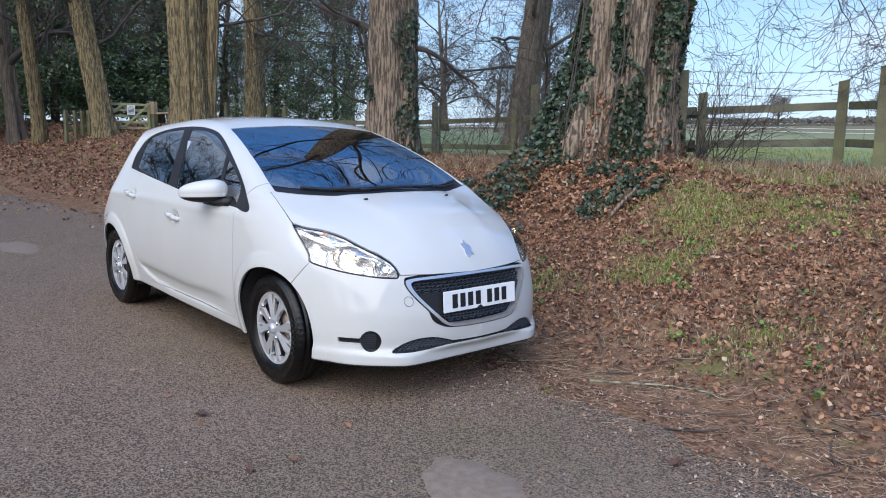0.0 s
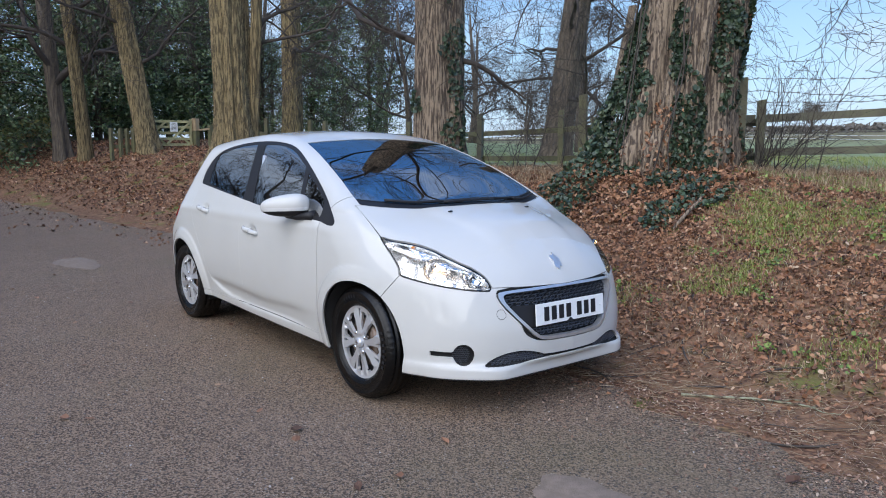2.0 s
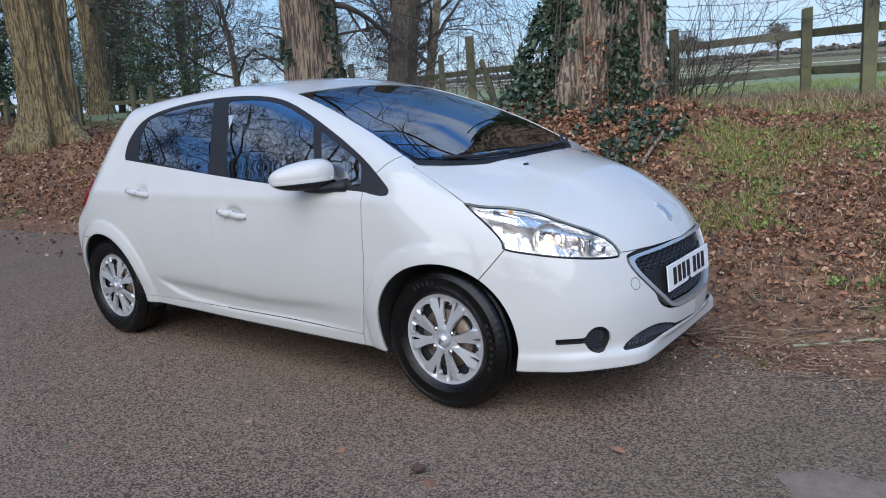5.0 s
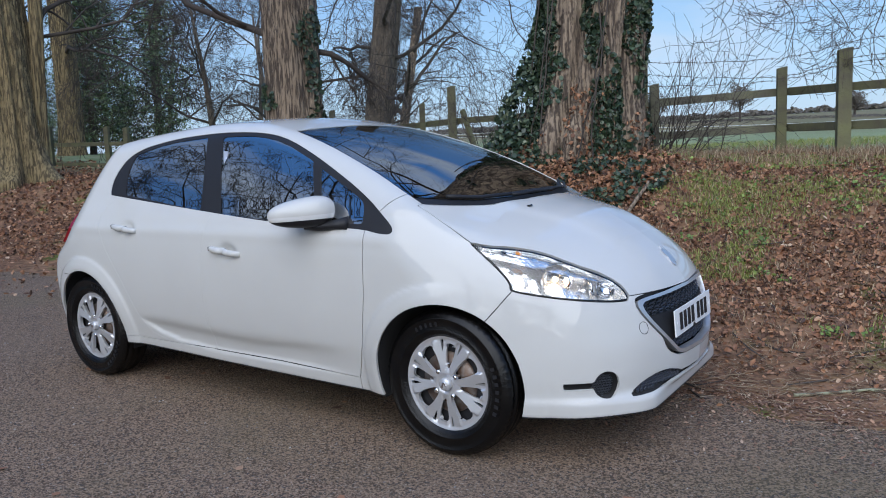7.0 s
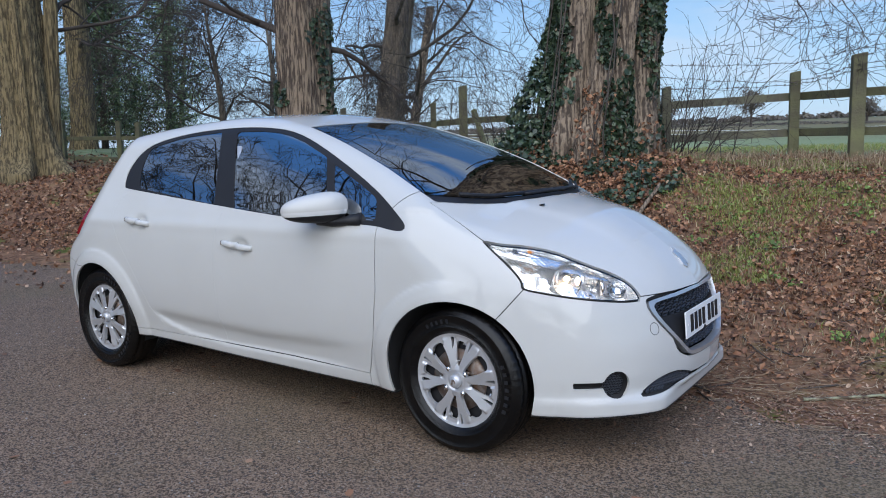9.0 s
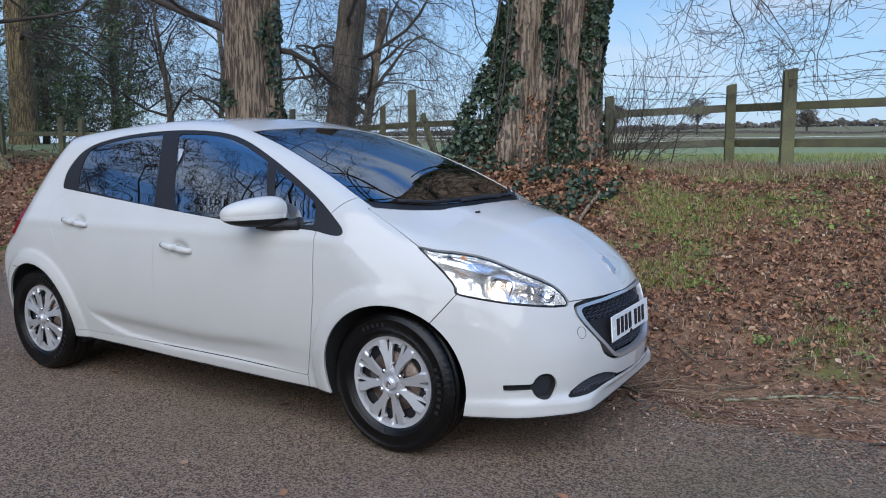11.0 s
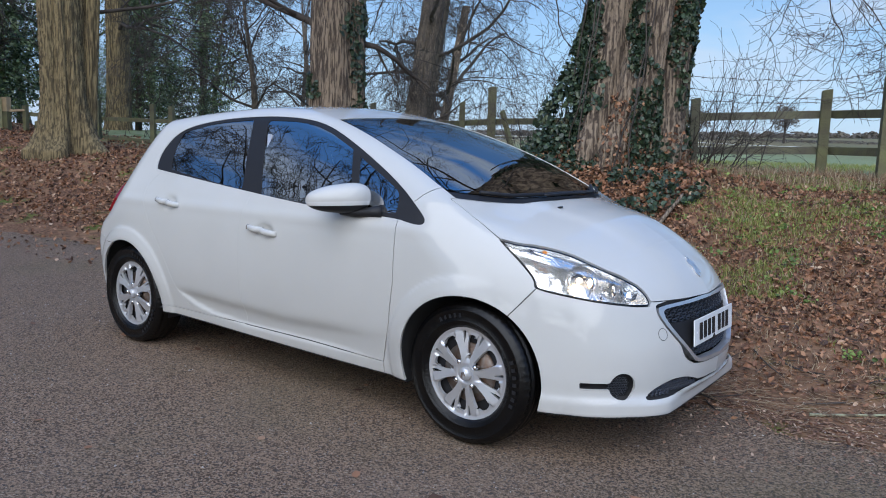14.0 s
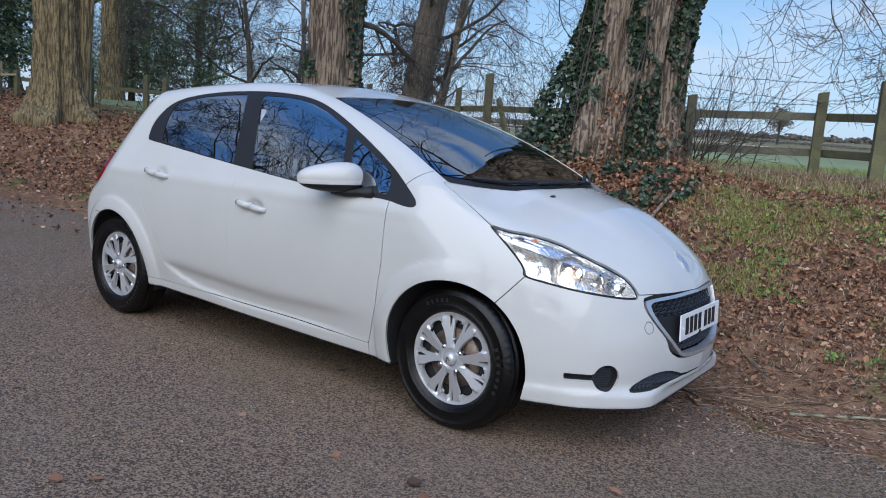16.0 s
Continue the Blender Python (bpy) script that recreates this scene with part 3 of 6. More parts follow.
def panel(name, m, mat, parent, label="", lip=0.012, sink=0.0):
    v, n, f = m
    if sink:
        m = v - sink * n, n, f
    if lip:
        v, n, f = with_lip(m, lip)
    else:
        v, n, f = m
        f = f.tolist()
    return mesh_of(name, v, f, mat, parent, label, True, n)


def halves(m):
    """The mesh's right (y below nought) and left parts."""
    return split(m, m[0][:, 1])

# ---- the car ----
car = thing("car", (0, 0, 0), "white five-door hatchback parked on asphalt beside a leafy verge", "car")
skin = body_surface(0.0145)


def on_side(outline, beyond=0.35):
    shape = outline
    return lambda x, y, z: np.maximum(outline_distance(x, z, shape), beyond - np.abs(y))


def on_front(outline, x_from=1.5):
    return lambda x, y, z: np.maximum(outline_distance(y, z, outline), x_from - x)


def both(outline):
    """A front outline, given for one half, closed over the middle."""
    o = np.array(outline)
    return np.concatenate([o, (o * (-1, 1))[::-1]])


# outlines on the flank: along the car, height
APERTURE = rounded([(-1.075, 1.09), (-1.085, 1.2), (-0.975, 1.325), (-0.667, 1.383), (-0.295, 1.404), (0.015, 1.396), (0.235, 1.364), (0.5, 1.262), (0.83, 1.100), (1.004, 0.980), (1.045, 0.940),
                    (1.03, 0.920), (0.96, 0.926), (0.877, 0.942), (0.40, 0.953), (-0.337, 1.018), (-0.866, 1.068), (-1.03, 1.083)], 2)
REAR_PANE = rounded([(-0.905, 1.087), (-0.925, 1.0875), (-0.965, 1.20), (-0.945, 1.30), (-0.90, 1.32), (-0.659, 1.366), (-0.36, 1.383), (-0.337, 1.383), (-0.33, 1.36), (-0.225, 1.03), (-0.225, 1.012), (-0.25, 1.012)], 1)
FRONT_PANE = rounded([(-0.04, 0.985), (-0.06, 0.985), (-0.21, 1.36), (-0.2, 1.379), (-0.17, 1.380), (0.048, 1.375), (0.244, 1.339), (0.47, 1.246), (0.492, 1.235), (0.495, 1.22), (0.588, 0.975), (0.586, 0.962), (0.56, 0.962)], 1)
QUARTER_PANE = rounded([(0.545, 1.21), (0.56, 1.20), (0.83, 1.070), (0.86, 1.04), (0.872, 0.97), (0.865, 0.962), (0.85, 0.962), (0.645, 0.961), (0.635, 0.965)], 1)
REAR_DOOR = [(-0.2, 1.2), (-0.128, 1.0), (-0.165, 0.80), (-0.175, 0.60), (-0.175, 0.289), (-0.56, 0.298), (-0.68, 0.325), (-0.78, 0.42), (-0.882, 0.603), (-1.022, 0.789), (-1.085, 0.90), (-1.103, 0.97), (-1.06, 1.03),
             (-1.0, 1.07), (-0.9, 1.2)]
FRONT_DOOR = [(-0.22, 1.2), (-0.148, 1.0), (-0.185, 0.80), (-0.195, 0.60), (-0.195, 0.288), (0.31, 0.285), (0.803, 0.272), (0.86, 0.45), (0.895, 0.667), (0.897, 0.95), (0.80, 1.02), (0.6, 1.15)]
WING = [(0.897, 0.96), (0.895, 0.667), (0.86, 0.45), (0.803, 0.272), (0.80, 0.10), (1.2, 0.10), (1.435, 0.555), (1.507, 0.641), (1.562, 0.712), (1.60, 0.82), (1.42, 1.0), (1.14, 1.05), (1.05, 1.10), (0.99, 1.05)]
# seen from the front: across, height
GRILLE = rounded(both([(0.0, 0.652), (0.03, 0.652), (0.25, 0.648), (0.405, 0.640), (0.435, 0.628), (0.418, 0.575), (0.345, 0.49), (0.255, 0.40), (0.21, 0.382), (0.14, 0.378), (0.0, 0.378)]), 1)
GRILLE_HOLE = rounded(both([(0.0, 0.636), (0.25, 0.632), (0.385, 0.626), (0.407, 0.615), (0.390, 0.570), (0.318, 0.487), (0.238, 0.411), (0.195, 0.398), (0.0, 0.396)]), 1)
INTAKE = rounded(both([(0.0, 0.306), (0.19, 0.306), (0.22, 0.318), (0.30, 0.339), (0.37, 0.34), (0.44, 0.326), (0.51, 0.285), (0.52, 0.273), (0.50, 0.271), (0.40, 0.272), (0.20, 0.285), (0.0, 0.288)]), 1)
# seen from the front corner: along the slant, height
LAMP = rounded([(0.572, 0.893), (0.575, 0.888), (0.657, 0.871), (0.736, 0.866), (0.858, 0.841), (0.965, 0.795), (1.119, 0.732), (1.171, 0.690), (1.187, 0.655), (1.187, 0.644), (1.17, 0.642), (1.095, 0.646), (0.912, 0.670),
                (0.785, 0.691), (0.725, 0.703), (0.708, 0.712), (0.712, 0.738), (0.660, 0.801), (0.60, 0.86)], 1)
BONNET_EDGE = curve_table([(0.9, 0.74), (1.136, 0.728), (1.249, 0.734), (1.371, 0.742), (1.449, 0.722), (1.513, 0.676), (1.614, 0.604), (1.714, 0.556), (1.842, 0.470), (1.92, 0.44), (2.05, 0.43)], 0.01)


def lamp_shape(x, y, z):
    return np.maximum(outline_distance(0.77 * x - 0.64 * np.abs(y), z, LAMP), 1.2 - x)


def screen_shape(x, y, z):
    a = np.abs(y)
    front = x - np.interp(a, [0, 0.2, 0.4, 0.6, 0.75], [1.352, 1.335, 1.275, 1.17, 1.08])
    back = np.interp(a, [0, 0.3, 0.55, 0.75], [0.285, 0.280, 0.252, 0.20]) - x
    flank = a - np.interp(x, [0.2, 0.25, 0.7, 1.0, 1.15, 1.3], [0.552, 0.556, 0.640, 0.690, 0.705, 0.70])
    return np.maximum(np.maximum(front, back), np.maximum(flank, 0.9 - z))


def bonnet_shape(x, y, z):
    a = np.abs(y)
    rear = np.interp(a, [0, 0.2, 0.4, 0.6, 0.75], [1.352, 1.335, 1.275, 1.17, 1.08]) - x
    return np.maximum(np.maximum(rear + 0.004, a - BONNET_EDGE(x)), np.maximum(0.648 + 0.02 * a - z, 0.9 - x))


def seat_shape(x, y, z):
    a = np.abs(y)
    rest = 0.028 * bell(z, 0.425, 0.028) * bell(a, 0.27, 0.07) + 0.012 * bell(z, 0.655, 0.02)
    return np.maximum(outline_distance(y, z, GRILLE) + 0.001 - rest, 1.5 - x)


def fog_shape(x, y, z):
    a = np.abs(y)
    across = (a - 0.598) * 0.85 - (x - 1.88) * 0.53
    ring = np.hypot(across, z - 0.331) - 0.054
    slot = np.maximum(np.abs(z - 0.331) - 0.0135, np.maximum(across - 0.165, -across))
    return np.maximum(np.minimum(ring, slot), 1.5 - x)


def arch_shape(x, y, z):
    return np.maximum(np.minimum(*[np.hypot(x - wx, (z - wz) * 0.985) - 0.339 for wx, wz in WHEELS]), 0.45 - np.abs(y))


def rear_pane_shape(x, y, z):
    return np.maximum(np.maximum(np.abs(y) - 0.52 - 0.25 * (1.3 - z), 0.99 - z), np.maximum(z - 1.30, x + 1.45))


def tail_lamp_shape(x, y, z):
    a = np.abs(y)
    return np.maximum(np.maximum(0.80 - z, z - 1.0 + 0.25 * np.maximum(0, -1.62 - x)), np.maximum(x + 1.49 + 0.4 * np.abs(z - 0.89), 0.5 - a))


def tagged_pair(name, m, mat, label="", lip=0.012, sink=0.0, parent=None):
    return [panel(name, h, mat, parent or car, label, lip, sink) for h in halves(m)]


_, skin = carve(skin, arch_shape)
under_part, skin = carve(skin, lambda x, y, z: z - UNDER(x) - 0.010)
lining_skin = skin
frame_skin, skin = carve(skin, on_side(APERTURE), 0.0)
_, lining_skin = carve(lining_skin, on_side(APERTURE))
rear_glass, frame_skin = carve(frame_skin, on_side(REAR_PANE))
front_glass, frame_skin = carve(frame_skin, on_side(FRONT_PANE))
quarter_glass, frame_skin = carve(frame_skin, on_side(QUARTER_PANE))
screen, skin = carve(skin, screen_shape, 0.0)
_, lining_skin = carve(lining_skin, screen_shape)
back_glass, skin = carve(skin, rear_pane_shape)
_, lining_skin = carve(lining_skin, rear_pane_shape)
tail_lamp, skin = carve(skin, tail_lamp_shape, 0.003)
lamp, skin = carve(skin, lamp_shape, 0.006)
_, lining_skin = carve(lining_skin, lamp_shape)
bonnet, skin = carve(skin, bonnet_shape, 0.0035)
grille_area, skin = carve(skin, on_front(GRILLE), 0.006)
seat_ring, skin = carve(skin, seat_shape)
_, lining_skin = carve(lining_skin, on_front(GRILLE))
grille_hole, grille_rim = carve(grille_area, on_front(GRILLE_HOLE))
intake, skin = carve(skin, on_front(INTAKE))
fog, skin = carve(skin, fog_shape)
rear_door, skin = carve(skin, on_side(REAR_DOOR), 0.0009)
front_door, skin = carve(skin, on_side(FRONT_DOOR), 0.004)
wing, skin = carve(skin, on_side(WING, 0.4), 0.004)
bumper, skin = carve(skin, lambda x, y, z: 1.2 - x, 0.0)
sill, skin = carve(skin, lambda x, y, z: np.maximum(z - 0.29, np.abs(x) - 1.1), 0.003)
rear_bumper, skin = carve(skin, lambda x, y, z: np.maximum(x + 1.2, z - 0.62 - 0.3 * np.maximum(0, -1.5 - x)), 0.004)

body = panel("body_shell", skin, PAINT, car, "glossy white roof and rear quarters")
panel("bonnet", bonnet, PAINT, car, "glossy white bonnet with a raised centre")
front_bumper = panel("front_bumper", bumper, PAINT, car)
panel("rear_bumper", rear_bumper, PAINT, car)
tagged_pair("wing", wing, PAINT)
tagged_pair("sill", sill, PAINT)
front_doors = tagged_pair("front_door", front_door, PAINT, "white front door")
rear_doors = tagged_pair("rear_door", rear_door, PAINT, "white rear door")
tagged_pair("window_surround", frame_skin, TRIM, "matt black window surround", 0.02, 0.003)
tagged_pair("front_window", front_glass, GLASS, "tinted door glass", 0.0, 0.006)
tagged_pair("rear_window", rear_glass, GLASS, "tinted door glass", 0.0, 0.006)
tagged_pair("quarter_window", quarter_glass, GLASS, "small tinted quarter glass", 0.0, 0.006)
cowl, screen = carve(screen, lambda x, y, z: np.interp(np.abs(y), [0, 0.2, 0.4, 0.6, 0.75], [1.285, 1.268, 1.208, 1.105, 1.01]) - x)
panel("scuttle", cowl, TRIM, car, "matt black scuttle below the windscreen", 0.0, 0.006)
panel("windscreen", screen, GLASS, car, "tinted windscreen", 0.0, 0.003)
panel("rear_screen", back_glass, GLASS, car, "dark rear screen", 0.0, 0.003)
tagged_pair("tail_lamp", tail_lamp, RED_LENS, "red tail lamp standing proud of the corner", 0.030, -0.014)
panel("lining", lining_skin, LINER, car, "dark inner lining", 0.0, 0.022)
panel("underbody", under_part, LINER, car, "", 0.0)


def front_x(y, z):
    """How far forward the body reaches at this breadth and height (numbers or arrays)."""
    y, z = np.broadcast_arrays(np.asarray(y, float), np.asarray(z, float))
    lo, hi = np.full(y.shape, 1.2), np.full(y.shape, 2.3)
    for _ in range(22):
        mid = (lo + hi) / 2
        inner = body_field(mid, y, z) < 0
        lo, hi = np.where(inner, mid, lo), np.where(inner, hi, mid)
    return lo if lo.shape else float(lo)


def top_z(x, y):
    lo, hi = 0.4, 1.7
    for _ in range(18):
        mid = (lo + hi) / 2
        lo, hi = (mid, hi) if body_field(np.array([x]), np.array([y]), np.array([mid]))[0] < 0 else (lo, mid)
    return lo


def side_y(x, z):
    """The half width of the body at this place on the flank."""
    lo, hi = 0.2, 1.1
    for _ in range(18):
        mid = (lo + hi) / 2
        lo, hi = (mid, hi) if body_field(np.array([x]), np.array([mid]), np.array([z]))[0] < 0 else (lo, mid)
    return lo


def flat_disc(radius, steps=0.005):
    """A round sheet of triangles in the x-z plane, facing -y."""
    g = np.arange(-radius - steps, radius + 2 * steps, steps)
    x, z = np.meshgrid(g, g, indexing="ij")
    n = len(g)
    i, j = np.meshgrid(np.arange(n - 1), np.arange(n - 1), indexing="ij")
    a, b, c, d = i * n + j, (i + 1) * n + j, (i + 1) * n + j + 1, i * n + j + 1
    f = np.concatenate([np.stack([a, b, c], -1).reshape(-1, 3), np.stack([a, c, d], -1).reshape(-1, 3)])
    v = np.stack([x.ravel(), 0 * x.ravel(), z.ravel()], 1)
    m = v, np.tile((0, -1.0, 0), (len(v), 1)), f
    return split(m, np.hypot(v[:, 0], v[:, 2]) - radius)[0]


def polar(pairs):
    return [(r * math.cos(radians(a)), r * math.sin(radians(a))) for r, a in pairs]


def hub_cover():
    """A silver cover of eight broad flat blades in pairs, with pods open between them and a slit at each blade's foot."""
    m = flat_disc(0.209, 0.004)
    for q in range(4):
        t = 90 * q
        for hole in (rounded(polar([(0.044, t + 28), (0.056, t + 14), (0.09, t + 11), (0.140, t + 13), (0.168, t + 17), (0.174, t + 28), (0.168, t + 39), (0.140, t + 43), (0.09, t + 45), (0.056, t + 42)]), 1),
                     rounded(polar([(0.060, t + 73), (0.085, t + 65.5), (0.140, t + 64), (0.168, t + 66), (0.173, t + 73), (0.168, t + 80), (0.140, t + 82), (0.085, t + 80.5)]), 1)):
            m = split(m, outline_distance(m[0][:, 0], m[0][:, 2], hole))[1]
        for a, s in ((t + 58.0, 1), (t + 88.0, -1)):
            slit = polar([(0.128, a - 0.6 * s), (0.150, a - 1.6 * s), (0.182, a - 2.4 * s), (0.184, a + 1.8 * s), (0.160, a + 1.6 * s)])
            m = split(m, outline_distance(m[0][:, 0], m[0][:, 2], slit))[1]
    v, n, f = m
    r, a = np.hypot(v[:, 0], v[:, 2]), np.arctan2(v[:, 2], v[:, 0])
    depth = -0.010 + 0.014 * np.clip(r / 0.18, 0, 1) + 0.012 * np.clip((0.045 - r) / 0.02, 0, 1) - 0.004 * np.clip((r - 0.186) / 0.010, 0, 1)
    for q in range(4):
        for k, s in ((53.5, 1), (92.5, -1)):
            off = s * ((a - radians(90 * q + k) + np.pi) % (2 * np.pi) - np.pi) * r
            ramp = np.clip((off + 0.030) / 0.060, 0, 1)
            inside = (np.abs(off) < 0.034) * np.clip((r - 0.045) / 0.04, 0, 1) * np.clip((0.188 - r) / 0.012, 0, 1)
            depth = depth + inside * (0.014 * ramp - 0.007)
    v = v.copy()
    v[:, 1] = depth
    fine = np.zeros_like(v)
    tri = np.cross(v[f[:, 1]] - v[f[:, 0]], v[f[:, 2]] - v[f[:, 0]])
    for i in range(3):
        np.add.at(fine, f[:, i], tri)
    fine *= np.sign((fine * n).sum(1))[:, None]
    fine /= np.maximum(np.linalg.norm(fine, axis=1)[:, None], 1e-12)
    return with_lip((v, fine, f), 0.016)


def tyre_mesh():
    rings = [(0.196, -0.070), (0.206, -0.080), (0.213, -0.0865), (0.225, -0.0885), (0.2265, -0.0905), (0.2290, -0.0905), (0.2305, -0.0888), (0.255, -0.0935), (0.272, -0.0925), (0.2735, -0.0945), (0.277, -0.094), (0.2785, -0.0915), (0.290, -0.087),
             (0.2995, -0.078), (0.3055, -0.066), (0.3075, -0.052), (0.301, -0.049), (0.301, -0.043), (0.3095, -0.040), (0.310, -0.016), (0.302, -0.013), (0.302, -0.005), (0.310, -0.002), (0.310, 0.022), (0.302, 0.025), (0.302, 0.033),
             (0.309, 0.037), (0.307, 0.066), (0.300, 0.078), (0.27, 0.092), (0.22, 0.088), (0.196, 0.07)]
    steps = 180
    v, f = lathe(rings, steps)
    v = v.reshape(len(rings), steps, 3)
    for i in (13, 14, 15):
        notch = np.where(np.arange(steps) % 3 == 0, 0.0045 / 0.305, 0.0)
        v[i, :, 0] *= 1 - notch
        v[i, :, 2] *= 1 - notch
    return v.reshape(-1, 3), f


def make_wheel():
    wheel = new("wheel")
    v, f = tyre_mesh()
    tyre = mesh_of("tyre", v, f, RUBBER, wheel, "black tyre with a ribbed tread")
    marks = bmesh.new()
    for k, (a, w) in enumerate([(112, 3.0), (106, 3.0), (100, 2.6), (94, 2.6), (88, 2.6), (14, 3.4), (7, 3.4), (0, 3.4), (-7, 3.4), (-14, 3.4), (-21, 3.4), (-28, 2.0)]):
        t = radians(a)
        box((0.010 if k < 5 else 0.014, 0.003, 0.017), (0.2515 * math.cos(t), -0.0938, 0.2515 * math.sin(t)), (0, 90 - a, 0), 0, marks)
    tagged(part("sidewall_marking", marks, TRIM, tyre, "raised bars moulded on the sidewall"), kind="stuff")
    v, n, f = hub_cover()
    cover = mesh_of("hub_cover", v + (0, -0.072, 0), f, SILVER, wheel, "silver eight-spoke wheel cover", True, n)
    v, f = lathe([(0.0, -0.096), (0.012, -0.096), (0.024, -0.093), (0.028, -0.086), (0.028, -0.07)], 32)
    mesh_of("centre_cap", v, f, SILVER, cover)
    crest = box((0.009, 0.004, 0.026), (-0.004, -0.097, 0.0), (0, 18, 0), 0.001)
    box((0.007, 0.004, 0.018), (0.007, -0.097, 0.003), (0, -24, 0), 0.001, crest)
    part("cap_crest", crest, CHROME, cover)
    for q in range(4):
        t = radians(90 * q + 28)
        v, f = lathe([(0.0, -0.088), (0.008, -0.087), (0.0105, -0.083), (0.0105, -0.06)], 14)
        mesh_of("bolt", v + (0.058 * math.cos(t), 0.002, 0.058 * math.sin(t)), f, CHROME, cover, "chrome wheel bolt")
    v, f = lathe([(0.0, -0.045), (0.07, -0.045), (0.11, -0.035), (0.16, -0.042), (0.185, -0.03), (0.197, -0.055), (0.204, -0.075), (0.204, 0.08)], 48)
    mesh_of("steel_rim", v, f, TRIM, wheel, "black steel rim")
    v, f = lathe([(0.06, -0.048), (0.128, -0.048), (0.128, -0.03)], 48)
    mesh_of("brake_disc", v, f, DULL_STEEL, wheel, "rusty brake disc")
    return wheel


wheel = make_wheel()
wheel.parent = car
wheel.matrix_basis = pose(1.269, -0.737, 0.310, 0, -8, 0)
for m in (pose(-1.269, -0.737, 0.310, 0, 31, 0), pose(1.269, 0.737, 0.310, 0, 12, 180), pose(-1.269, 0.737, 0.310, 0, 50, 180)):
    copy_thing(wheel, m)
for wx, wz in WHEELS:
    for s in (-1, 1):
        a = np.linspace(-0.30, np.pi + 0.30, 40)
        ring = np.stack([wx + 0.352 * np.cos(a), 0 * a, wz + 0.352 * np.sin(a)], 1)
        edge = np.array([min(side_y(p[0], max(p[2], 0.24)), 0.86) - 0.022 for p in ring])
        v = np.concatenate([ring + np.stack([0 * edge, s * edge, 0 * edge], 1), ring + (0, s * 0.50, 0), [[wx, s * 0.50, wz]]])
        f = [(i, i + 1, 41 + i, 40 + i) for i in range(39)] + [(40 + i, 41 + i, 80) for i in range(39)]
        mesh_of("arch_liner", v, f, LINER, car, "black plastic wheel arch liner")

# grille, plate, lower intake, fog blanks
panel("grille_seat", seat_ring, TRIM, car, "black gap round the grille frame", 0.0, 0.022)
rim = panel("grille_surround", grille_rim, FRAME_SILVER, car, "satin silver grille frame", 0.035, -0.006)
back = panel("grille_back", grille_hole, TRIM, car, "black grille", 0.0, 0.040)


def ring_rows(rows, pitch, keep, size, sink):
    """Rows of small six-sided rings laid on the nose."""
    at = np.array([((c + 0.5 * (r % 2)) * pitch, z) for r, z in enumerate(rows) for c in range(-24, 25)])
    at = at[keep(at[:, 0], at[:, 1])]
    xs = front_x(at[:, 0], at[:, 1]) - sink
    slants = (front_x(at[:, 0] + 0.01, at[:, 1]) - front_x(at[:, 0] - 0.01, at[:, 1])) / 0.02
    made = []
    for (y, z), x, slant in zip(at, xs, slants):
        pts = [(x + slant * size[0] * math.cos(t), y + size[0] * math.cos(t), z + size[1] * math.sin(t)) for t in np.linspace(0, 2 * np.pi, 7)[:-1]]
        made.append(tube(pts + pts[:2], 0.0036, 5, False))
    return join(made)


hole = lambda y, z, o=GRILLE_HOLE: outline_distance(y, z, o) < -0.008
v, f = ring_rows([0.616, 0.600, 0.584, 0.568], 0.048, lambda y, z: hole(y, z) & ((z > 0.567) | (np.abs(y) > 0.33)), (0.0175, 0.0078), 0.026)
mesh_of("upper_mesh", v, f, MESH_BLACK, back, "black honeycomb grille rings")
v, f = ring_rows([0.446, 0.431, 0.416], 0.048, lambda y, z: hole(y, z), (0.0175, 0.0072), 0.026)
mesh_of("lower_mesh", v, f, MESH_BLACK, back, "black honeycomb grille rings")
plinth_m = carve(grille_hole, lambda x, y, z: np.maximum(np.abs(z - 0.509) - 0.056, np.abs(y) - 0.375 + 0.9 * np.maximum(0, 0.56 - z)))[0]
panel("plate_plinth", plinth_m, TRIM, back, "smooth black plinth behind the number plate", 0.02, 0.016)
plate = part("number_plate", box((0.006, 0.520, 0.111), (2.036, 0.006, 0.512), (0, -4, 0), 0.002), PLATE_WHITE, car, "white number plate with black characters as bars")
for k in range(7):
    y = -0.185 + 0.055 * k + (0.028 if k > 3 else 0)
    part("character_bar", box((0.003, 0.034, 0.072), (2.0405, y + 0.006, 0.512), (0, -4, 0), 0.0), TRIM, plate, "black bar in place of a character")
for s in (-1, 1):
    v, f = lathe([(0.0, 0.002), (0.005, 0.002), (0.006, 0.0)], 12)
    mesh_of("screw", np.stack([v[:, 1] + 2.039, v[:, 0] + s * 0.232 + 0.006, v[:, 2] + 0.510], 1), f, PLATE_WHITE, plate)
low = panel("intake_back", intake, LINER, car, "black lower intake", 0.0, 0.030)
for s in (-1, 1):
    v, f = ring_rows([0.332, 0.322, 0.312, 0.302, 0.292, 0.282], 0.020, lambda y, z: (s * y > 0.18) & hole(y, z, INTAKE), (0.008, 0.0045), 0.014)
    mesh_of("intake_mesh", v, f, MESH_BLACK, low, "black intake mesh")
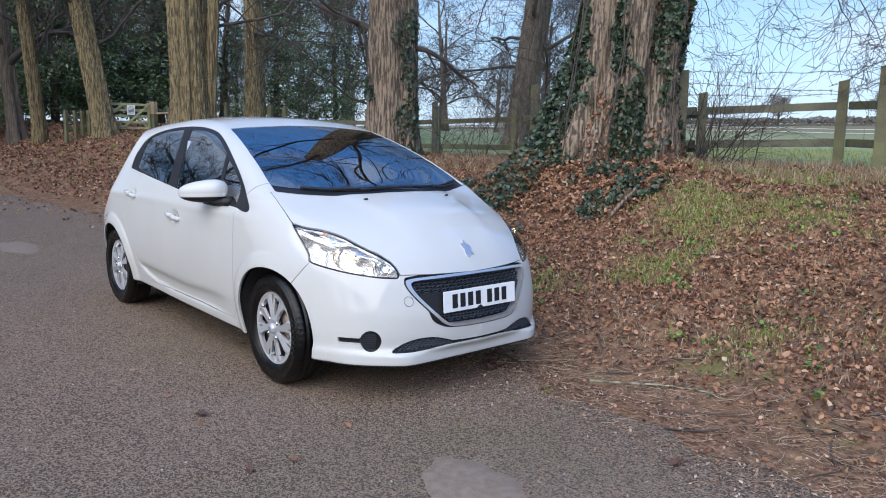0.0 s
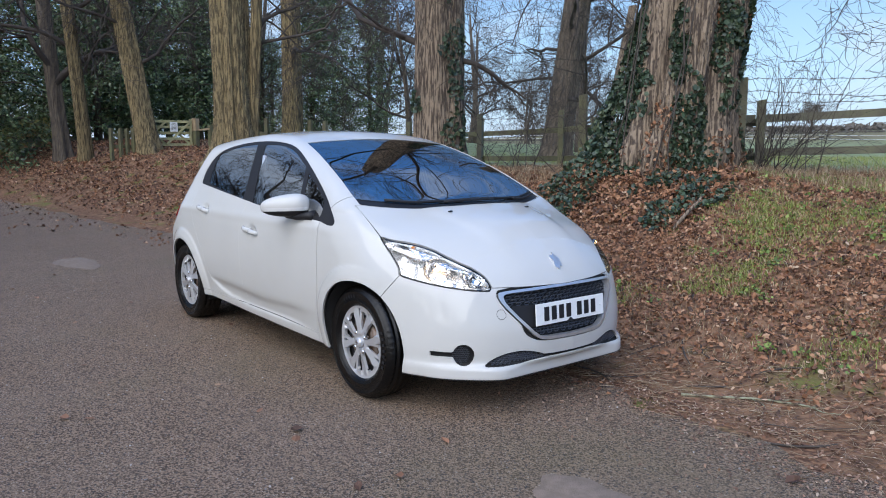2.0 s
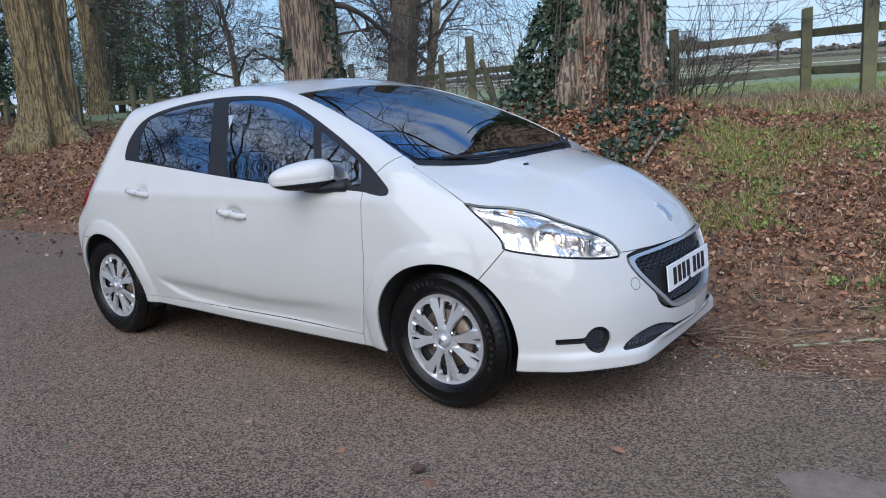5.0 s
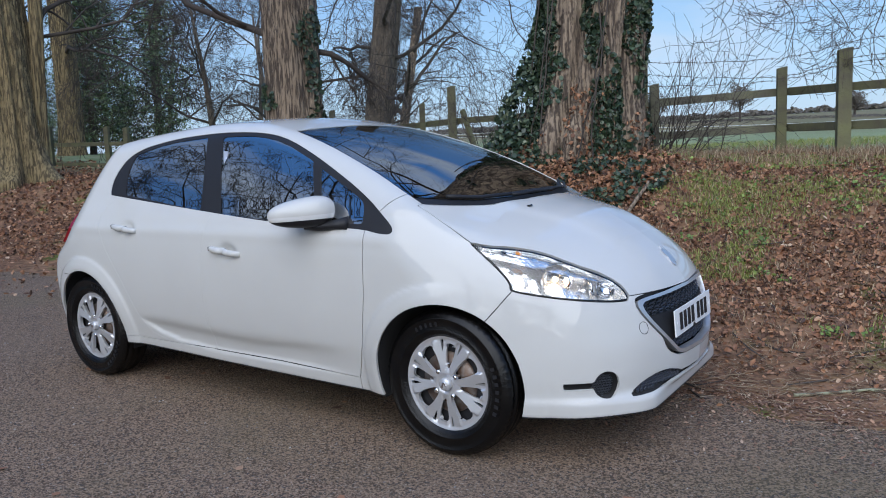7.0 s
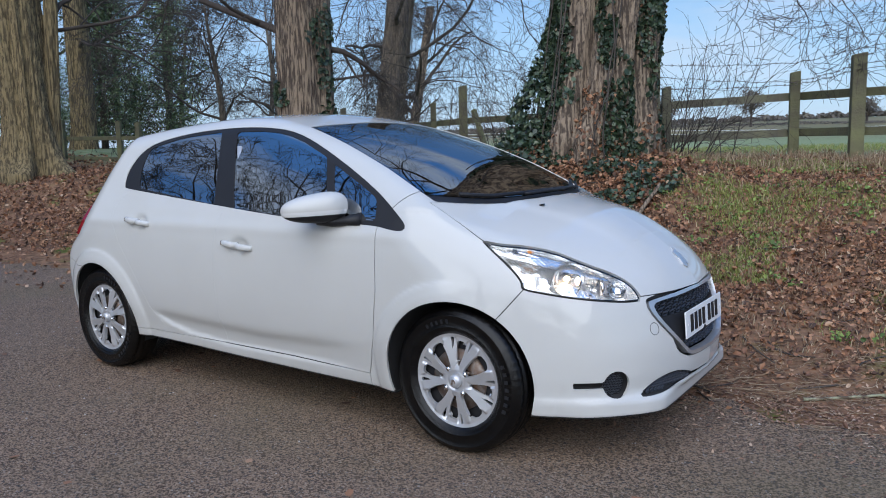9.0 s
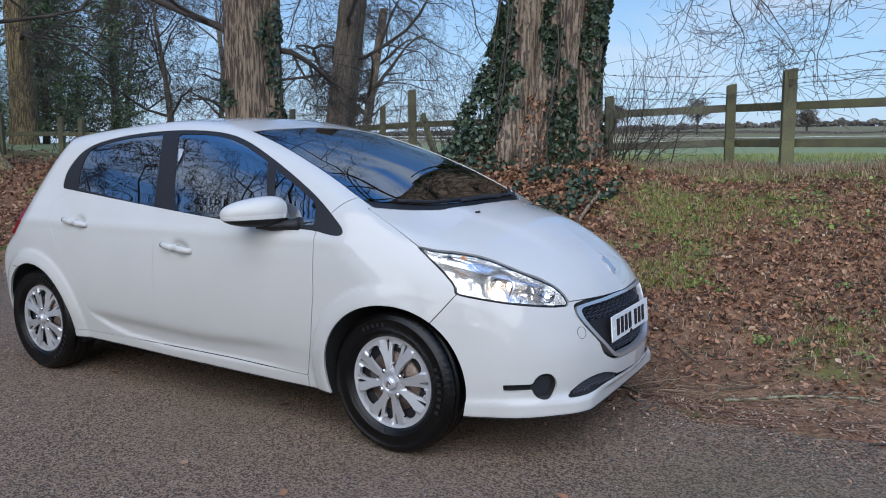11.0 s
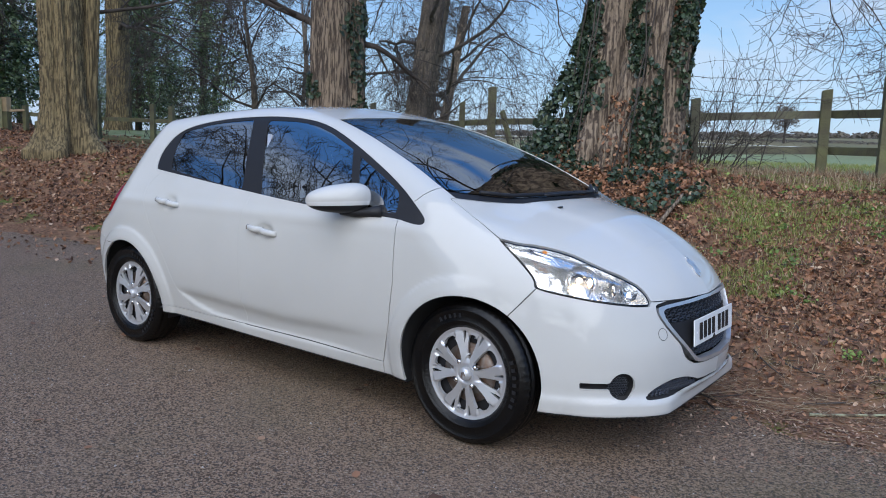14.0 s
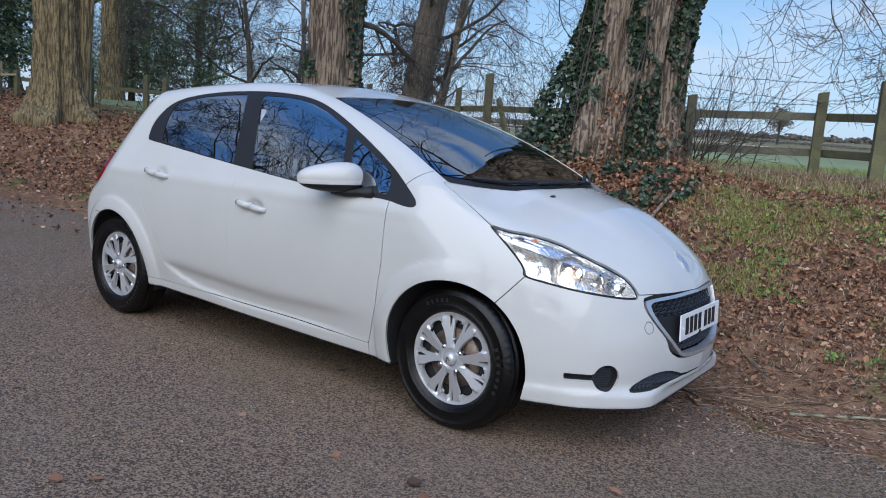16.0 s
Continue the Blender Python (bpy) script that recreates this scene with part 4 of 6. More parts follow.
for h in halves(fog):
    blank = panel("fog_blank", h, TRIM, car, "round black fog lamp blank with a slot", 0.0, 0.022)
    s = -1 if h[0][:, 1].mean() < 0 else 1
    made = []
    for i in range(-4, 5):
        for j in range(-4, 5):
            y, z = 0.598 + 0.0085 * (i + 0.5 * (j % 2)), 0.331 + 0.0105 * j
            if math.hypot((y - 0.598) * 1.35, z - 0.331) < 0.043:
                x = front_x(y, z) - 0.018
                pts = [(x - 0.75 * 0.0045 * math.cos(t), s * (y + 0.0045 * math.cos(t)), z + 0.005 * math.sin(t)) for t in np.linspace(0, 2 * np.pi, 7)]
                made.append(tube(pts, 0.0013, 4, False))
    v, f = join(made)
    mesh_of("blank_mesh", v, f, MESH_BLACK, blank)
a = np.linspace(0, 2 * np.pi, 33)
eye_cover = [(front_x(-0.425 + 0.022 * math.cos(t), 0.528 + 0.024 * math.sin(t)) + 0.0004, -0.425 + 0.022 * math.cos(t), 0.528 + 0.024 * math.sin(t)) for t in a]
v, f = tube(eye_cover, 0.0012, 4, False)
mesh_of("tow_eye_cover", v, f, LINER, front_bumper, "thin round line of the towing eye cover")

# badge: a plain chrome mark
MARK = [(-0.030, 1.950), (-0.012, 1.966), (0.004, 1.950), (0.028, 1.954), (0.020, 1.932), (0.034, 1.906), (0.012, 1.912), (0.004, 1.880), (-0.012, 1.906), (-0.034, 1.896), (-0.020, 1.928)]
mark = carve(carve(bonnet, lambda x, y, z: np.maximum(np.abs(y) - 0.06, 1.85 - x))[0], lambda x, y, z: outline_distance(y, x, MARK))[0]
panel("badge", mark, FRAME_SILVER, car, "small chrome badge on the bonnet", 0.006, -0.006)

# headlamps
for h in halves(lamp):
    s = -1 if h[0][:, 1].mean() < 0 else 1
    inner, seal = carve(h, lambda x, y, z: lamp_shape(x, y, z) + 0.006)
    lens = panel("headlamp", inner, CLEAR, car, "clear headlamp with chrome reflectors, lit", 0.0, 0.001)
    panel("lamp_seal", seal, GLOSS_BLACK, lens, "black edge seal", 0.004, 0.002)
    vv, nn, ff = h
    wv, wn, wf = with_lip((vv - 0.003 * nn, nn, ff), 0.080)
    mesh_of("side_wall", wv, wf[len(ff):], LAMP_SILVER, lens, "silver lamp surround", True, wn)
    v2 = vv - 0.080 * nn
    u = 0.77 * v2[:, 0] - 0.64 * np.abs(v2[:, 1])
    fold = 0.012 * np.sign(np.sin(u * 60)) * np.clip((v2[:, 2] - 0.66) / 0.05, 0, 1)
    mesh_of("housing", v2 - fold[:, None] * nn * 0.4, ff, LAMP_SILVER, lens, "silver lamp housing")
    for name, (x, y, z), r, mat_in in (("main_reflector", (1.665, 0.600, 0.735), 0.072, CHROME), ("side_reflector", (1.820, 0.475, 0.690), 0.046, CHROME), ("indicator_bowl", (1.555, 0.610, 0.825), 0.040, CHROME)):
        prof = [(r * math.sin(t) * 1.0, -r * 0.9 * (1 - math.cos(t)) + r * 0.5) for t in np.linspace(0.05, 1.45, 9)]
        v, f = lathe([(p, -q) for p, q in prof], 28)
        turn = pose(0, 0, 0, 0, 0, 90 + s * 30).to_3x3()
        v = np.array([turn @ Vector((p[0], -p[1], p[2])) for p in v])
        mesh_of(name, v + np.array((x, s * y, z)), f, mat_in, lens)
    upper = carve(h, lambda x, y, z: 0.853 - 0.255 * (0.77 * x - 0.64 * np.abs(y) - 0.6) - z)[0]
    panel("upper_reflector", upper, LAMP_SILVER, lens, "ribbed bright indicator reflector", 0.0, 0.022)
    v, f = lathe([(0.0, -0.012), (0.009, -0.008), (0.011, 0.0), (0.008, 0.01)], 16)
    mesh_of("bulb", v + np.array((1.672, s * 0.607, 0.735)), f, BULB, lens, "warm glowing headlamp bulb")
    mesh_of("indicator_bulb", v * 1.3 + np.array((1.525, s * 0.640, 0.835)), f, AMBER, lens, "amber indicator bulb")
    fin = [(1.50, 0.715, 0.845), (1.58, 0.655, 0.815), (1.68, 0.585, 0.772), (1.76, 0.520, 0.735), (1.82, 0.475, 0.715)]
    v, f = tube([(x - 0.02, s * (y - 0.015), z) for x, y, z in fin], 0.010, 8)
    mesh_of("divider", v, f, CHROME, lens, "bright divider between the reflectors")
    fin = [(1.775, 0.520, 0.735), (1.79, 0.52, 0.70), (1.80, 0.535, 0.665)]
    v, f = tube([(x - 0.012, s * (y - 0.015), z) for x, y, z in fin], 0.009, 8)
    mesh_of("divider", v, f, CHROME, lens)

# door handles, set into scoops
for doors, x0, z0 in ((front_doors, 0.015, 0.815), (rear_doors, -0.83, 0.906)):
    for d, s in zip(doors, (-1, 1)):
        pts = []
        for t in np.linspace(-1, 1, 11):
            x, z = x0 + 0.110 * t, z0 - 0.010 * t
            pts.append((x, s * (side_y(x0 + 0.11 * np.sign(t), z0) + 0.016 - 0.018 * t ** 4), z))
        v, f = tube(pts, [0.012 + 0.003 * (1 - t * t) for t in np.linspace(-1, 1, 11)], 12)
        mid = np.array((0, 0, z0))
        v = (v - mid) * (1, 1, 1.15) + mid
        grip = mesh_of("door_handle", v, f, PAINT, d, "white door handle")
        bm = box((0.016, 0.006, 0.020), (x0 - 0.100, s * (side_y(x0 - 0.1, z0) + 0.012), z0 + 0.009), (0, 0, 0), 0.002)
        part("lock", bm, CHROME, grip, "small chrome lock cap")

# door mirrors
for s, d in ((-1, front_doors[0]), (1, front_doors[1])):
    g = 40
    th, ph = np.meshgrid(np.linspace(0, 2 * np.pi, g + 1)[:-1], np.linspace(-np.pi / 2, np.pi / 2, 29), indexing="ij")
    e = 0.78
    sg = lambda q: np.sign(q) * np.abs(q) ** e
    lx, ly, lz = 0.146 * sg(np.cos(th)) * np.cos(ph) ** e, 0.074 * sg(np.sin(th)) * np.cos(ph) ** e, 0.064 * sg(np.sin(ph))
    lz = lz * (1 - 0.22 * np.clip(-lx / 0.146, -1, 1)) + 0.010 * (lx / 0.146)
    ca, sa = math.cos(radians(42)), math.sin(radians(42))
    P = np.stack([0.592 + lx * ca + ly * sa, s * (0.897 - lx * sa + ly * ca), 1.012 + lz], -1).reshape(-1, 3)
    i, j = np.meshgrid(np.arange(g), np.arange(28), indexing="ij")
    i2 = (i + 1) % g
    q = np.stack([i * 29 + j, i2 * 29 + j, i2 * 29 + j + 1, i * 29 + j + 1], -1).reshape(-1, 4)
    tri = np.concatenate([q[:, [0, 1, 2]], q[:, [0, 2, 3]]])
    N = P - (0.592, s * 0.897, 1.012)
    N = N / np.array((0.11, 0.11, 0.05)) ** 2
    N /= np.maximum(np.linalg.norm(N, axis=1)[:, None], 1e-9)
    face = np.cross(P[tri[:, 1]] - P[tri[:, 0]], P[tri[:, 2]] - P[tri[:, 0]])
    whole = P, N, tri if (face * N[tri[:, 0]]).sum() > 0 else tri[:, ::-1]
    line = lambda v: 1.003 + 0.05 * (v[:, 0] - 0.592)
    lower, cap = split(whole, whole[0][:, 2] - line(whole[0]))
    base_m, strip = split(lower, lower[0][:, 2] - line(lower[0]) + 0.019)
    mirror = mesh_of("door_mirror", base_m[0], base_m[2], TRIM, d, "door mirror with a white cap on a black foot")
    mesh_of("cap", cap[0] + 0.003 * cap[1], cap[2], PAINT, mirror, "white mirror cap")
    mesh_of("indicator_strip", strip[0] + 0.002 * strip[1], strip[2], STRIP_LENS, mirror, "clear bright indicator strip")
    v, f = tube([(0.60, s * 0.88, 0.965), (0.66, s * 0.85, 0.950), (0.72, s * 0.825, 0.955), (0.79, s * 0.812, 0.965)], [0.035, 0.030, 0.030, 0.042], 14)
    v = (v - (0, 0, 0.957)) * (1, 1, 0.75) + (0, 0, 0.957)
    mesh_of("mirror_foot", v, f, TRIM, mirror, "black mirror arm")

# washer jets and wipers
for y in (-0.298, 0.298):
    part("washer_jet", box((0.022, 0.018, 0.010), (1.405, y, top_z(1.405, y) + 0.003), (0, -14, 0), 0.003), GLOSS_BLACK, car, "black washer jet")
for y0, y1, x0, x1 in ((0.10, -0.56, 1.295, 1.125), (0.62, 0.02, 1.135, 1.275)):
    ys = np.linspace(y0, y1, 14)
    xs = np.interp(np.abs(ys), [0, 0.2, 0.4, 0.6, 0.75], [1.300, 1.283, 1.223, 1.118, 1.02])
    pts = [(x, y, top_z(x, y) + 0.014) for x, y in zip(xs, ys)]
    v, f = tube(pts, 0.009, 8)
    blade = mesh_of("wiper", v, f, TRIM, car, "black wiper blade resting on the windscreen")
    arm = [(x + 0.03, y, top_z(x + 0.03, y) + 0.02) for x, y in zip(xs[:8], ys[:8])]
    v, f = tube(arm, 0.007, 8)
    mesh_of("wiper_arm", v, f, TRIM, blade)

# cabin
dash = part("dashboard", box((0.40, 1.30, 0.16), (0.98, 0, 0.90), (0, 4, 0), 0.05), CLOTH, car, "dark grey dashboard", True)
part("cowl_wall", box((0.05, 1.36, 0.60), (1.17, 0, 0.62), (0, 0, 0), 0.01), LINER, car)
part("cabin_floor", box((2.6, 1.40, 0.04), (-0.2, 0, 0.27), (0, 0, 0), 0.01), LINER, car)
part("instrument_hood", box((0.16, 0.34, 0.08), (0.80, -0.36, 0.985), (0, 8, 0), 0.03), TRIM, dash, "", True)
ringa = np.linspace(0, 2 * np.pi, 33)
v, f = tube([(0.56 + 0.17 * 0.35 * math.sin(t), -0.36 + 0.175 * math.cos(t), 0.92 + 0.165 * math.sin(t)) for t in ringa], 0.014, 10, False)
steer = mesh_of("steering_wheel", v, f, TRIM, car, "black steering wheel")
part("hub", box((0.05, 0.14, 0.10), (0.58, -0.36, 0.91), (0, 20, 0), 0.02), TRIM, steer)


def car_seat(x, y, wide):
    seat = part("seat", box((0.48, wide, 0.16), (x + 0.18, y, 0.52), (0, -6, 0), 0.05), CLOTH, car, "dark grey cloth seat", True)
    part("backrest", box((0.15, wide, 0.62), (x - 0.12, y, 0.84), (0, -16, 0), 0.06), CLOTH, seat, "", True)
    for k in ((0,) if wide < 0.6 else (-0.35, 0, 0.35)):
        part("headrest", box((0.10, 0.25, 0.17), (x - 0.25, y + k, 1.225), (0, -12, 0), 0.04), CLOTH, seat, "", True)


for y in (-0.36, 0.36):
    car_seat(0.02, y, 0.48)
car_seat(-0.82, 0.0, 1.20)
part("rear_view_mirror", box((0.03, 0.22, 0.06), (0.42, 0.0, 1.315), (0, 10, 8), 0.012), TRIM, car, "black rear-view mirror")
for s in (-1, 1):
    v, f = tube([(-0.155, s * 0.66, 1.30), (-0.125, s * 0.70, 1.12), (-0.10, s * 0.73, 0.95)], 0.016, 6)
    mesh_of("seat_belt", v, f, SILVER, car, "pale seat belt strap")

# ---- trees ----
def grow(rng, start, way, length, radius, depth, droop, out, spread=0.75, kids=(5, 5, 4, 4), wander=0.22, thin=0.0030, least=4):
    """A limb and its branches: adds (points, radii, sides) to out."""
    n = max(least, 7 if depth < 2 or wander > 0.3 else 5 if depth < 3 else 4)
    p, d = np.array(start, float), np.array(way, float)
    d /= np.linalg.norm(d)
    pts, dirs = [p], [d]
    for _ in range(n):
        d = d + rng.normal(0, wander, 3) + np.array((0, 0, droop[min(depth, len(droop) - 1)]))
        d /= np.linalg.norm(d)
        p = p + d * length / n
        pts.append(p)
        dirs.append(d)
    r = np.maximum(radius * np.linspace(1, 0.35, n + 1), thin)
    out.append((pts, r, (10, 7, 5, 3, 3)[min(depth, 4)]))
    if depth >= len(kids):
        return
    for k in range(kids[depth]):
        t = 0.25 + 0.75 * (k + rng.random()) / kids[depth]
        i = min(n, int(t * n))
        side = np.cross(dirs[i], rng.normal(0, 1, 3))
        side /= np.linalg.norm(side)
        w = dirs[i] * rng.uniform(0.4, 0.9) + side * spread * rng.uniform(0.7, 1.3)
        grow(rng, pts[i], w, length * rng.uniform(0.42, 0.68), r[i] * rng.uniform(0.42, 0.6), depth + 1, droop, out, spread, kids, wander, thin, least)


def limbs_mesh(name, limbs, mat, parent, label=""):
    v, f = join([tube(p, r, s, False) for p, r, s in limbs])
    return mesh_of(name, v, f, mat, parent, label)


def trunk_mesh(at, top, r, seed, flare=0.6, lobes=5, lobe=0.10, ridge=0.025, rows=90, around=96, taper=0.35, bend=0.0, sink=0.15, furrows=11, clefts=()):
    """A ridged bole, flared at its foot."""
    rng = np.random.default_rng(seed)
    h, a = np.linspace(0, 1, rows), np.linspace(0, 2 * np.pi, around, endpoint=False)
    z0 = float(lie(at[0], at[1])) - sink
    tall = top[2] - z0
    hh, aa = np.meshgrid(h, a, indexing="ij")
    zz = hh * tall
    ph = rng.uniform(0, 6.28, 12)
    sw = 0.5 * np.sin(zz * 0.8 + ph[0])
    foot = np.exp(-np.maximum(zz - sink, 0) / 0.38)
    rad = r * (1 - taper * hh) * (1 + flare * foot * (0.6 + 0.5 * np.cos(lobes * aa + ph[1]) + 0.3 * np.cos((lobes - 2) * aa + ph[2])))
    rad = rad * (1 + lobe * np.cos(lobes * aa + ph[3] + sw) + 0.6 * lobe * np.cos((lobes + 3) * aa + ph[4] - sw))
    for ca, cw, cd, ct in clefts:
        rad = rad * (1 - cd * np.exp(-((aa - np.pi * 2 * (aa > np.pi) - ca - ct * zz) / cw) ** 2))
    groove = np.abs(np.sin(furrows * aa + 2.0 * np.sin(zz * 1.7 + ph[5]) + 0.9 * np.sin(5 * aa + zz * 3.1))) ** 0.6 + 0.5 * np.abs(np.sin(int(1.73 * furrows) * aa + 1.4 * np.sin(zz * 2.9 + ph[6]) - zz * 0.6)) ** 0.6
    rad = rad + ridge * (groove - 0.9) + rng.normal(0, ridge * 0.22, rad.shape)
    cx, cy = at[0] + (top[0] - at[0]) * hh + bend * np.sin(hh * 3.1), at[1] + (top[1] - at[1]) * hh
    v = np.stack([cx + rad * np.cos(aa), cy + rad * np.sin(aa), z0 + zz], -1).reshape(-1, 3)
    i, j = np.meshgrid(np.arange(rows - 1), np.arange(around), indexing="ij")
    k = (j + 1) % around
    f = np.stack([i * around + j, i * around + k, (i + 1) * around + k, (i + 1) * around + j], -1).reshape(-1, 4)
    return v, f.tolist() + [list(range((rows - 1) * around, rows * around))]


def leaves(rng, points, normals, size, curl=0.35, tilt=0.5, round_leaf=False):
    """Folded leaves of six points at the given places, loosely facing along the normals."""
    n = len(points)
    nn = normals + rng.normal(0, tilt, (n, 3))
    nn /= np.linalg.norm(nn, axis=1)[:, None]
    u = np.cross(nn, rng.normal(0, 1, (n, 3)))
    u /= np.linalg.norm(u, axis=1)[:, None]
    w = np.cross(nn, u)
    s = (size * rng.uniform(0.6, 1.35, n))[:, None]
    wide = s * (0.42 if round_leaf else 0.33) * rng.uniform(0.7, 1.3, (n, 1))
    c = curl * s * rng.uniform(-0.6, 1.2, (n, 1))
    mid = points - u * s * 0.15
    ring = [points - u * s * 0.5, mid - w * wide + nn * c * 0.6, mid + w * wide + nn * c * 0.6, points + u * s * 0.22 - w * wide * 0.8 + nn * c * 0.5,
            points + u * s * 0.22 + w * wide * 0.8 + nn * c * 0.5, points + u * s * 0.5 + nn * c * 0.7, points + u * s * 0.05]
    v = np.stack(ring, 1).reshape(-1, 3)
    t = np.array([(0, 6, 1), (0, 2, 6), (1, 6, 3), (2, 4, 6), (6, 5, 3), (6, 4, 5)])
    f = (np.arange(n)[:, None, None] * 7 + t[None]).reshape(-1, 3)
    return v, f


def sprays(rng, points, normals, size, tilt):
    """Small pointed sprays of two triangles each."""
    n = len(points)
    nn = normals + rng.normal(0, tilt, (n, 3))
    nn /= np.linalg.norm(nn, axis=1)[:, None]
    u = np.cross(nn, rng.normal(0, 1, (n, 3)))
    u /= np.linalg.norm(u, axis=1)[:, None]
    w = np.cross(nn, u)
    s = (size * rng.uniform(0.6, 1.4, n))[:, None]
    v = np.stack([points - u * s * 0.5, points + w * s * 0.24, points + u * s * 0.5 - nn * s * 0.15, points - w * s * 0.24], 1).reshape(-1, 3)
    return v, (np.arange(n)[:, None, None] * 4 + np.array([(0, 1, 3), (1, 2, 3)])[None]).reshape(-1, 3)


def surface_points(rng, v, f, count, keep):
    """Places and normals strewn over a mesh of quads, where keep allows."""
    q = np.array([x for x in f if len(x) == 4])
    pick = q[rng.integers(0, len(q), count)]
    a, b = rng.random((count, 1)), rng.random((count, 1))
    p = v[pick[:, 0]] * (1 - a) * (1 - b) + v[pick[:, 1]] * a * (1 - b) + v[pick[:, 2]] * a * b + v[pick[:, 3]] * (1 - a) * b
    n = np.cross(v[pick[:, 1]] - v[pick[:, 0]], v[pick[:, 3]] - v[pick[:, 0]])
    n /= np.maximum(np.linalg.norm(n, axis=1)[:, None], 1e-9)
    k = keep(p, n)
    return p[k], n[k]


def patchy(p, scale, seed):
    return np.array([noise.noise(Vector(q) * scale + Vector((seed, 0, 0))) for q in p])


# the great ivy-clad tree on the bank
rng = np.random.default_rng(11)
great = thing("tree", (0, 0, 0), "huge bare tree with furrowed bark, ivy climbing its bole", "tree")
V1, F1 = trunk_mesh((-0.42, 4.28), (0.22, 4.92, 8.0), 0.515, 3, 0.40, 5, 0.085, 0.030, 260, 240, 0.10, 0.0, 0.7, 23, ((-1.62, 0.15, 0.30, 0.05), (-0.42, 0.16, 0.15, 0.02)))
mesh_of("trunk", V1, F1, BARK, great, "furrowed grey-brown bole")
limbs = []
for start, way, length, radius in [((0.2, 4.75, 4.6), (1.0, -0.25, 0.55), 5.0, 0.06), ((0.25, 4.9, 5.4), (0.9, 0.5, 0.5), 5.2, 0.07), ((0.0, 4.6, 5.0), (-0.2, -1.0, 0.7), 5.5, 0.05), ((-0.1, 4.7, 5.6), (-1.0, -0.5, 0.6), 5.2, 0.05),
                                   ((0.2, 4.9, 6.6), (0.5, -0.9, 0.9), 5.5, 0.06), ((0.1, 4.9, 7.0), (-0.6, 0.7, 0.9), 5.0, 0.12), ((0.3, 5.0, 7.4), (0.2, 0.0, 1.0), 5.0, 0.25)]:
    limbs = []
    grow(rng, start, way, length, radius, 0, (-0.03, -0.10, -0.14, -0.12), limbs, 0.75, (8, 5, 4, 3))
    limbs_mesh("limb", limbs, TWIG, great, "bare spreading limb")
for k, (x, y, z) in enumerate([(0.5, 6.2, 3.45), (0.8, 5.6, 3.25), (1.2, 5.9, 3.2), (1.5, 5.3, 3.1), (1.9, 6.1, 3.2), (2.3, 5.5, 3.0), (2.9, 6.3, 3.05), (1.0, 6.9, 3.4)]):
    limbs = [(np.array([(0.3, 4.95, 4.8 + 0.12 * k), (0.5 * x + 0.3, 0.5 * y + 2.5, 4.6 + 0.1 * k), (x - 0.1, y, z + 0.4), (x, y, z)]), np.array((0.03, 0.022, 0.013, 0.009)), 5)]
    grow(rng, (x, y, z), (0.45, rng.normal(0, 0.4), -0.65), 1.15, 0.008, 2, (0, 0, -0.02, 0.03), limbs, 0.9, (0, 0, 10, 6), 0.17, 0.0024, 10)
    limbs_mesh("hanging_spray", limbs, TWIG, great, "drooping spray of fine bare twigs")


def ivy_here(p, n):
    a = np.arctan2(p[:, 1] - 4.4, p[:, 0] + 0.35)
    z = p[:, 2]
    band = patchy(np.stack([np.cos(a) * 1.2, np.sin(a) * 1.2, z * 0.35], 1), 1.6, 5)
    left = np.exp(-((a + 2.25) / 0.42) ** 2) * (0.78 - 0.05 * np.clip(z - 2.0, 0, 3))
    mid = np.exp(-((a + 1.0) / 0.16) ** 2) * 0.30
    right = np.exp(-((a - 0.1) / 0.45) ** 2) * 0.40
    low = np.clip(1.95 - z, 0, 1) * 0.30
    gaps = 0.55 * patchy(p, 4.2, 12)
    return band + gaps + left + mid + right + low > 0.36 + 0.34 * rng.random(len(p))


P, N = surface_points(rng, V1[:240 * 130], [q for q in F1 if max(q) < 240 * 130], 42000, ivy_here)
lv, lf = leaves(rng, P + N * rng.uniform(0.0, 0.045, (len(P), 1)), N, 0.052, 0.25, 0.75, True)
ha, hh = rng.uniform(-3.3, 0.1, 3600), rng.random(3600) ** 1.5
hr = 0.62 * (1 - hh) ** 1.9 * rng.uniform(0.35, 1.0, 3600) + 0.02
hx, hy = -0.92 + 0.24 * hh + hr * np.cos(ha), 4.12 + hr * np.sin(ha)
heap, hf = leaves(rng, np.stack([hx, hy, lie(hx, hy) + 0.03 + 1.5 * hh], 1), np.stack([np.cos(ha), np.sin(ha), np.full(3600, 0.5)], 1), 0.052, 0.25, 0.9, True)
clad = np.repeat(patchy(np.stack([hx, hy, 1.75 * hh], 1), 3.6, 44) + 0.25 * rng.random(3600) > 0.02, 6)
lv, lf = np.concatenate([lv, heap]), np.concatenate([lf, hf[clad] + len(lv)])
mesh_of("ivy", lv, lf, IVY, great, "dark glossy ivy leaves", False)
P, N = surface_points(rng, V1[:240 * 110], [q for q in F1 if max(q) < 240 * 110], 9000, lambda p, n: patchy(p, 3.0, 77) + 0.75 * np.clip(1.95 - p[:, 2], 0, 1) > 0.42)
lv, lf = leaves(rng, P + N * rng.uniform(0.0, 0.04, (len(P), 1)), N, 0.042, 0.6, 0.9)
mesh_of("caught_leaves", lv, lf, DEAD_LEAF, great, "brown dead leaves caught in the ivy at the foot", False)
stems = []
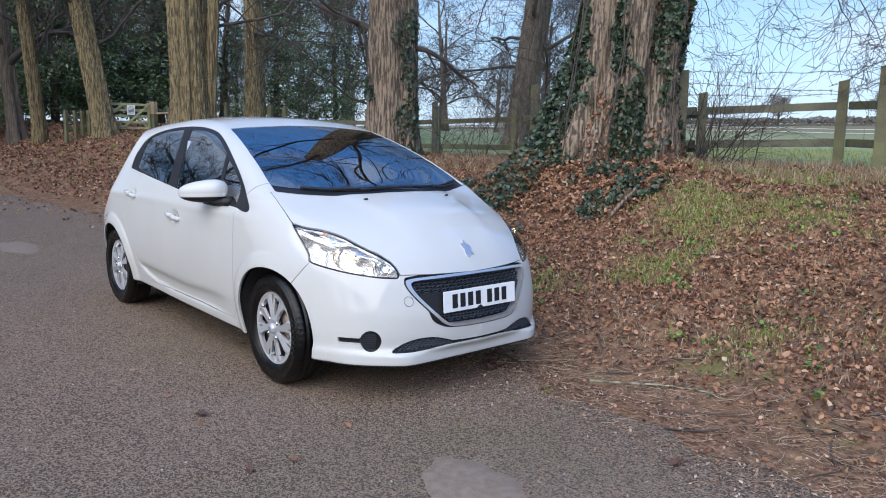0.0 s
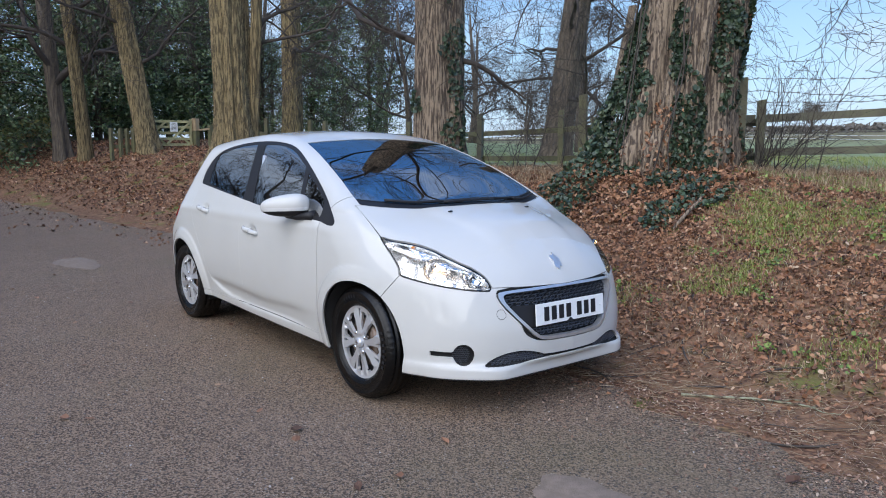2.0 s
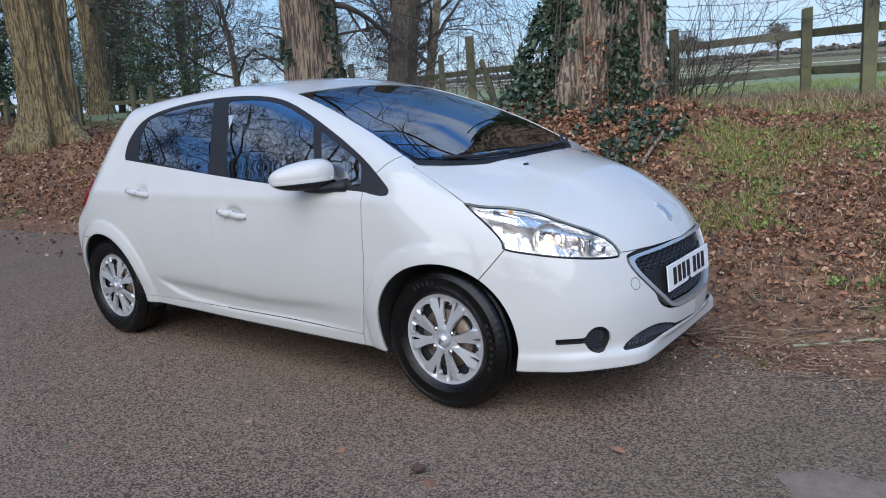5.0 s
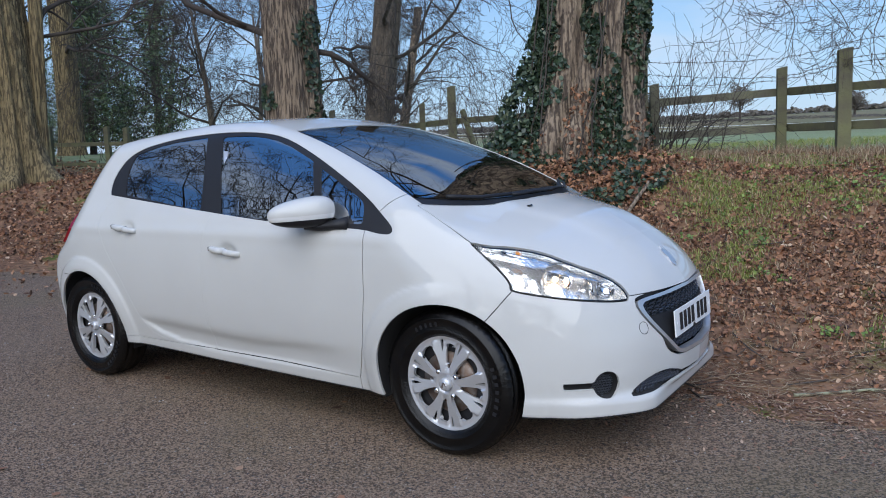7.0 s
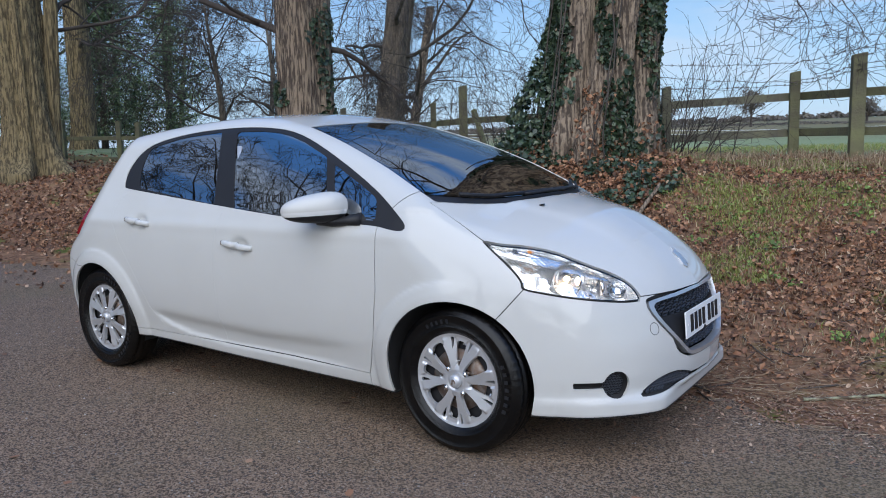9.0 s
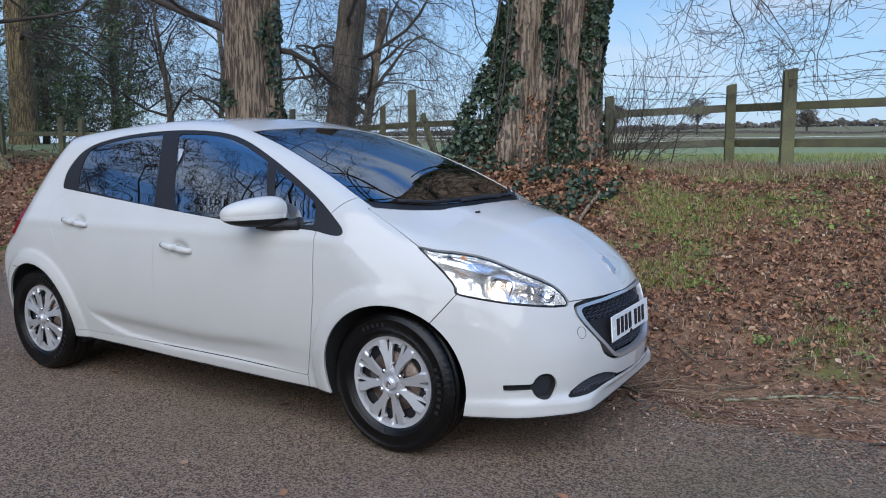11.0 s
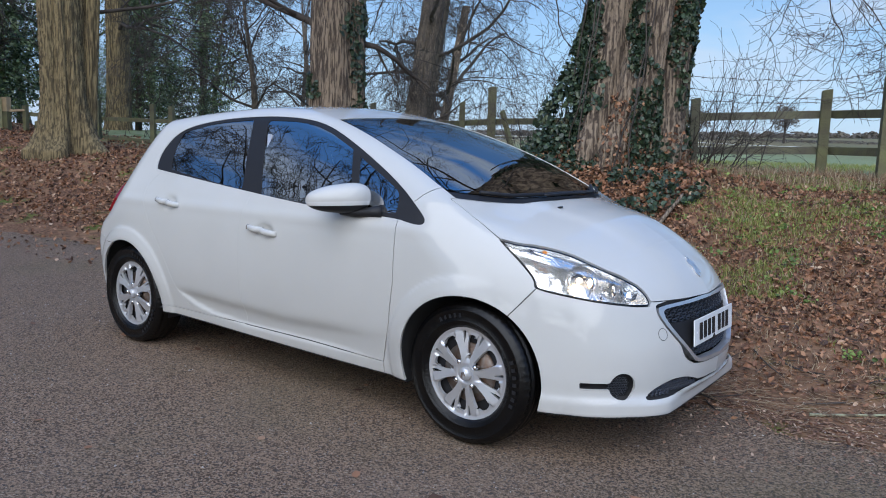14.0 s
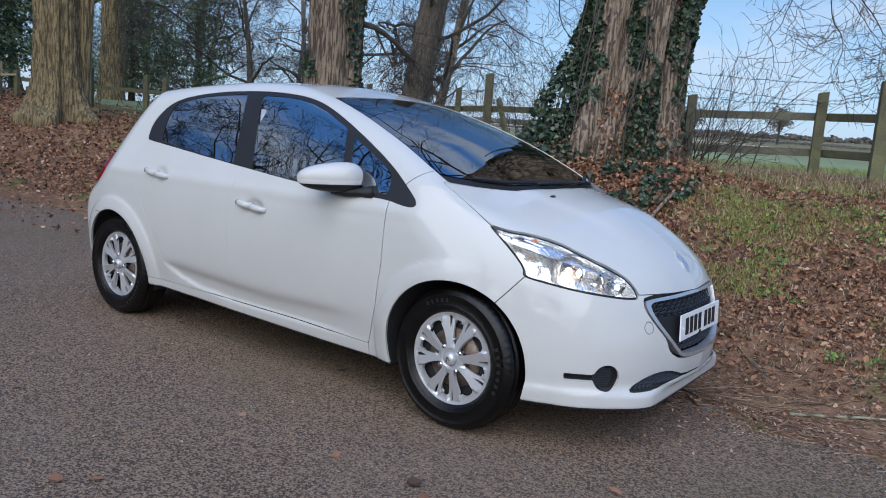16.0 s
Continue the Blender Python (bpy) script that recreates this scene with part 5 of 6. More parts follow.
for k in range(7):
    a = rng.uniform(-2.9, 0.2)
    z = np.linspace(1.0, rng.uniform(2.5, 4.5), 14)
    aa = a + 0.1 * np.sin(z * rng.uniform(1, 3) + k) + 0.03 * rng.normal(0, 1, 14)
    stems.append(tube(np.stack([-0.42 + 0.1 * (z - 1) + 0.63 * np.cos(aa), 4.28 + 0.11 * (z - 1) + 0.63 * np.sin(aa), z], 1), 0.008, 5, False))
v, f = join(stems)
mesh_of("ivy_stem", v, f, TWIG, great, "thin brown ivy stems")

# the second tree, with ivy on one flank
second = thing("tree", (0, 0, 0), "tall bare tree with ridged pale bark, ivy low down", "tree")
V2, F2 = trunk_mesh((-4.95, 4.68), (-5.05, 4.75, 9.0), 0.385, 8, 0.35, 5, 0.05, 0.020, 140, 144, 0.10, 0.0, 0.4, 19)
mesh_of("trunk", V2, F2, BARK, second, "ridged bole")
P, N = surface_points(rng, V2[:144 * 75], [q for q in F2 if max(q) < 144 * 75], 7000,
                      lambda p, n: (patchy(p, 2.2, 9) + 0.75 * np.exp(-((np.arctan2(p[:, 1] - 4.7, p[:, 0] + 4.97) + 0.05) / 0.55) ** 2) - 0.14 * (p[:, 2] - 1.0) > 0.28))
lv, lf = leaves(rng, P + N * rng.uniform(0.01, 0.06, (len(P), 1)), N, 0.07, 0.25, 0.55, True)
mesh_of("ivy", lv, lf, IVY, second, "ivy leaves", False)
limbs = []
for start, way, length, radius in [((-4.65, 4.9, 2.75), (0.8, 0.6, -0.1), 1.2, 0.045), ((-5.25, 4.66, 3.0), (-0.9, -0.1, 0.58), 3.6, 0.06), ((-4.9, 4.5, 5.4), (0.3, -1, 0.7), 5.5, 0.055), ((-4.8, 4.9, 5.5), (0.9, 0.3, 0.6), 5.0, 0.06), ((-5.1, 4.8, 6.4), (-0.7, 0.7, 0.8), 5.0, 0.15), ((-5.0, 4.7, 7.6), (0.4, -0.8, 0.9), 5.0, 0.10)]:
    limbs = []
    grow(rng, start, way, length, radius, 0, (-0.02, -0.08, -0.12, -0.08), limbs, 0.8, (6, 5, 4, 4))
    limbs_mesh("limb", limbs, TWIG, second, "bare limb")

# further boles of the wood's edge
def wood_tree(at, top, r, seed, mat, label, limbs_at, flare=0.4, bend=0.0, kids=(5, 5, 4, 3), twig=TWIG, clefts=()):
    t = thing("tree", (0, 0, 0), label, "tree")
    v, f = trunk_mesh(at, top, r, seed, flare, 5, 0.075, r * 0.075, 170, 144, 0.2, bend, 0.3, 15, clefts)
    mesh_of("trunk", v, f, mat, t)
    g = np.random.default_rng(seed)
    for h, way, length, rad in limbs_at:
        made = []
        s = (h - float(lie(*at))) / (top[2] - float(lie(*at)))
        grow(g, (at[0] + (top[0] - at[0]) * s, at[1] + (top[1] - at[1]) * s, h), way, length, rad, 0, (0.0, -0.06, -0.10, -0.06), made, 0.8, kids, 0.22, 0.005)
        limbs_mesh("limb", made, twig, t, "bare limb")
    return t


wood_tree((-12.2, 4.35), (-12.6, 4.35, 8), 0.45, 21, BARK_GREEN, "stout bare tree with a deep cleft and mossy bark", [(3.6, (0.25, 0.75, 1.0), 4.0, 0.045), (4.5, (-0.8, 0.4, 0.6), 4.5, 0.06), (5.5, (0.3, -0.9, 0.7), 5, 0.07), (6.5, (0.5, 0.8, 0.8), 5, 0.07)], 0.85, 0.0, (5, 5, 4, 3), TWIG, ((-0.36, 0.10, 0.17, 0.03), (-0.85, 0.10, 0.08, 0.0)))
wood_tree((-12.06, 4.66), (-11.92, 5.05, 8), 0.13, 22, BARK_GREEN, "slender dark stem growing close behind the stout tree", [(4.0, (0.3, 0.6, 0.8), 3.0, 0.05), (5.5, (-0.5, 0.6, 0.8), 3.0, 0.05)], 0.4)
wood_tree((-18.9, 9.3), (-19.1, 9.4, 10), 0.33, 23, BARK_GREEN, "straight bare tree with greenish bark", [(4.5, (0.9, -0.3, 0.4), 4.5, 0.06), (5.5, (-0.9, 0.3, 0.5), 5, 0.06), (6.5, (0.4, 0.9, 0.6), 5, 0.07), (7.5, (0.2, -0.9, 0.7), 5, 0.07)], 0.3)
wood_tree((-11.1, 13.9), (-10.2, 14.45, 9), 0.41, 24, BARK_DARK, "leaning dark bare tree behind the fence with spreading boughs", [(2.9, (0.8, -0.5, 0.15), 4.2, 0.06), (3.4, (-0.8, -0.4, 0.1), 4.2, 0.055), (3.9, (1.0, 0.2, 0.05), 4.6, 0.06), (4.3, (-0.9, 0.4, 0.1), 4.4, 0.06),
          (4.8, (0.6, -0.8, 0.1), 4.6, 0.07), (5.6, (0.9, 0.4, 0.2), 5.0, 0.08), (6.2, (-0.9, -0.5, 0.3), 4.6, 0.08), (7.0, (0.2, -1, 0.5), 4.5, 0.08)], 0.3, 0.0, (7, 5, 4, 3))
wood_tree((-16.0, 3.62), (-17.2, 3.0, 7.5), 0.27, 25, BARK_GREEN, "leaning mossy tree beside the gate", [(3.6, (0.3, 0.9, 0.5), 2.5, 0.06), (4.6, (0.4, -0.9, 0.5), 3.5, 0.05), (5.5, (-0.5, 0.9, 0.6), 4, 0.05)], 0.5)
wood_tree((-17.6, 2.40), (-17.2, 1.85, 7.0), 0.17, 26, BARK_GREEN, "pale slender leaning birch at the wood's edge", [(3.0, (0.1, 0.9, 0.5), 2.2, 0.05), (4.0, (0.2, -0.9, 0.5), 3, 0.07), (5.0, (0.2, 0.8, 0.6), 3, 0.07)], 0.5, 0.12)
wood_tree((-19.0, 2.15), (-18.6, 1.65, 7.0), 0.20, 27, BARK_DARK, "dark forked ivy-ringed stem at the wood's edge", [(3.2, (0.2, 0.7, 0.8), 3.5, 0.11), (3.6, (0.3, -0.8, 0.6), 3.5, 0.09)], 0.5, -0.1)
wood_tree((-22.0, 29.5), (-21.2, 30.6, 9), 0.24, 28, BARK, "pale forked field tree", [(3.3, (-0.5, -0.5, 0.9), 4.5, 0.13), (4.4, (0.6, 0.3, 0.7), 4.5, 0.12), (5.5, (-0.4, 0.5, 0.8), 4, 0.1), (6.5, (0.5, -0.5, 0.8), 4, 0.1)], 0.2)


def bare_tree(seed, tall, r, label):
    """A whole leafless tree at the origin, to be copied."""
    t = thing("tree", (0, 0, 0), label, "tree", "leafless trees")
    g = np.random.default_rng(seed)
    h = np.linspace(0, 1, 9)
    pts = np.stack([0.25 * np.sin(h * 3 + seed), 0.25 * np.cos(h * 2.4 + seed) - 0.25, -0.2 + tall * 0.8 * h], 1)
    v, f = tube(pts, r * (1 - 0.75 * h) * (1 + 0.6 * np.exp(-h * 20)), 12)
    mesh_of("trunk", v, f, BARK_DARK, t)
    for k in range(9):
        made = []
        s = 0.25 + 0.75 * k / 8
        i = min(8, int(s * 8))
        a = 2.4 * k + g.uniform(-0.4, 0.4)
        grow(g, pts[i], (math.cos(a), math.sin(a), g.uniform(0.35, 1.1)), tall * g.uniform(0.28, 0.42) * (1.15 - 0.4 * s), r * 0.42 * (1.1 - 0.7 * s), 0, (0.02, -0.03, -0.06, -0.03), made, 0.8, (5, 4, 4, 2), 0.2, 0.006)
        limbs_mesh("limb", made, TWIG, t, "bare limb with fine twigs")
    return t


kinds = [bare_tree(41, 9.0, 0.20, "leafless tree with fine twigs"), bare_tree(42, 7.0, 0.15, "leafless tree with fine twigs"), bare_tree(43, 11.0, 0.24, "tall leafless tree with fine twigs")]
SPOTS = [(0, -26, 12, 1.0), (1, -27, 19, 1.0), (2, -31, 21, 1.0), (0, -28, 25, 1.0), (2, -36, 14, 1.0), (1, -15.5, 11.5, 0.8), (0, -33, 30, 1.0), (1, -38, 40, 0.9), (0, -60, 62, 1.1), (1, -14.5, 19, 0.8), (1, -18, 23, 0.9),
         (2, -11, -9.5, 1.0), (0, -7.5, -9.8, 1.0), (2, 2.5, -17, 1.0), (0, -15.5, -10.0, 1.05), (0, 9.5, -13.5, 1.0), (2, -21, -8.2, 0.95), (0, -28, -8.5, 1.1), (1, -4.5, -9.0, 1.0), (2, -9.5, -8.2, 0.8), (2, -13.0, -8.6, 0.85), (2, -17.5, -9.2, 0.9), (2, -24.5, -9.0, 0.9), (1, -6.2, -11.0, 1.2), (1, -8.0, -12.5, 1.9), (1, -12.5, -12.0, 2.0), (1, -18.5, -11.5, 2.0), (1, -22.5, -11.0, 1.9)]
for k, (kind, x, y, s) in enumerate(SPOTS):
    m = pose(x, y, float(lie(x, y)), 0, 0, 47 * k)
    c = kinds[kind] if k < 3 else copy_thing(kinds[kind], m)
    c.matrix_basis = m
    c.scale = (s, s, s)


# evergreens that close the wood
def evergreen(seed, tall, wide, label, mat=None):
    t = thing("evergreen_tree", (0, 0, 0), label, "tree", "evergreens of the wood")
    g = np.random.default_rng(seed)
    v, f = tube([(0, 0, -0.2), (0.1, 0.05, tall * 0.4), (0, 0.1, tall * 0.85)], [0.16, 0.11, 0.03], 9)
    mesh_of("trunk", v, f, BARK_DARK, t)
    boughs, pts, nor = [], [], []
    for k in range(70):
        h = 0.06 + 0.92 * (k + g.random()) / 70
        a = 2.4 * k + g.uniform(-0.5, 0.5)
        reach = wide * (1 - 0.75 * h ** 1.6) * g.uniform(0.55, 1.15)
        s = np.linspace(0, 1, 6)
        z = tall * h + reach * (0.25 * s - 0.45 * s * s)
        p = np.stack([reach * s * math.cos(a), reach * s * math.sin(a), z], 1)
        boughs.append((p, 0.03 * (1 - 0.8 * s), 4))
        for c in range(int(9 + 9 * reach / wide)):
            u = g.uniform(0.25, 1.05)
            i = min(4, int(u * 5))
            q = p[i] + (p[i + 1] - p[i]) * (u * 5 - i) + g.normal(0, 0.16 * wide / 2, 3) * (1, 1, 0.5)
            m = 16
            pts.append(q + g.normal(0, 0.17, (m, 3)) * (1.2, 1.2, 0.7))
            nor.append(np.tile((0.3 * math.cos(a), 0.3 * math.sin(a), 0.8), (m, 1)))
    limbs_mesh("bough_frame", boughs, BARK_DARK, t)
    lv, lf = sprays(g, np.concatenate(pts), np.concatenate(nor), 0.145, 0.6)
    mesh_of("crown", lv, lf, EVERGREEN, t, "dense dark green foliage", False)
    return t


greens = [evergreen(61, 9.5, 2.7, "dark dense evergreen at the edge of the wood"), evergreen(62, 8.0, 2.3, "dark dense evergreen at the edge of the wood"), evergreen(63, 11.0, 3.2, "tall dark evergreen at the edge of the wood")]
GREEN_SPOTS = [(0, -21.5, 0.6, 0.95), (1, -25, 6.0, 1.0), (2, -26, 3.2, 1.0), (0, -24.5, 8.2, 1.0), (2, -30, 0.5, 1.1), (2, -31, 6.5, 1.1), (0, -27, -1.5, 1.0), (2, -29.5, 10.5, 1.0), (2, -36, 3, 1.2), (2, -37, 9, 1.2), (1, -26, 12.0, 0.55), 
               (1, -21, 11.2, 0.75), (2, -34, -3, 1.1), (0, -21.5, 14.2, 0.7), (2, -42, 13, 1.2), (1, -23.5, 4.2, 0.95), (0, -31, 18.0, 0.9), (1, -24.0, -2.5, 0.9), (1, -28.5, 4.6, 0.6), (0, -27.5, 9.2, 0.5), (1, -29, -5.0, 0.8), (1, -27.5, 1.6, 0.55),
               (1, -9.0, -13.5, 0.55), (0, -15.0, -13.0, 0.60), (1, -20, -13.0, 0.65), (1, 5, -15, 0.45)]
for k, (kind, x, y, s) in enumerate(GREEN_SPOTS):
    m = pose(x, y, float(lie(x, y)), 0, 0, 71 * k)
    c = greens[kind] if k < 3 else copy_thing(greens[kind], m)
    c.matrix_basis = m
    c.scale = (s, s, s)

# ---- fences, gate, wire ----
def post(at, top, wide=0.11, mat=TIMBER, lean=(0, 0), label="weathered square fence post, green with algae", group="fence posts"):
    x, y = at
    z = float(lie(x, y)) - 0.08
    bm = box((wide, wide * 0.9, top - z), (0, 0, (top - z) / 2), (0, 0, 0), 0.008)
    for v in bm.verts:
        if v.co.z > (top - z) * 0.9:
            v.co.z += 0.02 * v.co.x / wide
    ob = part("fence_post", bm, mat)
    ob.matrix_basis = pose(x, y, z, lean[0], lean[1], 25 + 7 * math.sin(9 * x))
    return tagged(ob, label, "fence post", group)


def rail(a, b, deep=0.10, thick=0.045, mat=TIMBER, label="weathered timber fence rail", group="fence rails"):
    a, b = Vector(a), Vector(b)
    d = b - a
    bm = box((d.length, thick, deep), (0, 0, 0), (0, 0, 0), 0.006)
    rr = random.Random(int(a.x * 100))
    for v in bm.verts:
        v.co.z += rr.uniform(-0.004, 0.004)
    ob = part("fence_rail", bm, mat)
    ob.matrix_basis = Matrix.Translation((a + b) / 2) @ d.to_track_quat("X", "Z").to_matrix().to_4x4()
    return tagged(ob, label, "fence rail", group)


PB, PA, PX, PY = (1.23, 6.42), (1.98, 5.55), (0.02, 5.5), (0.04, 5.02)
post(PB, 2.07)
post(PA, 2.13, 0.13)
post(PX, 1.93, 0.10, TIMBER_DARK)
post(PY, 2.15, 0.12, TIMBER_DARK)
far_post = (3.6, 4.6)
post(far_post, 2.05)
post((-4.04, 6.52), 2.02, 0.09)
post((-3.2, 6.10), 2.20, 0.12)
post((-5.39, 5.91), 1.99, 0.09, TIMBER_DARK)
post((-6.6, 7.0), 1.98, 0.10)
for x, y, t in ((-9.4, 7.3, 2.0), (-12.6, 6.95, 2.1), (-13.2, 6.85, 2.15), (-14.67, 6.32, 2.23), (-16.17, 5.32, 2.06), (-15.95, 5.5, 1.7)):
    post((x, y), t, 0.11)
rail((-3.05, 6.15, 1.85), (-2.70, 6.0, 1.1), 0.07, 0.06, TIMBER, "slanting timber brace against a post", "fence braces")
for (a, b), (u0, u1), (l0, l1) in (((PY, PX), (1.70, 1.72), (1.32, 1.33)), ((PX, PB), (1.72, 1.79), (1.33, 1.37)), ((PB, PA), (1.79, 1.75), (1.37, 1.355)), ((PA, far_post), (1.75, 1.71), (1.355, 1.33)),
                                  (((-4.04, 6.52), (-3.2, 6.10)), (1.70, 1.70), (1.22, 1.24)), (((-3.2, 6.10), PX), (1.70, 1.68), (1.24, 1.28)), (((-6.6, 7.0), (-4.04, 6.52)), (1.68, 1.70), (1.20, 1.22)),
                                  (((-9.4, 7.3), (-6.6, 7.0)), (1.68, 1.68), (1.2, 1.2)), (((-12.6, 6.95), (-9.4, 7.3)), (1.75, 1.68), (1.25, 1.2)), (((-14.67, 6.32), (-12.6, 6.95)), (1.80, 1.75), (1.35, 1.25)),
                                  (((-16.17, 5.32), (-14.67, 6.32)), (1.86, 1.80), (1.4, 1.35))):
    off = Vector((a[1] - b[1], b[0] - a[0])).normalized() * 0.085
    for z0, z1 in ((u0, u1), (l0, l1)):
        rail((a[0] + off.x, a[1] + off.y, z0), (b[0] + off.x, b[1] + off.y, z1), 0.088, 0.04, TIMBER_DARK if a in (PX, PY) else TIMBER)


def strand(points, label):
    made, barbs = [], []
    for a, b in zip(points, points[1:]):
        a, b = np.array(a), np.array(b)
        s = np.linspace(0, 1, 12)
        p = a + (b - a) * s[:, None]
        p[:, 2] -= 0.05 * np.linalg.norm(b - a) * s * (1 - s) + 0.008 * np.sin(s * 20 + a[0])
        made.append(tube(p, 0.0032, 5, False))
        for t in np.arange(0.04, 1, 0.11 / np.linalg.norm(b - a)):
            q = a + (b - a) * t
            q[2] = np.interp(t, s, p[:, 2])
            for d in ((0.012, 0.004, 0.016), (-0.010, 0.006, 0.016)):
                barbs.append(tube([q - np.array(d), q + np.array(d)], 0.0022, 3, False))
    t = thing("barbed_wire", (0, 0, 0), label, "wire", "wire strands", "")
    v, f = join(made)
    mesh_of("wire", v, f, WIRE, t)
    v, f = join(barbs)
    tagged(mesh_of("barb", v, f, WIRE, t), kind="stuff")


ends = [(-0.1, 5.45), PX, PB, PA, far_post]
for z0, z1, z2, z3 in ((2.22, 2.15, 2.18, 2.26), (2.08, 1.93, 2.02, 2.08), (1.95, 1.90, 1.97, 2.02)):
    strand([(ends[0][0] - 0.4, ends[0][1], z0 - 0.02), (*PX, z0 - 0.04), (PB[0], PB[1] - 0.06, z1 + 0.02), (PA[0], PA[1] - 0.07, z2), (far_post[0], far_post[1], z3)], "rusty barbed wire strung along the field fence")
strand([(-6.6, 6.95, 1.9), (-5.39, 5.95, 1.9), (-4.04, 6.46, 1.92), (-3.2, 6.04, 1.95), (-0.6, 5.6, 1.95)], "rusty barbed wire strung along the field fence")

# field tape on thin stakes, far in the pasture
tape = thing("field_tape", (0, 0, 0), "pale electric fence tape on thin stakes in the pasture", "fence")
for z in (0.75, 1.05):
    p = [(x, 62 + 0.1 * x, float(lie(x, 62)) + z - 0.02 * math.sin(x * 0.8)) for x in np.linspace(-60, 30, 40)]
    v, f = tube(p, 0.013, 4, False)
    mesh_of("tape", v, f, PLATE_WHITE, tape)
for x in np.linspace(-60, 30, 14):
    v, f = tube([(x, 62 + 0.1 * x, float(lie(x, 62)) - 0.1), (x, 62 + 0.1 * x, float(lie(x, 62)) + 1.15)], 0.03, 6)
    mesh_of("stake", v, f, TIMBER_DARK, tape)


# the gate into the wood
GATE_WOOD = material("gate_timber", (0.42, 0.40, 0.20), 0.85, second=(0.30, 0.28, 0.15), scale=4, bump=0.4, bump_scale=40)


def gate_part(name, size, at, turn=(0, 0, 0), mat=GATE_WOOD, label=""):
    return part(name, box(size, at, turn, 0.006), mat, gate, label)


GX, G0, G1 = -16.4, 3.42, 4.88
gz = float(lie(GX, 4.2))
gate = thing("field_gate", (GX, 0, gz), "low five-barred timber gate with crossed braces and a notice", "gate")
for k, z in enumerate((0.10, 0.26, 0.42, 0.58, 0.73)):
    gate_part("bar", (0.03, G1 - G0, 0.07), (0, (G0 + G1) / 2, z))
for y in (G0, G1 - 0.04):
    gate_part("stile", (0.05, 0.07, 0.74), (0, y, 0.43))
for y0, y1 in ((G0 + 0.05, (G0 + G1) / 2), ((G0 + G1) / 2, G1 - 0.05)):
    ang = math.degrees(math.atan2(0.62, y1 - y0))
    for s in (1, -1):
        gate_part("brace", (0.03, math.hypot(0.62, y1 - y0), 0.06), (0.035 * s, (y0 + y1) / 2, 0.42), (s * ang, 0, 0))
notice = gate_part("notice", (0.01, 0.21, 0.26), (0.07, 4.35, 0.58), (0, 0, 0), PLATE_WHITE, "white paper notice with unreadable print")
lines = bmesh.new()
for k in range(6):
    box((0.003, 0.15 if k else 0.10, 0.012), (0.077, 4.35, 0.67 - 0.033 * k), (0, 0, 0), 0, lines)
part("print_bars", lines, TIMBER_DARK, notice, "grey bars of print")
ob = post((GX, 4.98), 2.24, 0.16, TIMBER, (0, 0), "stout gatepost with a pale fresh-cut head", "gateposts")
part("post_head", box((0.165, 0.15, 0.34), (0, 0, 2.24 - float(lie(GX, 4.98)) + 0.08 - 0.17), (0, 0, 0), 0.012), PALE_WOOD, ob, "pale sawn timber head")
post((GX, 3.30), 1.95, 0.12, TIMBER, (0, 0), "weathered square timber gatepost", "gateposts")
for y in (2.72, 2.95, 3.12):
    post((GX, y), 1.92, 0.09)
for z in (1.45, 1.75):
    rail((GX - 0.05, 2.70, z), (GX - 0.05, 3.32, z), 0.08, 0.04)
rail((GX + 0.0, 5.05, 1.92), (-16.17, 5.32, 1.95), 0.05, 0.14, PALE_WOOD, "pale board laid on the fence top")
for x, y, t, m in ((-22.5, 0.1, 1.35, PALE_WOOD), (-23.0, 1.55, 1.45, TIMBER_DARK), (-23.4, 2.3, 1.5, TIMBER_DARK)):
    post((x, y), t + 0.35, 0.13, m)
for z in (1.35, 1.65):
    rail((-23.2, 1.5, z), (-23.4, 4.2, z + 0.1), 0.10, 0.04, TIMBER_DARK)

# ---- leaves, grass, twigs on the ground ----
rng = np.random.default_rng(5)


def verge_points(count, x0, x1, y0, y1, keep=None):
    p = np.stack([rng.uniform(x0, x1, count), rng.uniform(y0, y1, count)], 1)
    d = p[:, 1] - EDGE(p[:, 0])
    if keep is not None:
        k = keep(p, d)
        p, d = p[k], d[k]
    z = lie(p[:, 0], p[:, 1])
    e = 0.05
    n = np.stack([lie(p[:, 0] - e, p[:, 1]) - lie(p[:, 0] + e, p[:, 1]), lie(p[:, 0], p[:, 1] - e) - lie(p[:, 0], p[:, 1] + e), np.full(len(p), 2 * e)], 1)
    return np.stack([p[:, 0], p[:, 1], z], 1), n / np.linalg.norm(n, axis=1)[:, None], d


def greenness(p):
    """Where the verge is grassy: broad patches on the open bank, none under the trees."""
    g = np.array([noise.noise(Vector((q[0] * 0.9, q[1] * 1.3, 3.0))) + 0.5 * noise.noise(Vector((q[0] * 2.7, q[1] * 3.1, 8.0))) for q in p])
    open_bank = 1.25 * np.exp(-((p[:, 0] - 1.55) / 0.75) ** 2 - ((p[:, 1] - 3.1) / 0.75) ** 2) + 0.5 * np.exp(-((p[:, 0] - 3.4) / 1.3) ** 2 - ((p[:, 1] - 2.8) / 1.0) ** 2)
    strip = 0.38 * np.exp(-((p[:, 1] - EDGE(p[:, 0]) - 1.05) / 0.35) ** 2) * (p[:, 0] > 0.5)
    top = 0.9 * np.exp(-((p[:, 1] - 4.6) / 0.7) ** 2) * (p[:, 0] > 0.35)
    return g * 0.8 + open_bank * 0.75 + strip + top


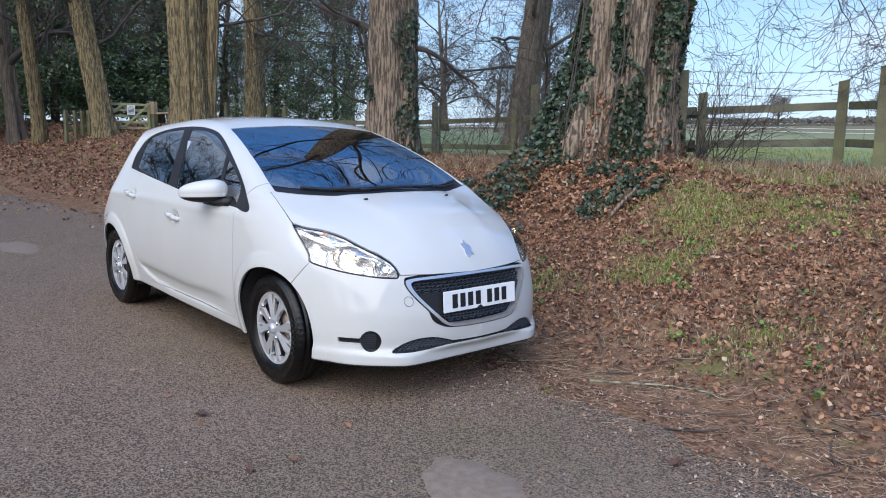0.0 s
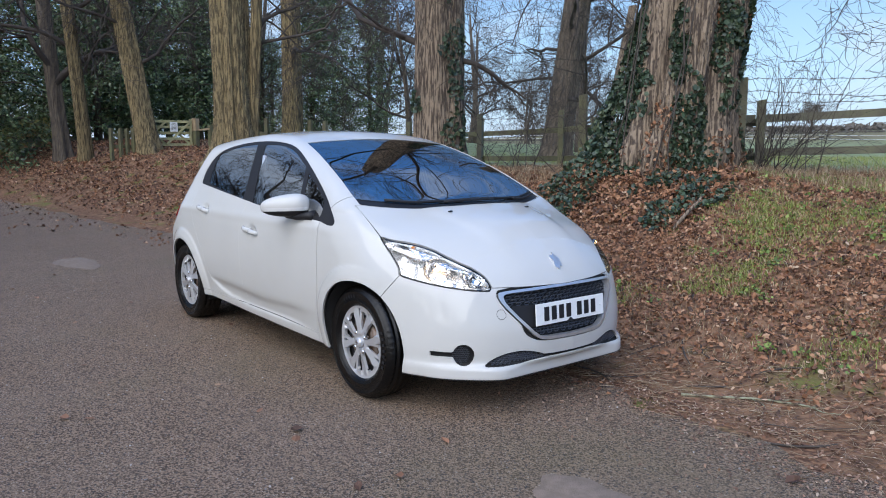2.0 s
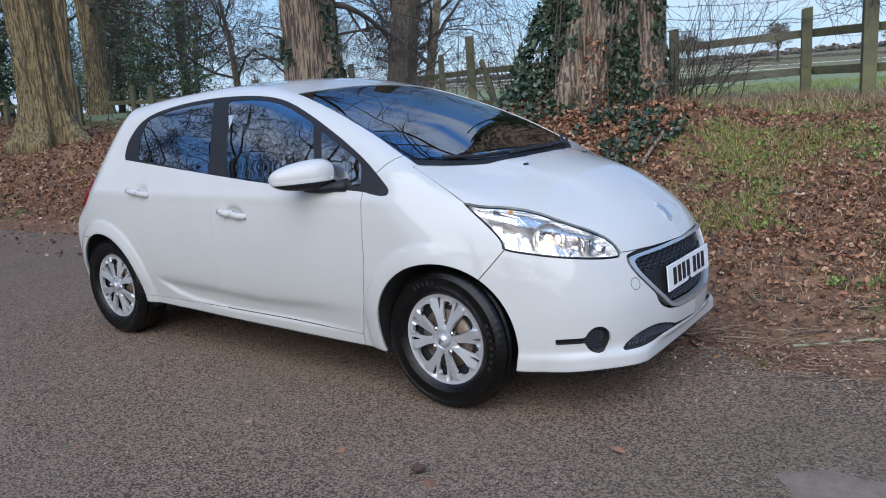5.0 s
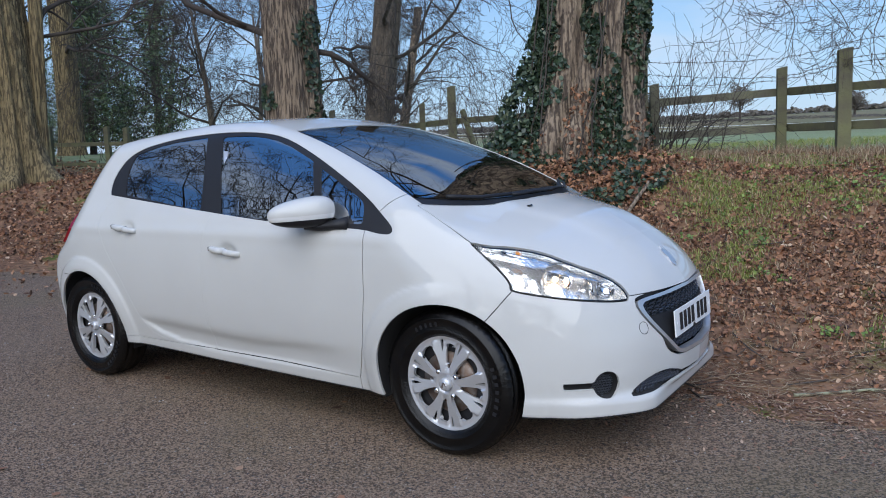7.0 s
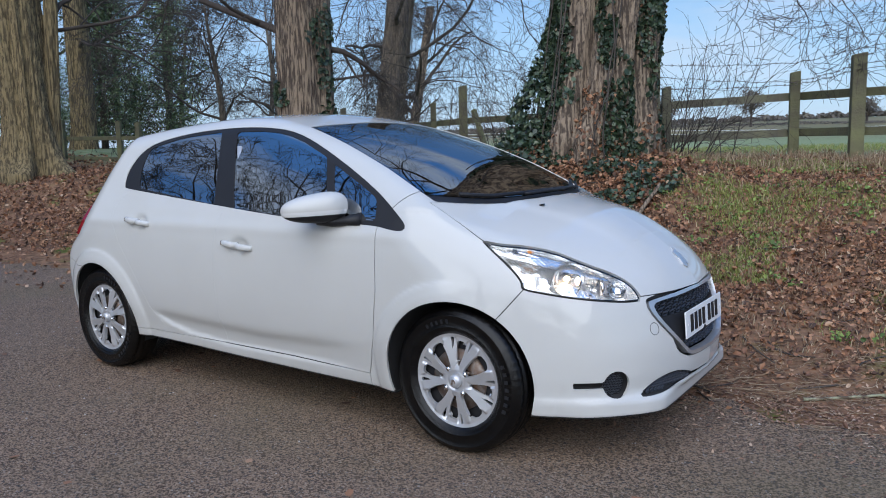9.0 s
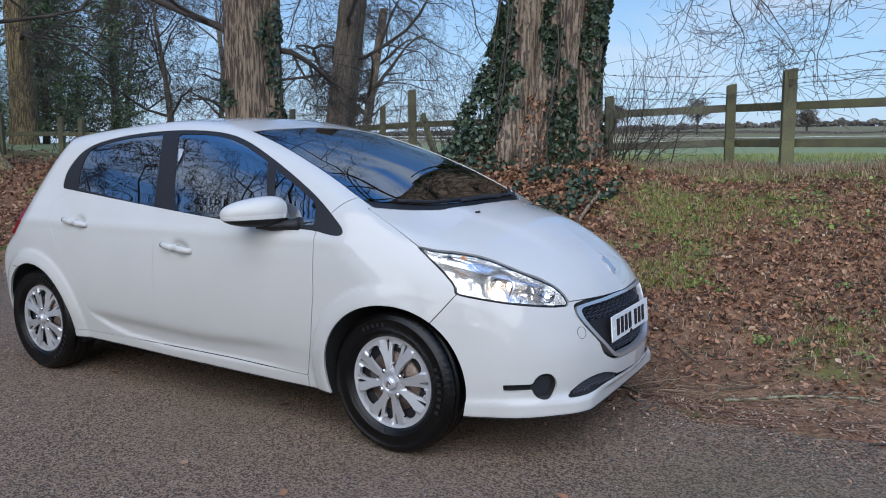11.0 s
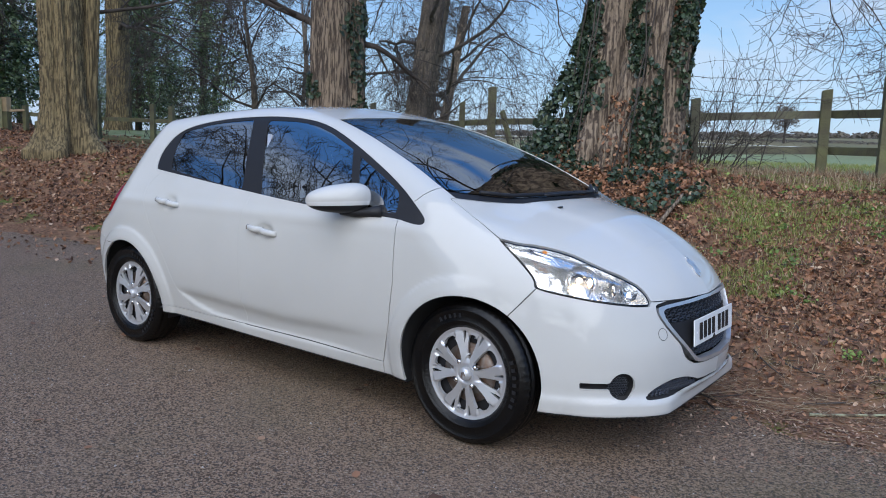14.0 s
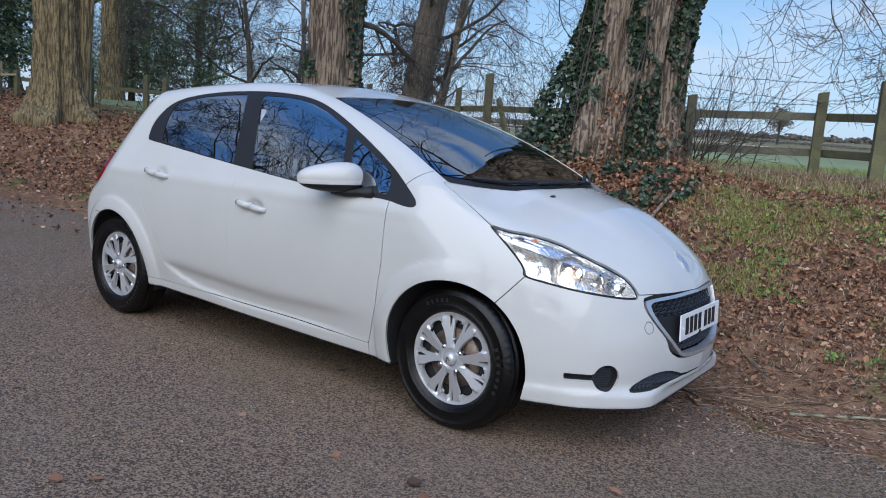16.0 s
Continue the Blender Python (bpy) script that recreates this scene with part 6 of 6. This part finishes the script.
def litter(count, x0, x1, y0, y1, size, lift, thin):
    p, n, d = verge_points(count, x0, x1, y0, y1, lambda p, d: rng.random(len(p)) < np.clip((d - 0.25) / 1.2, 0.05, 1.0) * np.where(p[:, 1] > 5.4, 0.25, 1.0))
    g = greenness(p)
    k = rng.random(len(p)) < np.clip(1.15 - thin * np.clip(g, 0, 1), 0.12, 1)
    p, n = p[k], n[k]
    return leaves(rng, p + n * rng.uniform(0.004, lift, (len(p), 1)), n, size, 0.75, 0.55)


batches = [litter(80000, -3.0, 5.2, 0.2, 6.0, 0.029, 0.03, 0.8), litter(13000, -3.0, 5.2, 0.6, 5.0, 0.040, 0.03, 0.95), litter(24000, -9.0, -3.0, 0.4, 6.5, 0.050, 0.03, 0.3), litter(34000, -24.0, -9.0, -1.2, 7.5, 0.062, 0.03, 0.2)]
p, n, d = verge_points(3500, -1.6, 0.7, 3.0, 4.4)
batches.append(leaves(rng, p + n * rng.uniform(0.0, 0.07, (len(p), 1)), n, 0.052, 0.7, 0.7))
v, f = join(batches)
tagged(mesh_of("fallen_leaves", v, f, DEAD_LEAF, None, "", False), "brown and russet fallen leaves thick over the verge", "leaves", "", "stuff")
# a few leaves blown on to the road
p = np.stack([rng.uniform(-6, 4.5, 70), rng.uniform(-3.0, 0.3, 70), np.full(70, 0.012)], 1)
p[:3] = ((2.07, -0.865, 0.014), (2.25, -1.25, 0.014), (0.6, -1.35, 0.014))
v, f = leaves(rng, p, np.tile((0, 0, 1.0), (70, 1)), 0.05, 0.3, 0.15)
tagged(mesh_of("road_leaves", v, f, DEAD_LEAF, None, "", False), "scattered dead leaves on the asphalt", "leaves", "", "stuff")

# loose grit
p = np.stack([rng.uniform(-4, 5, 1900), rng.uniform(-3.2, 0.5, 1900), np.full(1900, 0.006)], 1)
gs = 0.0025 + 0.0055 * rng.random((1900, 1)) ** 2
tet = np.array([(1, 0, -0.3), (-0.6, 0.8, -0.3), (-0.5, -0.9, -0.3), (0.1, 0, 0.7)])
ga = rng.uniform(0, 6.28, 1900)
rot = np.stack([np.stack([np.cos(ga), -np.sin(ga)], 1), np.stack([np.sin(ga), np.cos(ga)], 1)], 1)
gv = np.repeat(tet[None], 1900, 0)
gv[:, :, :2] = np.einsum("nij,nkj->nki", rot, gv[:, :, :2])
v = (p[:, None] + gv * gs[:, None]).reshape(-1, 3)
f = (np.arange(1900)[:, None, None] * 4 + np.array([(0, 1, 3), (1, 2, 3), (2, 0, 3)])[None]).reshape(-1, 3)
GRIT = leaf_material("pale_grit", [(0.0, (0.13, 0.11, 0.10)), (0.6, (0.27, 0.24, 0.21)), (1.0, (0.50, 0.46, 0.41))], 0.85)
tagged(mesh_of("road_grit", v, f, GRIT, None, "", False), "pale grit loose on the worn asphalt", "grit", "", "stuff")


# crumbs of bark, needles and soil trodden over the edge of the asphalt
m = 26000
p = np.stack([rng.uniform(-3, 5.2, m), np.zeros(m)], 1)
off = np.where(rng.random(m) < 0.55, rng.normal(0.25, 0.28, m), -rng.exponential(0.22, m) + 0.15)
p[:, 1] = EDGE(p[:, 0]) + off
clump = patchy(np.stack([p[:, 0], p[:, 1] * 2, np.zeros(m)], 1), 2.4, 31)
p = p[(rng.random(m) < 0.7 + 1.1 * clump) & (off < 0.95)]
q = np.stack([p[:, 0], p[:, 1], np.maximum(lie(p[:, 0], p[:, 1]), 0.004) + rng.uniform(0.002, 0.010, len(p))], 1)
v, f = sprays(rng, q, np.tile((0, 0, 1.0), (len(q), 1)), 0.021, 0.28)
CRUMB = leaf_material("bark_crumbs", [(0.0, (0.08, 0.045, 0.03)), (0.4, (0.20, 0.11, 0.07)), (0.8, (0.34, 0.20, 0.125)), (1.0, (0.52, 0.40, 0.29))], 0.9)
tagged(mesh_of("bark_crumbs", v, f, CRUMB, None, "", False), "crumbs of bark and needles strewn over the asphalt edge", "debris", "", "stuff")


# grass
def tufts(p, n, height, per):
    m = len(p) * per
    base = np.repeat(p, per, 0) + np.concatenate([rng.normal(0, 0.03, (m, 2)), np.zeros((m, 1))], 1)
    lean = rng.normal(0, 0.55, (m, 2))
    h = height * rng.uniform(0.4, 1.3, (m, 1))
    side = rng.normal(0, 1, (m, 2))
    side = 0.0032 * side / np.linalg.norm(side, axis=1)[:, None]
    s3 = np.concatenate([side, np.zeros((m, 1))], 1)
    up = np.concatenate([lean * h * 0.5, h], 1)
    tip = np.concatenate([lean * h * 1.2, h * 1.35], 1)
    v = np.stack([base - s3, base + s3, base + up + s3 * 0.7, base + up - s3 * 0.7, base + tip], 1).reshape(-1, 3)
    i = np.arange(m)[:, None] * 5
    return v, (i + np.array([0, 1, 2])[None], i + np.array([0, 2, 3])[None], i + np.array([3, 2, 4])[None])


p, n, d = verge_points(85000, -2.5, 5.2, 0.8, 6.3)
g = greenness(p)
k = rng.random(len(p)) < np.clip((g - 0.42) * 1.1, 0, 0.75)
v, fs = tufts(p[k], n[k], 0.026, 6)
tagged(mesh_of("verge_grass", v, np.concatenate(fs), BLADE, None, "", False), "short green grass in patches on the bank", "grass", "", "stuff")
# broad-leaved weeds in small rosettes
p, n, d = verge_points(420, -1.0, 5.2, 0.9, 5.0)
k = greenness(p) + 0.5 * rng.random(len(p)) > 0.55
p = np.repeat(p[k], 13, 0)
p = p + np.concatenate([rng.normal(0, 0.035, (len(p), 2)), rng.uniform(0.008, 0.06, (len(p), 1))], 1)
v, f = leaves(rng, p, np.tile((0, -0.2, 0.9), (len(p), 1)), 0.027, 0.4, 0.7, True)
tagged(mesh_of("weeds", v, f, WEED, None, "", False), "small bright green weeds among the fallen leaves", "weeds", "", "stuff")
p, n, d = verge_points(2600, -4.5, 5.2, 4.2, 6.2)
v, fs = tufts(p, n, 0.08, 5)
p, n, d = verge_points(4200, 0.2, 5.2, 1.1, 4.6, lambda p, d: greenness(p) + 0.4 * rng.random(len(p)) > 0.15)
v2, fs2 = tufts(p, n, 0.030, 4)
v, fs = np.concatenate([v, v2]), [np.concatenate([a, b + len(v)]) for a, b in zip(fs, fs2)]
tagged(mesh_of("dry_grass", v, np.concatenate(fs), STRAW, None, "", False), "bleached dry grass on the bank and along the fence foot", "grass", "", "stuff")
p, n, d = verge_points(9000, -14, 16, 7.0, 26.0)
v, fs = tufts(p, n, 0.07, 4)
tagged(mesh_of("pasture_grass", v, np.concatenate(fs), BLADE, None, "", False), "grazed pasture grass beyond the fence", "grass", "", "stuff")

# twigs and straw on the road's edge and bank
def sticks(p, n, lo, hi, r0, r1):
    made = []
    for q, m in zip(p, n):
        a, w = rng.uniform(0, 6.28), rng.uniform(lo, hi)
        u = np.array((math.cos(a), math.sin(a), 0))
        u = u - m * u.dot(m)
        s = np.linspace(-0.5, 0.5, 4)[:, None]
        bend = np.cross(m, u) * rng.normal(0, 0.12) * w
        made.append(tube(q + m * rng.uniform(0.003, 0.02) + u * s * w + bend * (s * 2) ** 2, rng.uniform(r0, r1) * np.array((1, 1, 0.9, 0.5)), 4, False))
    return join(made)


p, n, d = verge_points(16000, -2.0, 5.2, 0.0, 2.6, lambda p, d: rng.random(len(p)) < np.exp(-((d - 0.35) / 0.45) ** 2))
v, f = sticks(p[:5600], n[:5600], 0.03, 0.14, 0.0007, 0.0016)
tagged(mesh_of("straw_and_needles", v, f, STRAW, None, "", True), "dry straw, needles and thin twigs at the road's edge", "twigs", "", "stuff")
p, n, d = verge_points(380, -3.0, 5.0, 0.3, 5.2)
v, f = sticks(p, n, 0.12, 0.5, 0.002, 0.006)
tagged(mesh_of("fallen_twigs", v, f, TWIG, None, "", True), "dark fallen twigs on the verge", "twigs", "", "stuff")
def lying(pts, r, mat, label, lift=0.008, name="fallen_branch", side=()):
    """A crooked branch lying on the ground, with thin side twigs."""
    def run(q, r0, r1, n):
        k = np.linspace(0, 1, len(q))
        t = np.linspace(0, 1, n)
        x, y = np.interp(t, k, [c[0] for c in q]), np.interp(t, k, [c[1] for c in q])
        p = np.stack([x, y, lie(x, y) + lift], 1) + rng.normal(0, 0.005, (n, 3)) * (1, 1, 0.3)
        return tube(p, np.linspace(r0, r1, n), 7, False)

    made = [run(pts, r, r * 0.5, 16)] + [run(q, r * 0.45, r * 0.2, 7) for q in side]
    v, f = join(made)
    return tagged(mesh_of(name, v, f, mat), label, "branch", "fallen branches")


lying([(2.36, 0.55), (2.50, 0.65), (2.62, 0.72), (2.75, 0.78), (2.96, 0.80)], 0.0085, LICHEN, "thin lichened fallen branch lying on bare soil", 0.010,
      side=([(2.66, 0.74), (2.74, 0.70), (2.79, 0.66)], [(2.75, 0.78), (2.88, 0.86), (2.99, 0.88)], [(2.88, 0.80), (3.02, 0.76), (3.10, 0.78)]))
lying([(2.28, 0.70), (2.40, 0.80), (2.50, 0.80), (2.62, 0.94), (2.66, 0.88)], 0.005, STRAW_TWIG, "thin crooked brown twig on bare soil", 0.008)
lying([(3.05, 0.55), (3.15, 0.62), (3.22, 0.70), (3.20, 0.78)], 0.005, STRAW_TWIG, "thin crooked brown twig on bare soil", 0.008)
lying([(1.92, 0.62), (2.05, 0.74), (2.16, 0.86), (2.24, 0.80)], 0.006, STRAW_TWIG, "thin crooked brown twig on bare soil", 0.008)
q = np.array([(0.60, 3.0, 0.01), (0.63, 3.06, 0.09), (0.67, 3.12, 0.17), (0.71, 3.19, 0.25), (0.73, 3.24, 0.31)])
q[:, 2] += float(lie(0.60, 3.0))
v, f = tube(q, [0.020, 0.018, 0.017, 0.014, 0.010], 8)
tagged(mesh_of("leaning_stick", v, f, BARK), "broken brown stick standing askew on the bank", "branch", "fallen branches")

# creeping ivy at the great tree's foot
p, n, d = verge_points(15000, -3.0, 0.8, 2.4, 4.9)
k = patchy(p, 1.3, 17) + 0.7 * patchy(p, 3.6, 23) + 0.9 * np.exp(-((p[:, 0] + 1.2) / 0.8) ** 2 - ((p[:, 1] - 3.5) / 0.7) ** 2) - 0.22 * np.clip((p[:, 0] + 0.9) / 0.5, 0, 1) > 0.30
p, n = p[k], n[k]
v, f = leaves(rng, p + n * rng.uniform(0.01, 0.10, (len(p), 1)), n, 0.048, 0.25, 0.8, True)
tagged(mesh_of("creeping_ivy", v, f, IVY, None, "", False), "dark ivy creeping over the bank under the tree", "ivy", "", "stuff")


# bare shrubs either side of the great tree
def shrub(at, stems, tall, spread, way, label, seed):
    g = np.random.default_rng(seed)
    t = thing("shrub", (0, 0, 0), label, "shrub")
    for k in range(stems):
        made = []
        x, y = at[0] + g.normal(0, spread), at[1] + g.normal(0, spread * 0.5)
        grow(g, (x, y, float(lie(x, y)) - 0.05), (way[0] + g.normal(0, 0.35), way[1] + g.normal(0, 0.25), 1.0), tall * g.uniform(0.6, 1.15), 0.007, 2, (0, 0, -0.03, -0.04), made, 0.5, (0, 0, 5, 2), 0.14, 0.0018)
        limbs_mesh("stem", made, TWIG, t)


shrub((0.26, 5.1), 24, 1.2, 0.20, (0.14, 0.0), "leafless shrub of arching stems by the fence", 71)
shrub((-1.6, 5.1), 36, 1.4, 0.42, (-0.15, 0.1), "leafless thicket beside the ivy-clad tree", 72)
shrub((-3.9, 5.6), 12, 1.3, 0.40, (0.0, 0.1), "leafless brambles along the fence", 73)
shrub((-7.5, 6.5), 16, 1.6, 0.9, (0.1, 0.0), "leafless brambles along the fence", 74)
shrub((-13.5, 7.6), 20, 2.2, 1.6, (0.1, 0.0), "leafless thicket at the wood's edge", 75)

# hedges: across the lane, and far off at the foot of the hill
def hedge(name, x0, x1, y, tall, deep, count, size, mat, label):
    q = np.stack([rng.uniform(x0, x1, count), y + rng.normal(0, deep, count)], 1)
    h = tall * (0.75 + 0.35 * np.sin(q[:, 0] * 0.31) * np.sin(q[:, 0] * 0.117 + 2))
    p = np.concatenate([q, (lie(q[:, 0], q[:, 1]) + h * rng.random(count) ** 0.7)[:, None]], 1)
    v, f = leaves(rng, p, np.tile((0, -0.5, 0.7), (count, 1)), size, 0.4, 0.8)
    tagged(mesh_of(name, v, f, mat, None, "", False), label, "hedge", "", "stuff")


HEDGE_TWIGS = leaf_material("hedge_twigs", [(0.0, (0.085, 0.075, 0.062)), (0.6, (0.12, 0.105, 0.088)), (1.0, (0.16, 0.145, 0.11))], 0.9)


def field_tree(x, y, tall, wide, seed):
    """A lone leafless tree far off, its crown a haze of fine twigs."""
    g = np.random.default_rng(seed)
    t = thing("tree", (x, y, float(lie(x, y))), "lone leafless tree far out in the fields", "tree", "far field trees")
    made = []
    for k in range(9):
        a, up = 2.4 * k, g.uniform(0.5, 1.4)
        grow(g, (0, 0, tall * (0.22 + 0.05 * k)), (math.cos(a), math.sin(a), up), wide * g.uniform(0.7, 1.0), 0.10, 1, (0, 0.05, 0.0), made, 0.8, (0, 5, 4), 0.2, 0.02)
    made.append((np.array([(0, 0, -0.2), (0.1, 0, tall * 0.4), (0, 0.1, tall * 0.85)]), np.array((0.28, 0.20, 0.05)), 8))
    limbs_mesh("trunk", made, TWIG, t, "dark trunk and boughs")
    n = 2600
    d = g.normal(0, 1, (n, 3))
    d /= np.linalg.norm(d, axis=1)[:, None]
    p = d * g.random((n, 1)) ** 0.45 * (wide, wide, tall * 0.38) * (0.8 + 0.25 * np.sin(5 * d[:, :1] + 4 * d[:, 2:])) + (0, 0, tall * 0.60)
    v, f = sprays(g, p, d, 0.34, 0.8)
    mesh_of("crown", v, f, HEDGE_TWIGS, t, "haze of fine bare twigs", False)


field_tree(-34.2, 160, 8.5, 3.4, 91)
field_tree(-52, 160, 7.5, 3.6, 92)
field_tree(-78, 170, 8.0, 3.8, 93)
field_tree(-15, 175, 6.0, 3.2, 94)
hedge("lane_hedge", -26, 14, -7.4, 1.9, 0.45, 9000, 0.16, HEDGE_TWIGS, "clipped winter hedge across the lane")
hedge("far_hedge", -260, 120, 172, 0.55, 1.5, 30000, 0.28, HEDGE_TWIGS, "far hedgerow at the foot of the hill")
hedge("far_wood", -900, 300, 900, 7.0, 15.0, 14000, 4.0, HEDGE_TWIGS, "distant woods on the skyline")


# pale smooth repairs in the asphalt
PATCH = material("pale_patch", (0.25, 0.188, 0.14), 0.9, second=(0.195, 0.145, 0.105), scale=25, bump=0.3, bump_scale=120, spec=0.3)
for k, (x, y, a, b) in enumerate(((2.84, -0.80, 0.23, 0.17), (-5.0, -0.80, 0.55, 0.22))):
    t = np.linspace(0, 2 * np.pi, 40, endpoint=False)
    r = 1 + 0.10 * np.sin(3 * t + k) + 0.06 * np.sin(7 * t + 2 * k)
    ring = np.stack([x + a * r * np.cos(t), y + b * r * np.sin(t), np.full(40, 0.009)], 1)
    v = np.concatenate([ring + (0, 0, -0.004), x * 0 + (ring - (x, y, 0)) * (0.9, 0.9, 1) + (x, y, 0), [[x, y, 0.0095]]])
    f = [(i, (i + 1) % 40, 40 + (i + 1) % 40, 40 + i) for i in range(40)] + [(40 + i, 40 + (i + 1) % 40, 80) for i in range(40)]
    tagged(mesh_of("road_patch", v, f, PATCH), "pale smooth repair patch in the asphalt", "road patch", "road patches", "structure")

# mossy bank where the lane bends away
s_, a_ = np.meshgrid(np.linspace(0, 1, 40), np.linspace(0, np.pi, 14), indexing="ij")
bank_y = -3.5 + 7.0 * s_
bank_v = np.stack([-26.0 - 0.3 * np.sin(s_ * 9) + 0.55 * np.cos(a_), bank_y, lie(np.full(s_.shape, -26.0), bank_y) - 0.1 + (1.05 + 0.06 * np.sin(s_ * 23)) * np.sin(a_) ** 0.6], -1).reshape(-1, 3)
i, j = np.meshgrid(np.arange(39), np.arange(13), indexing="ij")
MOSS = material("moss", (0.26, 0.25, 0.09), 0.95, second=(0.16, 0.13, 0.07), scale=3, bump=0.8, bump_scale=20, spec=0.1)
tagged(mesh_of("bank", bank_v, np.stack([i * 14 + j, i * 14 + j + 1, (i + 1) * 14 + j + 1, (i + 1) * 14 + j], -1).reshape(-1, 4), MOSS), "low mossy earth bank where the lane bends", "bank", "", "structure")
